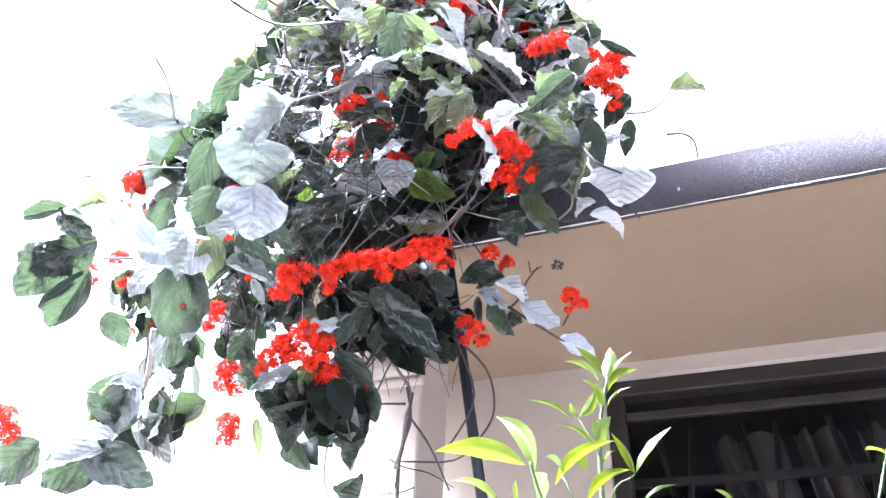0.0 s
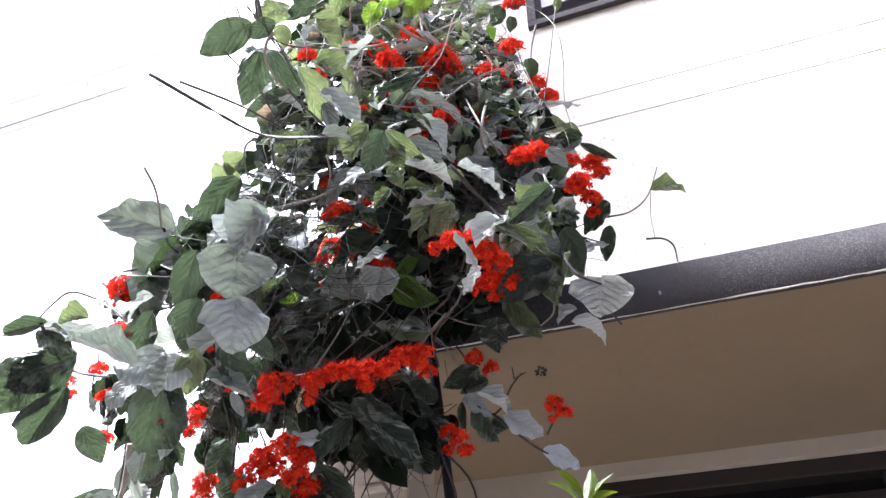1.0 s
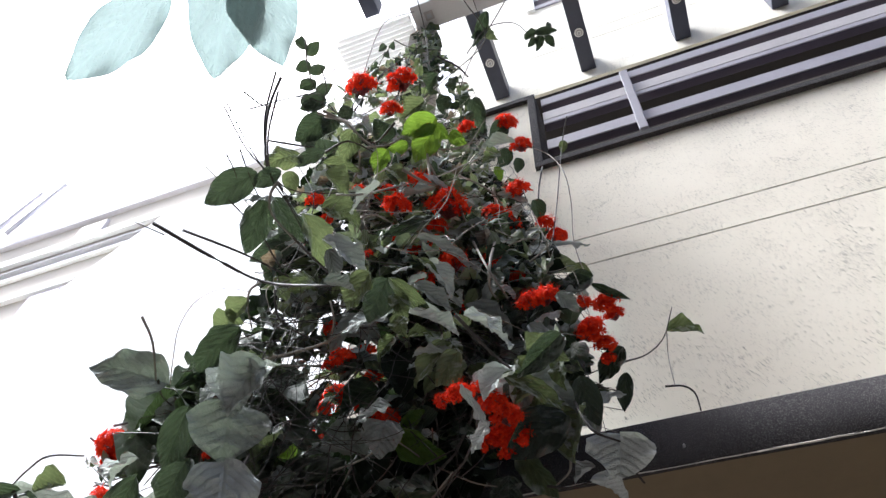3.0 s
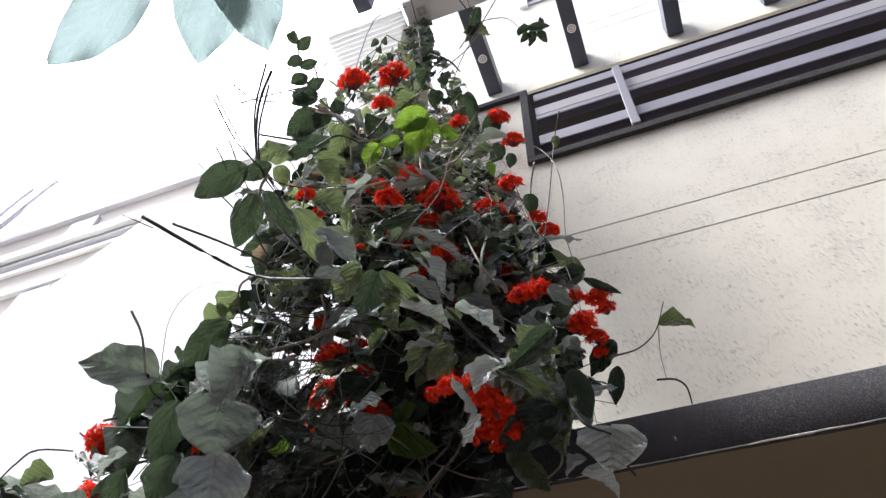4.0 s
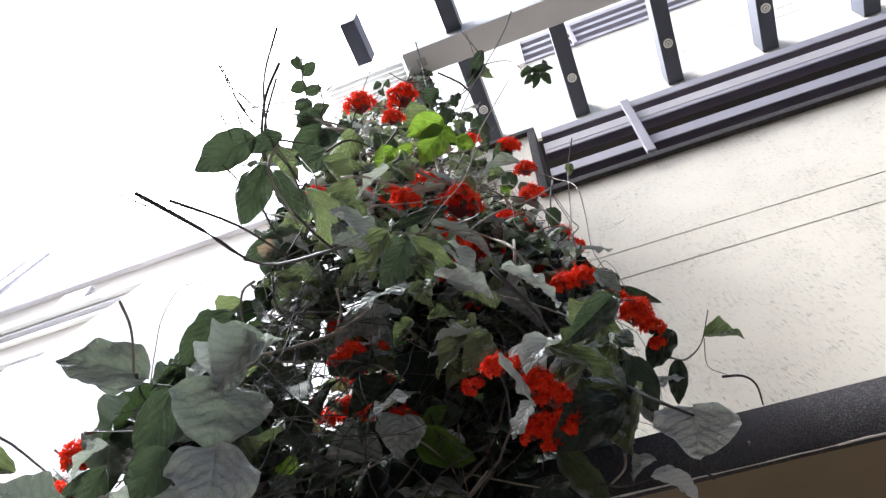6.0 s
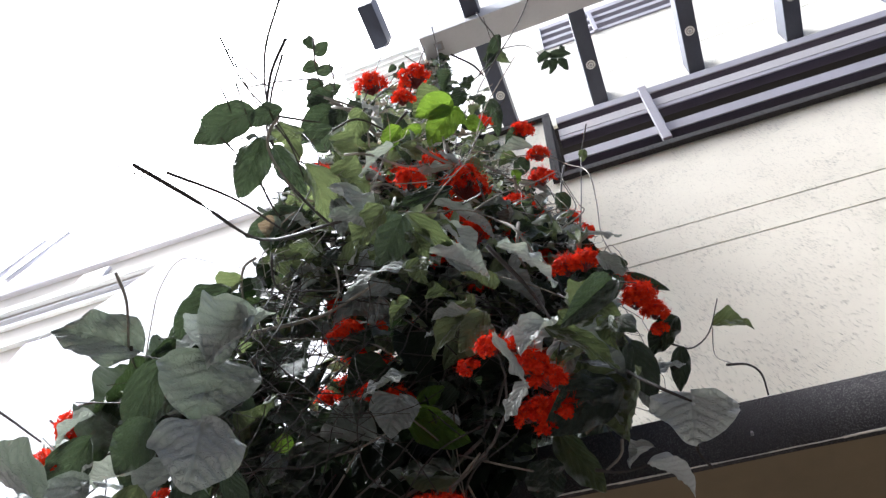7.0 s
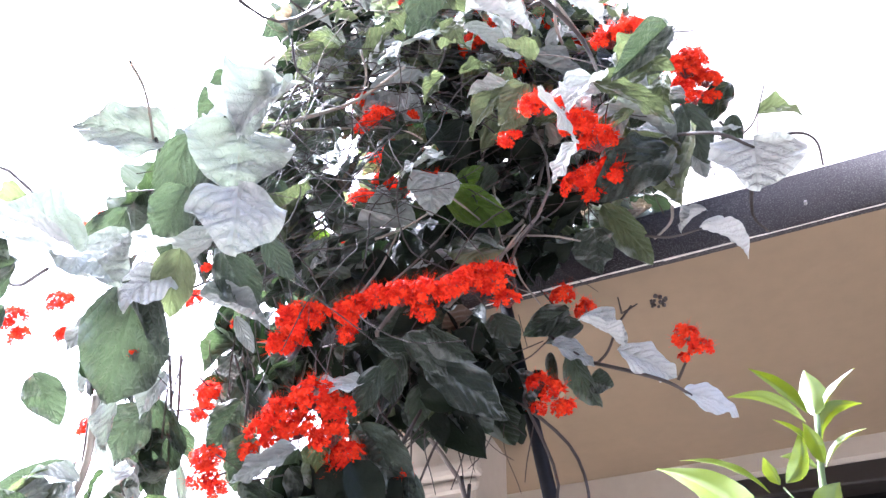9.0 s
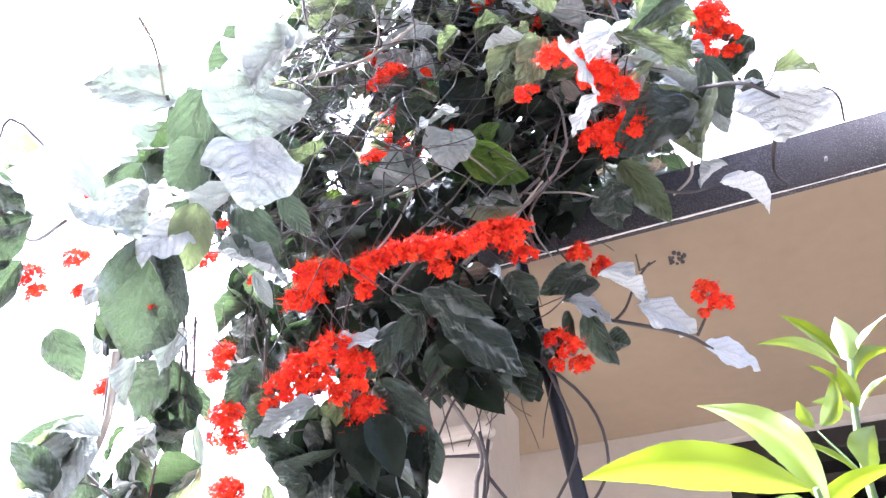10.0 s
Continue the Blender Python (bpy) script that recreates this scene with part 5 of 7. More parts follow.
vine_stem([(-0.650, 1.197, 3.401), (-0.589, 1.221, 3.404), (-0.615, 1.441, 3.779), (-0.504, 1.567, 3.985), (-0.472, 1.929, 4.679), (-0.385, 2.136, 5.079), (-0.273, 2.182, 5.082), (-0.186, 2.250, 5.057), (-0.097, 2.001, 4.453), (-0.095, 2.047, 4.279), (-0.109, 2.029, 4.018), (-0.093, 1.951, 3.766), (-0.065, 1.922, 3.583)], 0.0028, M_STEM_PALE)
vine_stem([(-0.181, 1.950, 4.465), (-0.214, 1.966, 4.304), (-0.221, 1.949, 4.044), (-0.206, 2.027, 3.984)], 0.0020)
vine_stem([(-0.007, 1.813, 3.105), (0.054, 2.068, 3.350), (0.121, 2.125, 3.462), (0.173, 2.065, 3.532)], 0.0024)
vine_stem([(0.134, 2.118, 3.473), (0.117, 2.178, 3.416), (0.111, 1.809, 2.984)], 0.0014, M_STEM_PALE)
vine_stem([(0.087, 1.778, 2.960), (0.130, 1.794, 2.963), (0.154, 1.826, 2.958), (0.157, 1.878, 2.942)], 0.0026)
vine_stem([(-0.337, 1.706, 4.022), (-0.356, 1.825, 3.946), (-0.284, 1.486, 3.301), (-0.287, 1.480, 3.169), (-0.286, 1.546, 3.187)], 0.0024, M_STEM_PALE)
vine_stem([(-0.412, 1.533, 3.721), (-0.399, 1.630, 3.645), (-0.284, 1.432, 3.211), (-0.240, 1.490, 3.114)], 0.0020, M_STEM_PALE)
vine_stem([(-0.331, 1.924, 4.025), (-0.366, 2.001, 3.947), (-0.262, 1.518, 3.220)], 0.0020, M_STEM_PALE)
vine_stem([(-0.266, 1.186, 2.751), (-0.217, 1.264, 2.703), (-0.210, 1.413, 2.779)], 0.0034)
vine_stem([(-0.693, 1.400, 3.414), (-0.669, 1.349, 3.465), (-0.618, 1.346, 3.487), (-0.574, 1.379, 3.476)], 0.0036, M_STEM_PALE)
vine_stem([(-0.732, 1.531, 4.759), (-0.682, 1.468, 4.830), (-0.625, 1.408, 4.901)], 0.0016)
vine_stem([(-0.767, 1.437, 4.139), (-0.682, 1.461, 4.150), (-0.632, 1.491, 4.258)], 0.0022, M_STEM_PALE)
vine_stem([(-0.962, 1.366, 4.396), (-0.837, 1.382, 4.293), (-0.810, 1.393, 4.158), (-0.830, 1.407, 4.003)], 0.0024, M_STEM_PALE)
vine_stem([(-0.122, 1.588, 2.821), (-0.069, 1.443, 2.611), (-0.022, 1.480, 2.597)], 0.0030)
vine_stem([(-0.025, 1.487, 2.591), (-0.029, 1.705, 2.688), (-0.012, 1.738, 2.667)], 0.0032)
vine_stem([(-0.157, 1.653, 2.707), (-0.167, 1.673, 2.687), (-0.203, 1.683, 2.665)], 0.0030, M_STEM_PALE)
vine_stem([(-0.215, 1.644, 2.641), (-0.173, 1.663, 2.640), (-0.120, 1.673, 2.651)], 0.0026)
vine_stem([(-0.545, 1.502, 2.751), (-0.503, 1.620, 2.748), (-0.517, 1.775, 2.748), (-0.482, 1.854, 2.763)], 0.0018, M_STEM_PALE)
vine_stem([(-0.469, 1.566, 2.806), (-0.483, 1.628, 2.748), (-0.435, 1.563, 2.553)], 0.0016, M_STEM_PALE)
vine_stem([(-1.340, 1.359, 2.778), (-0.984, 1.027, 2.465), (-1.025, 1.030, 2.448), (-1.057, 1.039, 2.429)], 0.0020)
vine_stem([(-1.252, 1.334, 2.832), (-1.141, 1.332, 2.830), (-1.077, 1.328, 2.857)], 0.0030)
vine_stem([(-1.315, 1.333, 2.809), (-1.287, 1.368, 2.791)], 0.0024)
vine_stem([(-1.059, 1.047, 2.421), (-1.049, 1.098, 2.382), (-1.023, 1.138, 2.358), (-0.858, 1.080, 2.280)], 0.0030)
vine_stem([(-0.881, 1.366, 2.974), (-0.782, 1.389, 2.999), (-0.709, 1.400, 3.023), (-0.605, 1.395, 3.077)], 0.0040, M_STEM_PALE)
vine_stem([(-0.884, 1.372, 2.967), (-0.803, 1.409, 2.970), (-0.693, 1.454, 2.979), (-0.640, 1.483, 2.976), (-0.610, 1.511, 2.964)], 0.0026, M_STEM_PALE)
vine_stem([(-0.813, 1.257, 3.111), (-0.817, 1.309, 3.059), (-0.771, 1.361, 3.031), (-0.730, 1.393, 3.020)], 0.0024)
vine_stem([(-0.576, 1.317, 2.982), (-0.581, 1.351, 2.946), (-0.613, 1.411, 2.874)], 0.0014)
vine_stem([(-0.683, 1.333, 3.100), (-0.687, 1.376, 3.057), (-0.719, 1.408, 3.011)], 0.0024, M_STEM_PALE)
vine_stem([(-1.014, 1.565, 3.177), (-0.935, 1.599, 3.183), (-0.858, 1.641, 3.179), (-0.685, 1.484, 2.954)], 0.0022, M_STEM_PALE)
vine_stem([(-1.040, 1.568, 3.057), (-0.922, 1.606, 3.077), (-0.878, 1.651, 3.160), (-0.802, 1.655, 3.192)], 0.0026, M_STEM_PALE)
vine_stem([(-0.979, 1.490, 2.944), (-0.922, 1.552, 2.912), (-0.885, 1.597, 2.887), (-0.787, 1.693, 2.841)], 0.0030)
vine_stem([(-0.770, 1.286, 2.537), (-0.979, 1.601, 3.055), (-0.862, 1.643, 3.070)], 0.0026)
vine_stem([(-0.776, 1.350, 2.473), (-0.941, 1.633, 2.825), (-0.845, 1.667, 2.839)], 0.0022)
vine_stem([(-0.706, 1.533, 2.713), (-0.650, 1.542, 2.731), (-0.592, 1.543, 2.757)], 0.0024, M_STEM_PALE)
vine_stem([(-0.719, 1.516, 2.540), (-0.700, 1.557, 2.656), (-0.663, 1.544, 2.723)], 0.0024, M_STEM_PALE)
vine_stem([(-0.452, 1.642, 2.570), (-0.453, 1.604, 2.607), (-0.433, 1.582, 2.636), (-0.395, 1.569, 2.667)], 0.0028)
vine_stem([(-0.625, 1.642, 2.798), (-0.539, 1.681, 2.802), (-0.378, 1.592, 2.653), (-0.325, 1.623, 2.649)], 0.0022, M_STEM_PALE)
vine_stem([(-0.480, 1.591, 2.605), (-0.447, 1.576, 2.636), (-0.409, 1.563, 2.666)], 0.0024, M_STEM_PALE)
vine_stem([(-0.443, 1.593, 2.621), (-0.471, 1.717, 2.688), (-0.449, 1.765, 2.653)], 0.0022, M_STEM_PALE)
vine_stem([(-0.362, 1.799, 2.509), (-0.280, 1.690, 2.394), (-0.231, 1.646, 2.335), (-0.204, 1.672, 2.322)], 0.0030)
vine_stem([(-0.359, 1.801, 2.509), (-0.334, 1.791, 2.525), (-0.306, 1.769, 2.560), (-0.274, 1.756, 2.587)], 0.0026)
vine_stem([(-0.294, 1.759, 2.575), (-0.293, 1.736, 2.597)], 0.0018)
vine_stem([(-0.291, 1.759, 2.577), (-0.263, 1.759, 2.590)], 0.0018)
vine_stem([(-0.224, 1.772, 2.420), (-0.203, 1.757, 2.444), (-0.187, 1.743, 2.465)], 0.0024)
vine_stem([(-0.449, 1.811, 2.609), (-0.398, 1.765, 2.524), (-0.362, 1.799, 2.509)], 0.0026)
vine_stem([(-1.306, 1.664, 2.686), (-1.330, 1.741, 2.601), (-1.369, 1.821, 2.506), (-1.430, 1.922, 2.380), (-1.481, 2.015, 2.268)], 0.0030)
vine_stem([(-1.282, 1.675, 2.688), (-1.326, 1.772, 2.573), (-1.366, 1.832, 2.497), (-1.425, 1.874, 2.429), (-1.479, 1.976, 2.305)], 0.0026)
vine_stem([(-1.004, 1.317, 2.287), (-1.040, 1.375, 2.214), (-1.089, 1.409, 2.158), (-1.136, 1.425, 2.120), (-1.191, 1.462, 2.058)], 0.0050, M_STEM_PALE)
vine_stem([(-1.170, 1.725, 2.693), (-1.167, 1.805, 2.618), (-1.187, 1.874, 2.542)], 0.0024)
vine_stem([(-1.254, 1.726, 2.651), (-1.211, 1.794, 2.607), (-1.170, 1.832, 2.590)], 0.0024)
vine_stem([(-1.345, 1.744, 2.591), (-1.272, 1.772, 2.599), (-1.179, 1.819, 2.599)], 0.0022)
vine_stem([(-0.747, 1.417, 2.351), (-0.784, 1.477, 2.428), (-0.766, 1.457, 2.455)], 0.0034)
vine_stem([(-0.678, 1.594, 2.459), (-0.708, 1.623, 2.391), (-0.658, 1.640, 2.323)], 0.0028)
vine_stem([(-0.708, 1.617, 2.321), (-0.725, 1.739, 2.444), (-0.656, 1.738, 2.477)], 0.0028)
vine_stem([(-0.706, 1.611, 2.328), (-0.733, 1.703, 2.474), (-0.713, 1.681, 2.505)], 0.0022)
vine_stem([(-0.626, 1.720, 2.509), (-0.685, 1.804, 2.474), (-0.684, 1.656, 2.295)], 0.0026)
vine_stem([(-0.689, 1.657, 2.292), (-0.645, 1.632, 2.337), (-0.638, 1.722, 2.501)], 0.0034)
vine_stem([(-0.986, 1.559, 2.251), (-0.945, 1.557, 2.273), (-0.820, 1.469, 2.194), (-0.767, 1.488, 2.203)], 0.0020)
vine_stem([(-0.731, 1.050, 3.081), (-0.721, 1.108, 3.050), (-0.710, 1.146, 3.031)], 0.0024)
vine_stem([(-0.652, 0.976, 3.142), (-0.680, 0.993, 3.126), (-0.692, 1.032, 3.101), (-0.708, 1.145, 3.153)], 0.0034, M_STEM_PALE)
vine_stem([(-1.173, 1.374, 4.757), (-1.052, 1.395, 4.656), (-0.948, 1.442, 4.536)], 0.0016)
vine_stem([(-0.764, 1.569, 6.272), (-0.773, 1.744, 6.170), (-0.746, 1.807, 5.788)], 0.0016)
vine_stem([(-0.976, 1.729, 6.130), (-0.911, 1.838, 6.201), (-0.714, 1.932, 6.194), (-0.649, 1.917, 5.983)], 0.0016)
vine_stem([(-0.159, 1.876, 7.065), (-0.297, 2.009, 6.956), (-0.603, 2.171, 6.554), (-0.684, 2.158, 6.072)], 0.0022)
vine_stem([(-0.634, 2.141, 6.564), (-0.492, 2.120, 6.846), (-0.344, 2.133, 6.874), (-0.253, 2.183, 6.867), (-0.186, 2.295, 6.819)], 0.0018)
vine_stem([(-0.514, 1.887, 6.974), (-0.506, 2.040, 6.888)], 0.0016)
vine_stem([(-0.044, 2.118, 5.173), (-0.111, 2.237, 5.088), (-0.149, 2.010, 4.252), (-0.170, 1.871, 3.796)], 0.0016)
vine_stem([(-0.956, 1.461, 4.523), (-0.932, 1.486, 4.750), (-0.903, 1.486, 5.698), (-0.789, 1.604, 6.129)], 0.0016)
vine_stem([(-0.963, 1.531, 4.717), (-1.022, 1.713, 5.540), (-0.880, 1.796, 5.997)], 0.0018)
vine_stem([(-0.954, 0.981, 3.068), (-1.014, 0.929, 3.083)], 0.0014)
vine_stem([(-0.572, 1.710, 2.263), (-0.582, 1.710, 2.148)], 0.0026)
vine_stem([(-0.583, 1.700, 2.274), (-0.572, 1.710, 2.200), (-0.583, 1.700, 2.127), (-0.593, 1.700, 2.043)], 0.0026)
vine_stem([(-0.572, 1.710, 2.200), (-0.530, 1.730, 2.138), (-0.488, 1.750, 2.044)], 0.0026)
vine_stem([(-0.583, 1.700, 2.232), (-0.614, 1.690, 2.232), (-0.645, 1.680, 2.231)], 0.0026)
vine_stem([(-0.510, 1.720, 2.433), (-0.423, 1.790, 2.348), (-0.402, 1.800, 2.243), (-0.434, 1.790, 2.170), (-0.487, 1.770, 2.117), (-0.592, 1.720, 2.106)], 0.0026)
vine_stem([(-0.479, 1.720, 2.412), (-0.445, 1.780, 2.275), (-0.487, 1.770, 2.169), (-0.508, 1.750, 2.138)], 0.0026)


vine_stem([(-0.769, 0.818, 3.349), (-0.750, 0.901, 3.295), (-0.722, 0.986, 3.242), (-0.690, 1.044, 3.211), (-0.672, 1.088, 3.184)], 0.0016)
vine_stem([(-0.795, 0.952, 3.798), (-0.857, 1.013, 3.734), (-0.898, 1.099, 3.658), (-0.908, 1.161, 3.611), (-0.880, 1.218, 3.578)], 0.0022)
vine_stem([(-1.022, 1.296, 4.799), (-1.023, 1.376, 4.740), (-1.067, 1.428, 4.689)], 0.0018)
vine_stem([(-0.753, 0.882, 3.179), (-0.746, 0.913, 3.159), (-0.744, 0.935, 3.143)], 0.0016)
vine_stem([(-0.777, 0.966, 3.111), (-0.754, 1.003, 3.091), (-0.737, 1.045, 3.066)], 0.0018)
vine_stem([(-0.973, 1.356, 4.440), (-0.896, 1.429, 4.412), (-0.845, 1.510, 4.369), (-0.787, 1.570, 4.345)], 0.0033, M_STEM_PALE)
vine_stem([(-0.973, 1.162, 3.854), (-0.876, 1.214, 3.847), (-0.832, 1.236, 3.846)], 0.0018)
vine_stem([(-0.566, 1.396, 3.801), (-0.509, 1.453, 3.778), (-0.448, 1.497, 3.766), (-0.411, 1.537, 3.749)], 0.0026, M_STEM_PALE)
vine_stem([(-0.531, 1.486, 4.951), (-0.451, 1.558, 4.924), (-0.417, 1.613, 4.895)], 0.0026)
vine_stem([(-0.674, 1.460, 4.327), (-0.761, 1.493, 4.275), (-0.799, 1.473, 4.277)], 0.0023)
vine_stem([(-1.331, 1.715, 2.632), (-1.363, 1.785, 2.524), (-1.384, 1.867, 2.407)], 0.0022)
vine_stem([(-1.029, 1.335, 2.285), (-1.045, 1.363, 2.239), (-1.060, 1.391, 2.196)], 0.0018)
vine_stem([(-1.088, 1.530, 2.229), (-1.127, 1.591, 2.129), (-1.139, 1.647, 2.052)], 0.0018)
vine_stem([(-1.287, 1.689, 2.688), (-1.327, 1.736, 2.606), (-1.359, 1.828, 2.471)], 0.0016)
vine_stem([(-0.870, 1.474, 2.384), (-0.894, 1.530, 2.300), (-0.903, 1.567, 2.247)], 0.0020)
vine_stem([(-1.162, 1.936, 6.560), (-1.18, 1.88, 6.35), (-1.16, 1.80, 6.0), (-1.05, 1.72, 5.55)], 0.0016)
vine_stem([(-0.822, 0.988, 3.787), (-0.889, 1.083, 3.698), (-0.909, 1.181, 3.622), (-0.839, 1.253, 3.591), (-0.672, 1.317, 3.597)], 0.0016)
vine_stem([(-0.729, 0.890, 3.206), (-0.724, 0.950, 3.165), (-0.714, 1.011, 3.124)], 0.0016)
vine_stem([(-0.913, 1.269, 4.219), (-0.804, 1.357, 4.190), (-0.809, 1.476, 4.103), (-0.883, 1.541, 4.034)], 0.0022, M_STEM_PALE)
vine_stem([(-0.464, 1.617, 6.058), (-0.399, 1.844, 5.915), (-0.685, 1.937, 5.761), (-0.921, 1.992, 5.650)], 0.0018)
vine_stem([(-0.490, 1.448, 3.877), (-0.473, 1.521, 3.829), (-0.449, 1.598, 3.782), (-0.422, 1.675, 3.734)], 0.0020, M_STEM_PALE)
vine_stem([(-0.452, 1.622, 4.048), (-0.348, 1.717, 4.012), (-0.307, 1.823, 3.948)], 0.0020, M_STEM_PALE)
vine_stem([(-1.135, 1.913, 6.575), (-1.246, 1.989, 6.487), (-1.310, 2.099, 6.388)], 0.0014)
vine_stem([(-1.101, 1.209, 4.997), (-1.124, 1.314, 4.915), (-1.114, 1.408, 4.850), (-1.054, 1.522, 4.787)], 0.0018)
vine_stem([(-1.235, 1.342, 4.997), (-1.175, 1.383, 4.985), (-1.152, 1.443, 4.949)], 0.0014)
vine_stem([(-0.973, 1.337, 4.845), (-1.036, 1.357, 4.811), (-1.086, 1.382, 4.777)], 0.0014)
vine_stem([(-0.645, 1.484, 4.065), (-0.573, 1.475, 4.093), (-0.455, 1.529, 4.090), (-0.346, 1.543, 4.114)], 0.0020, M_STEM_PALE)
vine_stem([(-0.829, 1.292, 3.900), (-0.744, 1.291, 3.927), (-0.662, 1.359, 3.903), (-0.589, 1.451, 3.859)], 0.0018)

# the tangle of thin stems inside
tangle = bmesh.new()
pale = bmesh.new()
for k in range(1300):
    if k < 850 and k % 5 > 1:
        continue
    zlo, zhi = (2.4, 3.2) if k < 850 else (3.0, 4.6) if k < 1130 else (4.6, 7.6)
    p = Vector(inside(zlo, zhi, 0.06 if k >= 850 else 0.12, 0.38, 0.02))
    d = Vector((RV.uniform(-1, 1), RV.uniform(-0.25, 0.25), RV.uniform(-1.0, 1.0))).normalized()
    pts = [p.copy()]
    step = RV.uniform(0.05, 0.12)
    for s in range(RV.randint(3, 6)):
        d = (d + Vector((RV.uniform(-0.5, 0.5), RV.uniform(-0.3, 0.3), RV.uniform(-0.6, 0.45)))).normalized()
        p = p + d * step
        lo, hi = spread(p.z)
        p.x = min(max(p.x, lo), hi)
        p.y = min(max(p.y, front(p.x, p.z) + (0.06 if k >= 850 else 0.15)), 2.34)
        pts.append(p.copy())
    if sum(not clear(q) for q in pts) > 1 + (k % 9 == 0) * 3:
        continue
    tube(pts, RV.choice((0.0009, 0.0011, 0.0013, 0.0016, 0.0021)), 4, 0.6, pale if k >= 850 and k % 3 else tangle, 3)
for k in range(70):
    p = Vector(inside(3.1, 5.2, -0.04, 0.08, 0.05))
    d = Vector((RV.uniform(-1, 1), RV.uniform(-0.2, 0.2), RV.uniform(-0.5, 1.0))).normalized()
    pts = [p.copy()]
    for i in range(5):
        d = (d + Vector((RV.uniform(-0.45, 0.45), RV.uniform(-0.15, 0.15), RV.uniform(-0.5, 0.4)))).normalized()
        p = p + d * RV.uniform(0.06, 0.12)
        lo, hi = spread(p.z)
        p.x = min(max(p.x, lo - 0.02), hi - 0.04)
        pts.append(p.copy())
    tube(pts, RV.uniform(0.0013, 0.0026), 5, 0.6, pale if k % 4 else tangle, 3)
# the close, shaded bunches low in the plant: middle, breadth, height, leaves, inner leaves, thin stems
LOW_BUNCHES = (
    ((-0.726, 1.590, 2.175), 0.112, 0.1, 16, 26, 8), ((-0.637, 1.640, 2.485), 0.145, 0.058, 16, 40, 14), ((-0.592, 1.690, 2.407), 0.085, 0.057, 10, 16, 12),
    ((-1.398, 1.750, 2.530), 0.066, 0.141, 7, 3, 10), ((-1.174, 1.560, 2.207), 0.073, 0.08, 7, 4, 6), ((-0.646, 1.680, 2.443), 0.137, 0.062, 12, 30, 10),
    ((-0.521, 1.720, 2.422), 0.081, 0.068, 8, 18, 8), ((-0.833, 1.700, 2.473), 0.072, 0.072, 7, 12, 8), ((-0.739, 1.740, 2.515), 0.121, 0.088, 18, 50, 26),
)
MID_BUNCHES = (
    ((-1.066, 1.780, 2.704), 0.104, 0.151, 16, 34, 34), ((-1.230, 1.840, 2.649), 0.069, 0.121, 9, 8, 22), ((-0.869, 1.840, 2.903), 0.263, 0.096, 20, 120, 50),
    ((-0.905, 1.950, 3.180), 0.18, 0.137, 12, 70, 30), ((-1.441, 1.660, 2.669), 0.1, 0.075, 8, 6, 10), ((-1.311, 1.860, 2.816), 0.073, 0.132, 12, 12, 20),
    ((-1.144, 1.900, 3.118), 0.146, 0.122, 12, 40, 20), ((-0.471, 1.800, 2.836), 0.09, 0.05, 8, 26, 10), ((-0.610, 1.800, 2.585), 0.08, 0.069, 12, 34, 12),
)
BUNCHES = LOW_BUNCHES + MID_BUNCHES
RB = random.Random(23)
TALL = Vector((0.2, -0.62, 0.76)).normalized()
BROAD = Vector((0.95, 0.31, 0.0)).normalized()
DEEP = TALL.cross(BROAD)


def within(bunch, reach=1.0):
    c, a, h = bunch[:3]
    while True:
        q = [RB.uniform(-1, 1) for i in range(3)]
        if sum(i * i for i in q) < 1:
            return Vector(c) + BROAD * (q[0] * a * reach) + TALL * (q[1] * h * reach) + DEEP * (q[2] * 0.06)


def drooping(p, size):
    d = Vector((RB.uniform(-0.6, 0.6), RB.uniform(-0.2, 0.5), RB.uniform(-1.2, 0.0))).normalized()
    L = size * RB.uniform(0.65, 1.2)
    return p - d * L * 0.5, p + d * L * 0.5, L * RB.uniform(0.55, 0.75), (RB.uniform(-0.3, 0.7), -0.85, RB.uniform(-0.6, 0.35))


for bunch in BUNCHES:
    for k in range(bunch[5]):
        p = within(bunch)
        d = (TALL * RB.choice((-1, 1)) + Vector((RB.uniform(-0.9, 0.9), RB.uniform(-0.3, 0.3), RB.uniform(-0.3, 0.3)))).normalized()
        pts = [p.copy()]
        for i in range(RB.randint(3, 4)):
            d = (d + Vector((RB.uniform(-0.4, 0.4), RB.uniform(-0.2, 0.2), RB.uniform(-0.4, 0.3)))).normalized()
            p = p + d * RB.uniform(0.025, 0.055)
            pts.append(p.copy())
        tube(pts, RB.choice((0.0011, 0.0015, 0.002, 0.0026)), 5, 0.6, tangle, 3)
# leafy shoots on the sunny face: middle, breadth, height, leaves
SHOOTS = (
    ((-0.882, 1.503, 3.202), 0.111, 0.125, 11), ((-0.831, 1.709, 3.201), 0.118, 0.118, 10), ((-0.998, 1.617, 3.104), 0.085, 0.114, 8), ((-0.667, 1.629, 3.254), 0.128, 0.114, 11),
    ((-0.430, 1.502, 2.936), 0.099, 0.077, 7), ((-0.263, 1.541, 2.792), 0.080, 0.060, 5), ((-0.722, 1.478, 3.295), 0.166, 0.055, 9), ((-0.377, 1.572, 3.197), 0.152, 0.051, 9),
    ((-0.688, 1.353, 3.268), 0.156, 0.109, 10), ((-0.439, 1.389, 2.959), 0.132, 0.093, 7), ((-0.358, 1.620, 3.291), 0.148, 0.115, 10), ((-0.179, 1.454, 2.814), 0.098, 0.074, 5),
    ((-0.694, 1.451, 3.797), 0.155, 0.135, 12), ((-0.462, 1.601, 3.703), 0.152, 0.114, 11),
)
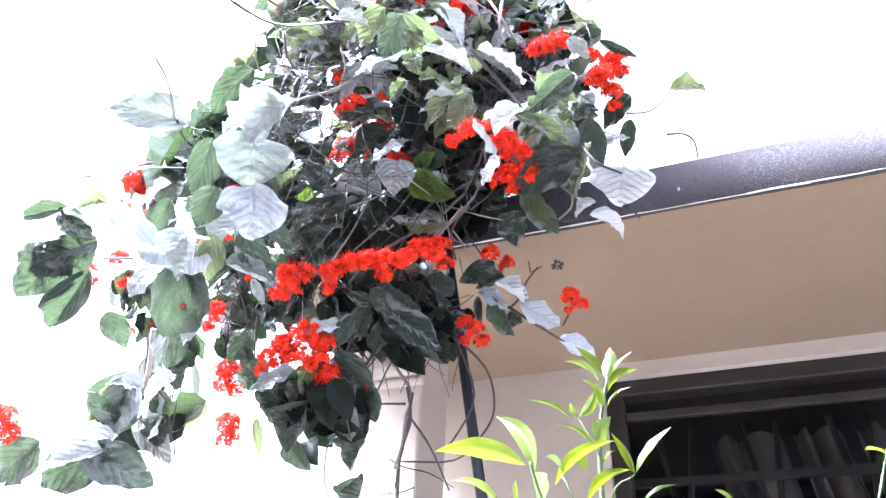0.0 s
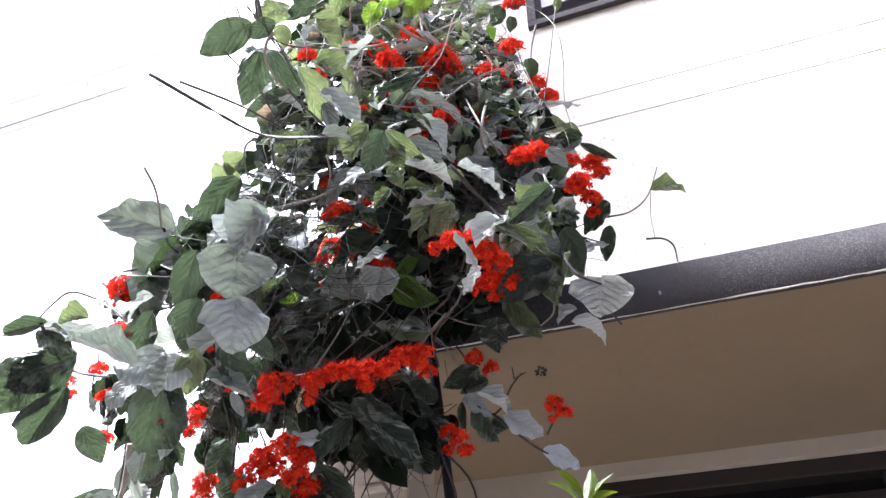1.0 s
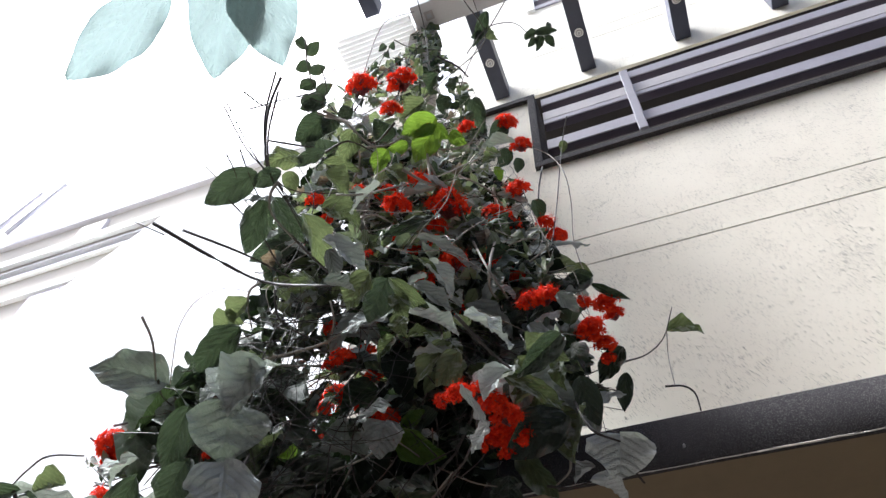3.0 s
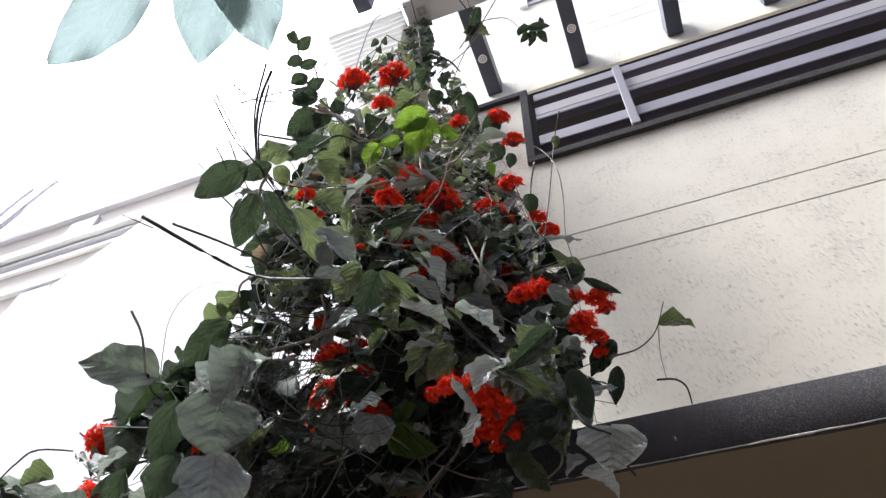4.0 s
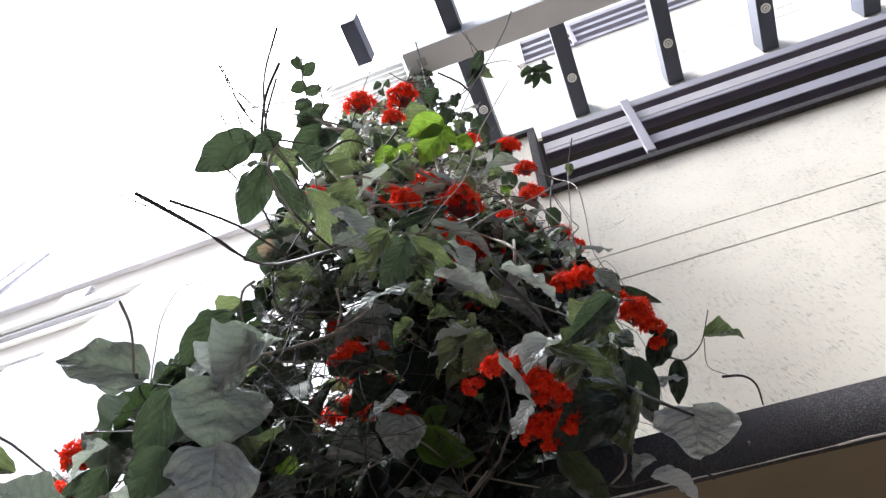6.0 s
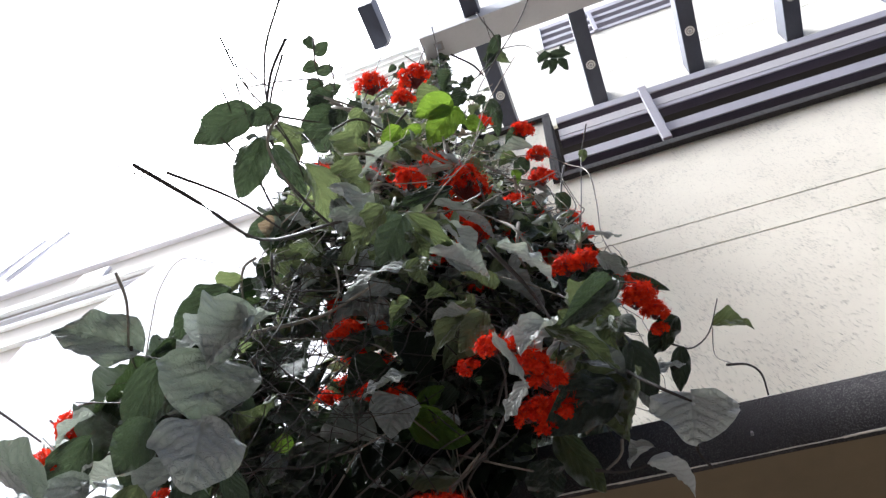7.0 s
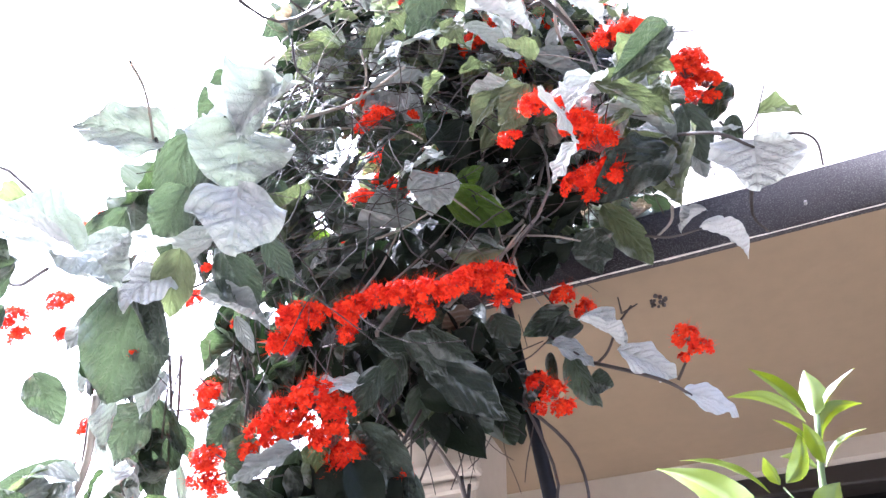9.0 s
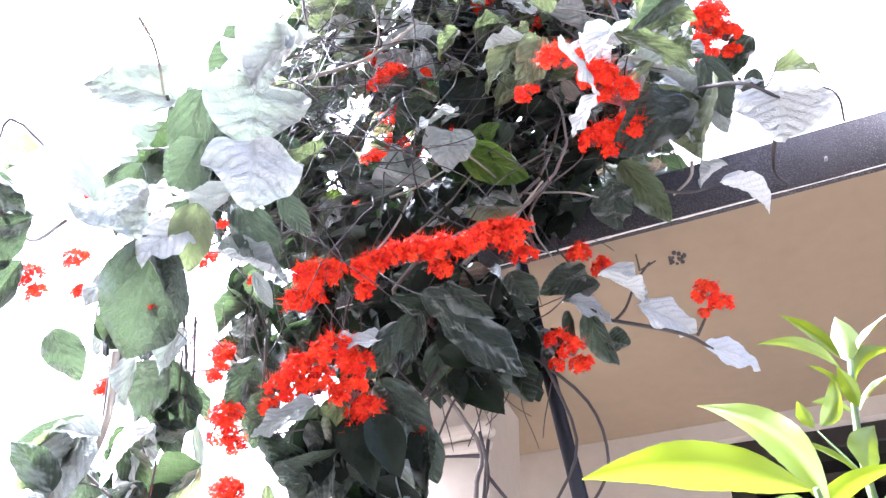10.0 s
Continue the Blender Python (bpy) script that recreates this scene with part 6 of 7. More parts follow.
for shoot in SHOOTS:
    for k in range(shoot[3]):
        p = within(shoot)
        d = Vector((RB.uniform(-1.0, 1.0), RB.uniform(-0.7, 0.3), RB.uniform(-0.9, 0.3))).normalized()
        L = RB.uniform(0.05, 0.105) * (1.15 if p.z > 3.6 else 1.0)
        up = RB.uniform(-0.5, 0.8)
        # leaves turned up take paler kinds: dust plus painted sky light
        blade(RB.choice("oogw") if up > 0.15 else RB.choice("ooodo"), p - d * L * 0.5, p + d * L * 0.5, L * RB.uniform(0.5, 0.72), (RB.uniform(-0.4, 0.6), -0.8, up))
        tube([p - d * L * 0.5, p - d * L * 0.7 + Vector((0, 0.02, RB.uniform(-0.01, 0.02))), p - d * L * 1.1 + Vector((RB.uniform(-0.02, 0.02), 0.05, RB.uniform(-0.03, 0.03)))], 0.0012, 4, 1.2, tangle, 2)
# dry twigs over the slab's edge
for k in range(46):
    x0, z0 = RV.uniform(-0.58, -0.15), RV.uniform(2.95, 3.14)
    pts = [(x0, 1.80, z0), (x0 + RV.uniform(-0.06, 0.09), 1.78, z0 - RV.uniform(0.0, 0.08)), (x0 + RV.uniform(-0.1, 0.16), 1.80, z0 - RV.uniform(0.02, 0.16))]
    tube(pts, RV.uniform(0.001, 0.002), 4, 0.5, pale if k % 3 else tangle, 3)
ob = part("stem_tangle", tangle, M_STEM, None, "tangled thin brown stems", True)
ob.parent, ob.matrix_parent_inverse = vine, VINE_INV
tagged(ob, kind="stuff")
ob = part("stem_tangle", pale, M_STEM_PALE, None, "tangled pale dry stems", True)
ob.parent, ob.matrix_parent_inverse = vine, VINE_INV
tagged(ob, kind="stuff")


# flowers: heads of small five-petalled blooms on red stalks
def head_mesh(seed, count, size):
    """A domed head of radius one, opening along +z. size: one bloom's radius beside the head's."""
    r = random.Random(seed)
    bloom, stalk = bmesh.new(), bmesh.new()
    for i in range(count):
        a = i * 2.39996 + r.uniform(-0.3, 0.3)
        h = 1 - (i + 0.5) / count * 1.05
        h = max(-0.25, min(0.98, h + r.uniform(-0.08, 0.08)))
        q = math.sqrt(1 - h * h)
        d = Vector((q * math.cos(a), q * math.sin(a), h))
        c = d * r.uniform(0.72, 1.0)
        n = (d + Vector((r.uniform(-0.6, 0.6), r.uniform(-0.6, 0.6), r.uniform(-0.3, 0.6)))).normalized()
        e = n.orthogonal().normalized()
        g = n.cross(e)
        turn = r.uniform(0, 6)
        sz = size * r.uniform(0.75, 1.15)
        cv = bloom.verts.new(c - n * sz * 0.25)
        for k in range(5):
            b = turn + k * 2 * math.pi / 5 + r.uniform(-0.12, 0.12)
            def at(rad, ang, up):
                return c + (e * math.cos(ang) + g * math.sin(ang)) * rad * sz + n * up * sz
            cup = r.uniform(-0.15, 0.35)
            p1 = bloom.verts.new(at(0.52, b - 0.58, 0.12))
            p2 = bloom.verts.new(at(0.95, b - 0.40, cup))
            p3 = bloom.verts.new(at(0.98, b + 0.36, cup - 0.05))
            p4 = bloom.verts.new(at(0.52, b + 0.58, 0.12))
            pm = bloom.verts.new(at(0.62, b, 0.02))
            for tri in ((cv, p1, pm), (p1, p2, pm), (p2, p3, pm), (p3, p4, pm), (p4, cv, pm)):
                bloom.faces.new(tri)
        for k in range(3):
            tip = c + (n * 1.9 + e * r.uniform(-0.6, 0.6) + g * r.uniform(-0.6, 0.6)) * sz
            w = (e + g).normalized() * sz * 0.03
            bloom.faces.new([bloom.verts.new(v) for v in (c - w, c + w, tip)])
        tube([(0, 0, -0.45), c * 0.5 + Vector((0, 0, -0.2)), c - n * sz * 0.2], 0.022, 4, 0.8, stalk, 2)
    out = []
    for name, bm, mat in (("flower_head", bloom, M_PETAL), ("pedicel", stalk, M_STALK)):
        me = bpy.data.meshes.new(name)
        bm.to_mesh(me)
        bm.free()
        me.materials.append(mat)
        out.append(me)
    return out


HEADS_SMALL = [head_mesh(50 + i, 20, 0.44) for i in range(3)]
HEADS_MID = [head_mesh(60 + i, 42, 0.325) for i in range(4)]
HEADS_BIG = [head_mesh(70 + i, 76, 0.235) for i in range(3)]


def flower_head(at, r):
    petals, stalks = RV.choice(HEADS_SMALL if r < 0.024 else HEADS_MID if r < 0.05 else HEADS_BIG)
    ob = new("flower_head", petals)
    ob.parent, ob.matrix_parent_inverse = vine, VINE_INV
    way = Vector((RV.uniform(-0.4, 0.5), -0.95, RV.uniform(0.3, 1.0))).normalized()
    rot = way.to_track_quat("Z", "Y").to_matrix().to_4x4()
    ob.matrix_basis = Matrix.Translation(at) @ rot @ Matrix.Rotation(RV.uniform(0, 6), 4, "Z") @ Matrix.Diagonal((r * 1.17, r * 1.17, r * 1.12, 1))
    ch = new("pedicel", stalks)
    ch.parent = ob


flower_head((-0.913, 1.485, 4.870), 0.067)
flower_head((-0.702, 1.502, 4.794), 0.065)
flower_head((-0.685, 1.428, 4.372), 0.039)
flower_head((-0.453, 1.708, 4.567), 0.035)
flower_head((-0.792, 1.283, 3.549), 0.027)
flower_head((-0.737, 1.288, 3.429), 0.021)
flower_head((-0.763, 1.460, 3.845), 0.027)
flower_head((-0.674, 1.500, 3.844), 0.033)
flower_head((-0.556, 1.517, 3.873), 0.045)
flower_head((-0.588, 1.432, 3.630), 0.041)
flower_head((-0.451, 1.542, 3.699), 0.066)
flower_head((-0.499, 1.575, 3.654), 0.033)
flower_head((-0.432, 1.700, 3.777), 0.037)
flower_head((-0.365, 1.818, 3.948), 0.066)
flower_head((-0.324, 1.855, 3.932), 0.044)
flower_head((-0.362, 2.052, 5.159), 0.054)
flower_head((-0.315, 2.166, 5.080), 0.051)
flower_head((-0.250, 1.753, 4.016), 0.041)
flower_head((-0.205, 1.964, 4.037), 0.041)
flower_head((-0.172, 2.014, 4.008), 0.039)
flower_head((-0.642, 1.544, 3.583), 0.034)
flower_head((-0.579, 1.584, 3.573), 0.027)
flower_head((-0.590, 1.324, 3.246), 0.014)
flower_head((-0.402, 1.494, 3.319), 0.040)
flower_head((-0.316, 1.615, 3.453), 0.032)
flower_head((-0.279, 1.707, 3.457), 0.033)
flower_head((-0.504, 1.531, 3.318), 0.031)
flower_head((-0.464, 1.521, 3.477), 0.032)
flower_head((-0.443, 1.843, 3.899), 0.035)
flower_head((-0.187, 1.522, 3.106), 0.031)
flower_head((-0.148, 1.528, 3.116), 0.034)
flower_head((-0.082, 1.746, 3.296), 0.028)
flower_head((-0.033, 2.019, 3.569), 0.040)
flower_head((-0.020, 2.056, 3.543), 0.032)
flower_head((-0.049, 1.585, 3.026), 0.030)
flower_head((-0.029, 1.616, 2.991), 0.025)
flower_head((-0.027, 1.646, 2.967), 0.018)
flower_head((-0.418, 1.590, 3.237), 0.027)
flower_head((-0.778, 1.514, 3.190), 0.032)
flower_head((-0.858, 1.716, 3.267), 0.037)
flower_head((-0.592, 1.659, 3.217), 0.033)
flower_head((-0.722, 1.687, 3.145), 0.028)
flower_head((-0.646, 1.707, 3.157), 0.024)
flower_head((-0.893, 1.775, 3.183), 0.041)
flower_head((-0.949, 1.763, 3.172), 0.026)
flower_head((-0.836, 1.792, 3.189), 0.033)
flower_head((-0.597, 1.564, 2.861), 0.028)
flower_head((-0.316, 1.357, 2.695), 0.025)
flower_head((-0.289, 1.398, 2.738), 0.019)
flower_head((-0.265, 1.424, 2.705), 0.030)
flower_head((-0.242, 1.455, 2.688), 0.030)
flower_head((-0.242, 1.550, 2.710), 0.032)
flower_head((-0.289, 1.574, 2.740), 0.030)
flower_head((-0.232, 1.574, 2.693), 0.021)
flower_head((-0.396, 1.459, 2.783), 0.019)
flower_head((-0.928, 1.748, 3.018), 0.021)
flower_head((-1.266, 1.366, 2.799), 0.036)
flower_head((-1.242, 1.397, 2.782), 0.033)
flower_head((-1.271, 1.398, 2.771), 0.027)
flower_head((-1.207, 1.369, 2.819), 0.017)
flower_head((-0.973, 1.163, 2.460), 0.018)
flower_head((-1.096, 1.252, 2.439), 0.019)
flower_head((-0.909, 1.332, 2.659), 0.012)
flower_head((-0.776, 1.452, 2.455), 0.035)
flower_head((-0.801, 1.469, 2.427), 0.030)
flower_head((-0.745, 1.456, 2.466), 0.021)
flower_head((-0.681, 1.466, 2.460), 0.028)
flower_head((-0.640, 1.470, 2.475), 0.026)
flower_head((-0.603, 1.481, 2.482), 0.028)
flower_head((-0.561, 1.489, 2.479), 0.029)
flower_head((-0.522, 1.501, 2.486), 0.025)
flower_head((-0.503, 1.548, 2.540), 0.031)
flower_head((-0.466, 1.562, 2.543), 0.031)
flower_head((-0.457, 1.592, 2.519), 0.021)
flower_head((-0.694, 1.486, 2.434), 0.017)
flower_head((-0.573, 1.505, 2.457), 0.018)
flower_head((-0.725, 1.467, 2.306), 0.030)
flower_head((-0.694, 1.493, 2.295), 0.022)
flower_head((-0.775, 1.460, 2.288), 0.024)
flower_head((-0.760, 1.486, 2.271), 0.027)
flower_head((-0.805, 1.469, 2.266), 0.022)
flower_head((-0.710, 1.502, 2.255), 0.025)
flower_head((-0.693, 1.531, 2.235), 0.025)
flower_head((-0.720, 1.542, 2.211), 0.020)
flower_head((-0.823, 1.465, 2.236), 0.013)
flower_head((-0.964, 1.533, 2.287), 0.024)
flower_head((-0.977, 1.549, 2.265), 0.022)
flower_head((-0.961, 1.571, 2.252), 0.015)
flower_head((-1.246, 1.761, 2.622), 0.029)
flower_head((-1.268, 1.783, 2.591), 0.023)
flower_head((-1.209, 1.601, 2.773), 0.023)
flower_head((-1.418, 1.723, 2.577), 0.020)
flower_head((-1.076, 1.278, 2.387), 0.016)
flower_head((-1.151, 1.225, 2.402), 0.019)
flower_head((-1.145, 1.247, 2.384), 0.014)
flower_head((-1.509, 1.699, 2.556), 0.026)
flower_head((-0.894, 1.266, 2.296), 0.006)
flower_head((-0.871, 1.315, 2.494), 0.009)
flower_head((-0.849, 1.391, 2.431), 0.008)
flower_head((-0.449, 1.717, 2.429), 0.019)
flower_head((-0.428, 1.738, 2.420), 0.021)
flower_head((-0.420, 1.763, 2.399), 0.019)
flower_head((-0.459, 1.744, 2.399), 0.013)
flower_head((-0.404, 1.774, 2.665), 0.022)
flower_head((-0.369, 1.809, 2.648), 0.019)
flower_head((-0.193, 1.734, 2.472), 0.019)
flower_head((-0.176, 1.755, 2.459), 0.017)
flower_head((-0.206, 1.753, 2.447), 0.009)
flower_head((-0.684, 1.448, 2.990), 0.029)
flower_head((-0.717, 1.445, 2.976), 0.018)
flower_head((-0.659, 1.523, 3.076), 0.023)
flower_head((-0.792, 1.660, 3.193), 0.035)
flower_head((-0.797, 1.674, 3.071), 0.033)
flower_head((-0.858, 1.671, 3.045), 0.025)
flower_head((-0.755, 1.702, 3.065), 0.022)
flower_head((-0.611, 1.683, 3.185), 0.028)
flower_head((-0.585, 1.712, 3.169), 0.025)
flower_head((-0.241, 1.544, 2.716), 0.022)
flower_head((-0.275, 1.562, 2.683), 0.022)
flower_head((-0.306, 1.534, 2.695), 0.020)
flower_head((-0.281, 1.538, 2.704), 0.018)
flower_head((-0.061, 1.587, 3.005), 0.027)
flower_head((-0.639, 1.611, 2.243), 0.012)
flower_head((-0.987, 1.605, 2.186), 0.026)
flower_head((-0.995, 1.624, 2.156), 0.022)
flower_head((-1.278, 1.270, 2.099), 0.025)
flower_head((-1.273, 1.293, 2.072), 0.023)

# dry seed head on a side shoot
seeds = bmesh.new()
for k in range(16):
    bmesh.ops.create_icosphere(seeds, subdivisions=1, radius=RV.uniform(0.003, 0.0055), matrix=Matrix.Translation((-0.226 + RV.uniform(-0.014, 0.016), 1.762 + RV.uniform(-0.01, 0.01), 2.588 + RV.uniform(-0.012, 0.014))))
ob = part("seed_head", seeds, M_STEM, None, "dry brown seed head", True)
ob.parent, ob.matrix_parent_inverse = vine, VINE_INV


# the rest of the foliage: single leaves in front, the mass behind as one part
def random_leaf(zlo, zhi, deep0, deep1, big, turned=(-0.35, 0.9)):
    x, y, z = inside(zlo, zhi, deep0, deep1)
    L = RV.choice((RV.uniform(0.05, 0.10), RV.uniform(0.08, 0.14))) * big
    if x < -0.75 and z < 3.0:
        L *= 1.4
    d = Vector((RV.uniform(-0.8, 0.8), RV.uniform(-0.7, 0.2), RV.uniform(-1.2, 0.25))).normalized()
    p = Vector((x, y, z))
    face = (RV.uniform(-0.7, 0.7), -1.0, RV.uniform(*turned))
    return p - d * L * 0.5, p + d * L * 0.5, L * RV.uniform(0.5, 0.72), face


for k in range(150):
    b, t, w, f = random_leaf(2.45, 3.6, 0.16, 0.30, 0.9) if k < 60 else random_leaf(3.3, 4.9, 0.07, 0.22, 1.1, (0.1, 1.3))
    if clear((b + t) / 2) and (k % 3 == 0 or not (b.x < -0.70 and 2.98 < b.z < 3.85)):
        # kind follows the tilt, so sky light and dust sit in the colour
        blade(RV.choice("gggo") if f[2] > 0.35 else RV.choice("dddggod") if b.z < 3.0 else RV.choice("dgogdogoo"), b, t, w, f)


def leaf_mass(name, kind, label, places, meshes):
    """Many leaves joined into one part."""
    vs, fs, uvs = [], [], []
    for b, t, w, f in places:
        m = frame_of(b, t, w, f)
        me = RV.choice(meshes)
        n0 = len(vs)
        vs += [m @ v.co for v in me.vertices]
        fs += [[n0 + i for i in p.vertices] for p in me.polygons]
        uvs += [c for d in me.uv_layers[0].data for c in d.uv]
    me = bpy.data.meshes.new(name)
    me.from_pydata(vs, [], fs)
    me.uv_layers.new(name="blade").data.foreach_set("uv", uvs)
    me.materials.append(LEAF[kind])
    me.polygons.foreach_set("use_smooth", [True] * len(me.polygons))
    ob = tagged(new(name, me), label, "", "", "stuff")
    ob.parent, ob.matrix_parent_inverse = vine, VINE_INV


def airy(p):
    """True where the plant is mostly bare stems with the sky between them."""
    return p.x < -0.70 and 2.98 < p.z < 3.85 and p.x > spread(p.z)[0] - 0.1


def thinned(places, floor):
    places = [p for i, p in enumerate(places) if i % 3 == 0 or not airy(p[0])]
    return [p for p in places if clear((p[0] + p[1]) / 2) and noise.noise((p[0].x * 5.0, p[0].y * 3.0, p[0].z * 4.0)) > floor]


low = thinned([random_leaf(2.42, 3.3, 0.17, 0.42, 0.9) for k in range(800)], -0.12)
low = [p for i, p in enumerate(low) if not (p[0].x > -0.74 and 2.35 < p[0].z < 3.05 and i % 5 < 3)]
high = thinned([random_leaf(3.1, 4.5, 0.10, 0.42, 0.9, (-0.2, 1.2)) for k in range(800)] + [random_leaf(4.3, 7.7, 0.02, 0.36, 1.0) for k in range(650)], -0.22)
for k in range(120):
    p = Vector((RV.uniform(-0.62, -0.1), RV.uniform(1.62, 1.88), RV.uniform(2.97, 3.2)))
    d = Vector((RV.uniform(-0.7, 0.7), RV.uniform(-0.5, 0.3), RV.uniform(-0.9, 0.3))).normalized() * RV.uniform(0.025, 0.05)
    low.append((p - d, p + d, d.length * 1.45, (RV.uniform(-0.5, 0.6), -1.0, RV.uniform(-0.6, 0.6))))
# growth behind, over the slab
for k in range(170):
    p = Vector((RV.uniform(-0.85, -0.2), RV.uniform(1.92, 2.34), RV.uniform(2.98, 3.35)))
    d = Vector((RV.uniform(-0.8, 0.8), RV.uniform(-0.5, 0.3), RV.uniform(-0.9, 0.5))).normalized() * RV.uniform(0.03, 0.06)
    low.append((p - d, p + d, d.length * 1.3, (RV.uniform(-0.5, 0.6), -1.0, RV.uniform(-0.6, 0.6))))
bunch_core = []
for bunch in BUNCHES:
    for k in range(bunch[3]):
        b, t, w, f = drooping(within(bunch), 0.095)
        if k % 2:
            blade("d" if k % 5 else "o" if bunch[0][0] > -1.1 else "g", b, t, w, f)
        else:
            low.append((b, t, w, f))
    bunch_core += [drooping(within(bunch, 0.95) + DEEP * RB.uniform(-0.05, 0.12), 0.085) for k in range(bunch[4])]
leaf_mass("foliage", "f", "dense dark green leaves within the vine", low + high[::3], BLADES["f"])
leaf_mass("sunned_foliage", "u", "curled olive leaves with dusty edges, sunlight put into their colour", high[1::3] + high[2::6] + low[::9], BLADES["u"])
leaf_mass("withered_foliage", "p", "small withered brown and grey leaves, rolled up", [(b, b.lerp(t, 0.7), w * 0.55, f) for b, t, w, f in high[5::4] + low[4::8]], BLADES["p"])
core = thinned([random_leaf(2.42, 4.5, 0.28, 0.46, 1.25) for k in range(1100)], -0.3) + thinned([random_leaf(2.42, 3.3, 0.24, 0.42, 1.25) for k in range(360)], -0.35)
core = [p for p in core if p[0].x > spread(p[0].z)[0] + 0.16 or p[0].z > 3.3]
leaf_mass("inner_foliage", "k", "leaves deep within the vine, shade painted into their near-black colour", core + bunch_core, [leaf_mesh("leaf", 200 + i, "k", 8, 4, quilt=0.0) for i in range(5)])

# ---- young citrus tree in front ----
citrus = tagged(thing("citrus_sapling", (-0.08, 1.30, 0)), "young citrus tree with bright yellow-green lance-shaped leaves", "plant")
CIT_INV = Matrix.Translation((0.08, -1.30, 0))


def citrus_leaf(base, tip, width, upper, bow):
    """upper: its shining upper side is seen, else the underside with the light in it. bow: how far it arches up."""
    b, t = Vector(base), Vector(tip)
    y = (t - b).normalized()
    face = Vector((-0.45, -0.75, 0.75)) if upper else Vector((0.15, 0.75, 0.9))
    z = (face - y * face.dot(y)).normalized()
    x = y.cross(z)
    L = (t - b).length
    rise = Vector((0, 0, 1)) - y * y.z
    nu, nv, fold = 28, 6, RV.uniform(0.25, 0.55)
    bend = RV.uniform(-0.05, 0.05)
    bm = bmesh.new()
    grid = []
    for i in range(nu + 1):
        u = i / nu
        w = width * 0.5 * math.sin(math.pi * u ** 0.85) ** 0.95 if 0 < u < 1 else 0.0006
        c = b + y * (u * L) + rise * (bow * L * 4 * u * (1 - u) * 0.8) + x * (bend * L * math.sin(u * 3))
        row = []
        for j in range(nv + 1):
            s = 2 * j / nv - 1
            wave = 0.07 * math.sin(u * 17 + 2 * s) * s * s
            jag = 1 + 0.03 * (i % 2) * (abs(s) > 0.9)
            row.append(bm.verts.new(c + x * (s * w * jag) + z * ((fold * abs(s) + wave - 0.06 * (abs(s) < 0.1)) * w)))
        grid.append(row)
    for r0, r1 in zip(grid, grid[1:]):
        for j in range(nv):
            bm.faces.new((r0[j], r0[j + 1], r1[j + 1], r1[j]))
    ob = part("leaf", bm, LEAF["c"], None, "", True)
    ob.parent, ob.matrix_parent_inverse = citrus, CIT_INV


M_TWIG = blotched("twig_green", (0.085, 0.13, 0.03), 0.5, 10, 90, 0.25, 0.2)
for pts, r in (([(-0.09, 1.30, 0), (-0.120, 1.375, 0.9), (-0.116, 1.380, 1.610), (-0.109, 1.385, 1.894), (-0.107, 1.385, 1.965), (-0.100, 1.385, 2.021), (-0.084, 1.385, 2.090)], 0.0058),
               ([(-0.115, 1.375, 1.5), (-0.146, 1.265, 1.763), (-0.160, 1.155, 1.877)], 0.004),
               ([(-0.116, 1.380, 1.692), (-0.095, 1.375, 1.888), (-0.057, 1.375, 1.925)], 0.0022),
               ([(-0.116, 1.380, 1.733), (-0.141, 1.325, 1.879), (-0.156, 1.325, 1.916)], 0.0022),
               ([(-0.107, 1.385, 1.961), (-0.110, 1.365, 1.971), (-0.132, 1.365, 2.016)], 0.0018),
               ([(-0.120, 1.365, 1.2), (0.131, 1.395, 1.609), (0.281, 1.395, 1.942)], 0.003),
               ([(-0.120, 1.365, 1.3), (0.028, 1.395, 1.609), (0.071, 1.395, 1.889)], 0.003)):
    ob = part("twig", tube(pts, r, 7, 0.45), M_TWIG, None, "green twig", True)
    ob.parent, ob.matrix_parent_inverse = citrus, CIT_INV
citrus_leaf((-0.085, 1.385, 2.090), (-0.078, 1.410, 2.157), 0.026, False, .1)
citrus_leaf((-0.084, 1.395, 2.091), (-0.038, 1.380, 2.129), 0.015, True, .1)
citrus_leaf((-0.091, 1.385, 2.094), (-0.130, 1.370, 2.145), 0.015, True, .15)
citrus_leaf((-0.096, 1.375, 2.079), (-0.156, 1.400, 2.136), 0.013, False, .2)
citrus_leaf((-0.086, 1.395, 2.070), (-0.038, 1.420, 2.114), 0.016, False, .25)
citrus_leaf((-0.091, 1.395, 2.043), (-0.049, 1.380, 2.066), 0.012, True, .2)
citrus_leaf((-0.096, 1.385, 2.060), (-0.123, 1.370, 2.085), 0.009, True, .15)
citrus_leaf((-0.093, 1.375, 2.037), (-0.100, 1.360, 2.071), 0.016, True, .1)
citrus_leaf((-0.098, 1.385, 2.038), (-0.125, 1.410, 2.068), 0.010, False, .1)
citrus_leaf((-0.129, 1.355, 2.015), (-0.103, 1.380, 2.078), 0.017, False, -.2)
citrus_leaf((-0.134, 1.365, 2.019), (-0.141, 1.350, 2.039), 0.016, True, .1)
citrus_leaf((-0.144, 1.375, 2.018), (-0.212, 1.360, 2.054), 0.012, True, .2)
citrus_leaf((-0.106, 1.365, 1.973), (-0.085, 1.390, 2.025), 0.027, False, .15)
citrus_leaf((-0.112, 1.365, 1.971), (-0.165, 1.350, 2.004), 0.010, True, .15)
citrus_leaf((-0.105, 1.385, 1.947), (-0.082, 1.370, 1.963), 0.013, True, .1)
citrus_leaf((-0.166, 1.325, 1.902), (-0.078, 1.350, 1.970), 0.019, False, .25)
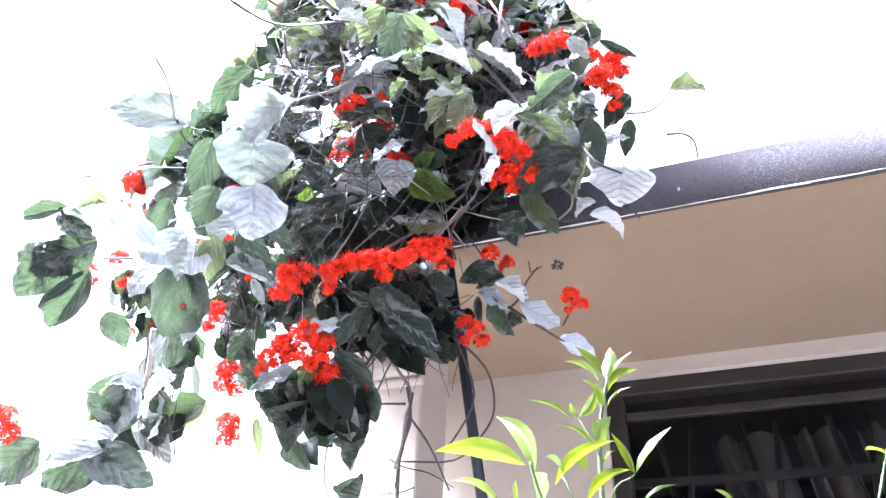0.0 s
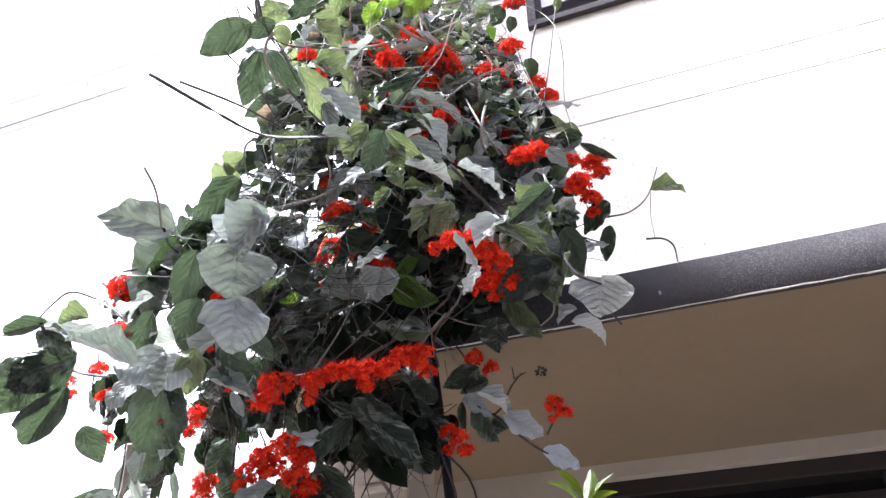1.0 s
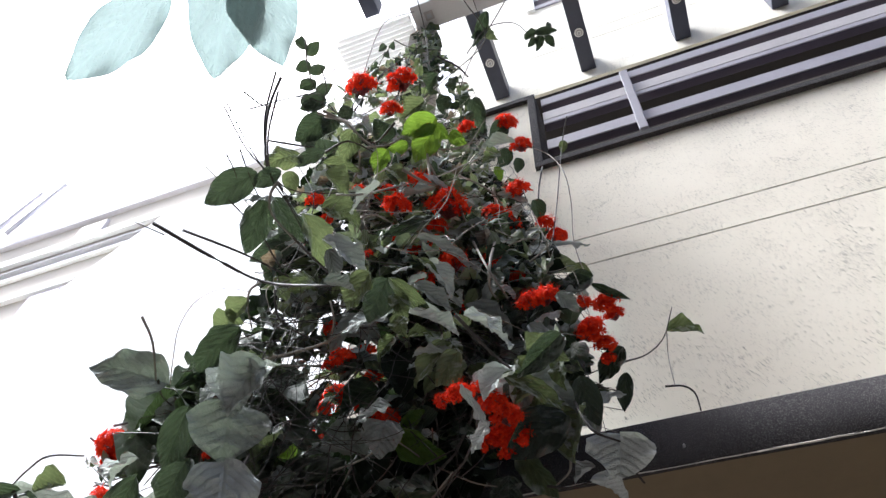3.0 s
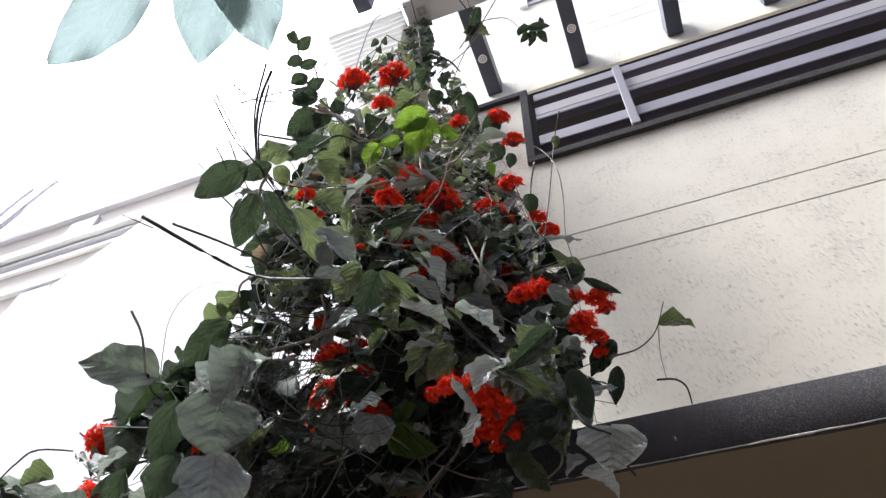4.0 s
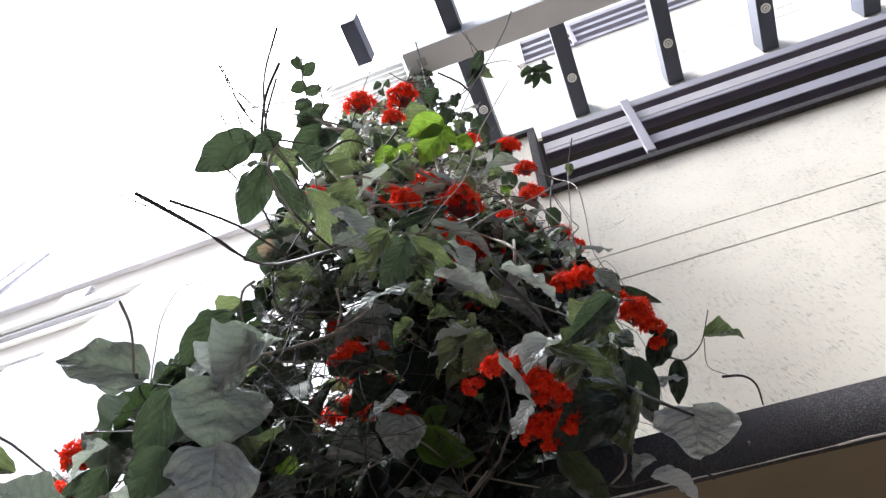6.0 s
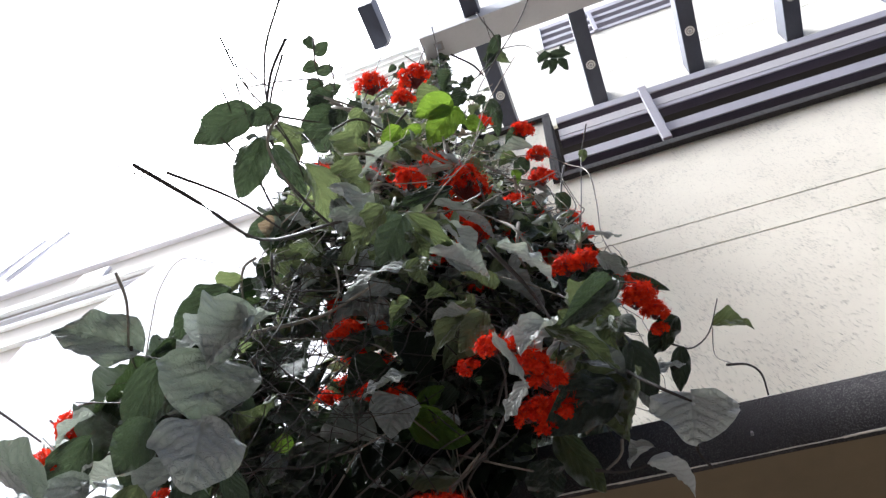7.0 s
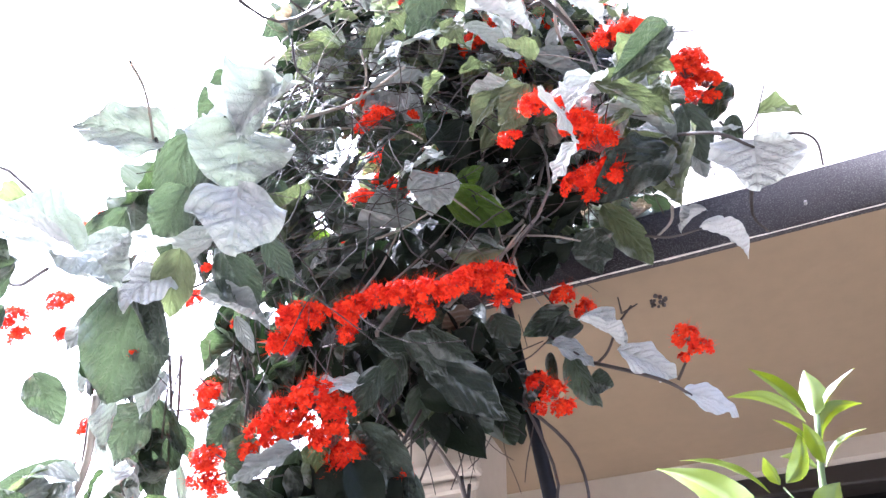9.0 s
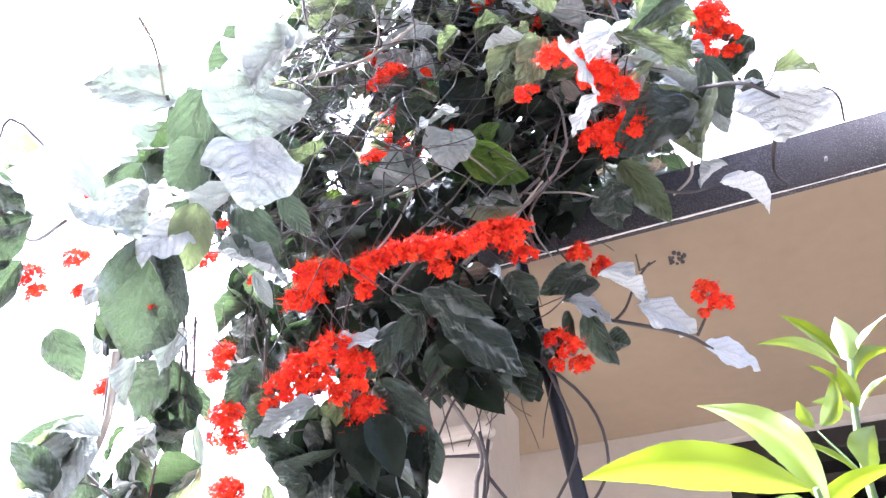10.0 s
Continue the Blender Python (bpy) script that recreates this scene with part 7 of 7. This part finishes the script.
citrus_leaf((-0.122, 1.355, 1.932), (-0.146, 1.340, 1.957), 0.019, True, .1)
citrus_leaf((-0.153, 1.325, 1.917), (-0.185, 1.350, 1.955), 0.015, False, .15)
citrus_leaf((-0.057, 1.375, 1.927), (-0.083, 1.360, 1.986), 0.012, True, .2)
citrus_leaf((-0.055, 1.375, 1.927), (0.005, 1.360, 1.987), 0.028, True, .1)
citrus_leaf((-0.128, 1.365, 1.885), (-0.063, 1.390, 1.938), 0.018, False, .2)
citrus_leaf((-0.052, 1.385, 1.885), (0.000, 1.370, 1.905), 0.013, True, .15)
citrus_leaf((0.072, 1.395, 1.879), (0.050, 1.380, 1.898), 0.011, True, .15)
citrus_leaf((0.276, 1.395, 1.936), (0.251, 1.380, 1.937), 0.015, True, .15)
citrus_leaf((-0.158, 1.205, 1.839), (-0.176, 1.230, 1.890), 0.045, False, .1)
citrus_leaf((-0.187, 1.195, 1.841), (-0.186, 1.180, 1.868), 0.018, True, .1)
citrus_leaf((-0.221, 1.225, 1.850), (-0.288, 1.210, 1.881), 0.016, True, .2)
citrus_leaf((-0.163, 1.145, 1.872), (-0.292, 1.165, 1.908), 0.032, False, 0.13)
citrus_leaf((-0.156, 1.165, 1.868), (-0.214, 1.185, 1.956), 0.024, True, 0.22)


# leaves of a tree overhead
twig = tagged(thing("overhanging_twig", (-0.15, 0.36, 2.33)), "twig with three broad green leaves hanging from above, haze painted into their pale colour", "plant")
TWIG_INV = Matrix.Translation((0.15, -0.36, -2.33))
OVERHEAD = [leaf_mesh("leaf", i, "t", 24, 10, quilt=0.02, curl=0.2, flatter=0.1) for i in (400, 401, 410)]
for k, (base, tip, w, face) in enumerate((((-0.145, 0.363, 2.306), (-0.187, 0.434, 2.244), 0.059, (0.46, -0.23, -0.86)), ((-0.135, 0.370, 2.304), (-0.127, 0.446, 2.254), 0.057, (0.44, -0.28, -0.86)), ((-0.213, 0.367, 2.282), (-0.303, 0.389, 2.240), 0.045, (0.52, -0.18, -0.83)))):
    ob = new("leaf", OVERHEAD[k])
    ob.parent, ob.matrix_parent_inverse = twig, TWIG_INV
    ob.matrix_basis = frame_of(base, tip, w, face)
for pts, r in (([(-0.3, -1.66, 4.5), (-0.2, -0.9, 4.2), (-0.12, -0.1, 3.2), (-0.13, 0.30, 2.42), (-0.14, 0.363, 2.306)], 0.004), ([(-0.125, 0.20, 2.60), (-0.17, 0.31, 2.38), (-0.205, 0.362, 2.292), (-0.213, 0.367, 2.282)], 0.0018), ([(-0.13, 0.32, 2.40), (-0.135, 0.370, 2.304)], 0.0016)):
    ob = part("stem", tube(pts, r, 6, 0.4), M_TWIG, None, "", True)
    ob.parent, ob.matrix_parent_inverse = twig, TWIG_INV

# ribs of the ceiling boards, last
for k in range(26):
    y = 2.18 + k * 0.042
    ob = part("slat", box(-1.95, y, PERG - 0.045, -1.215, y + 0.03, PERG - 0.0205), M_RIBS)
    ob.parent = ribbed
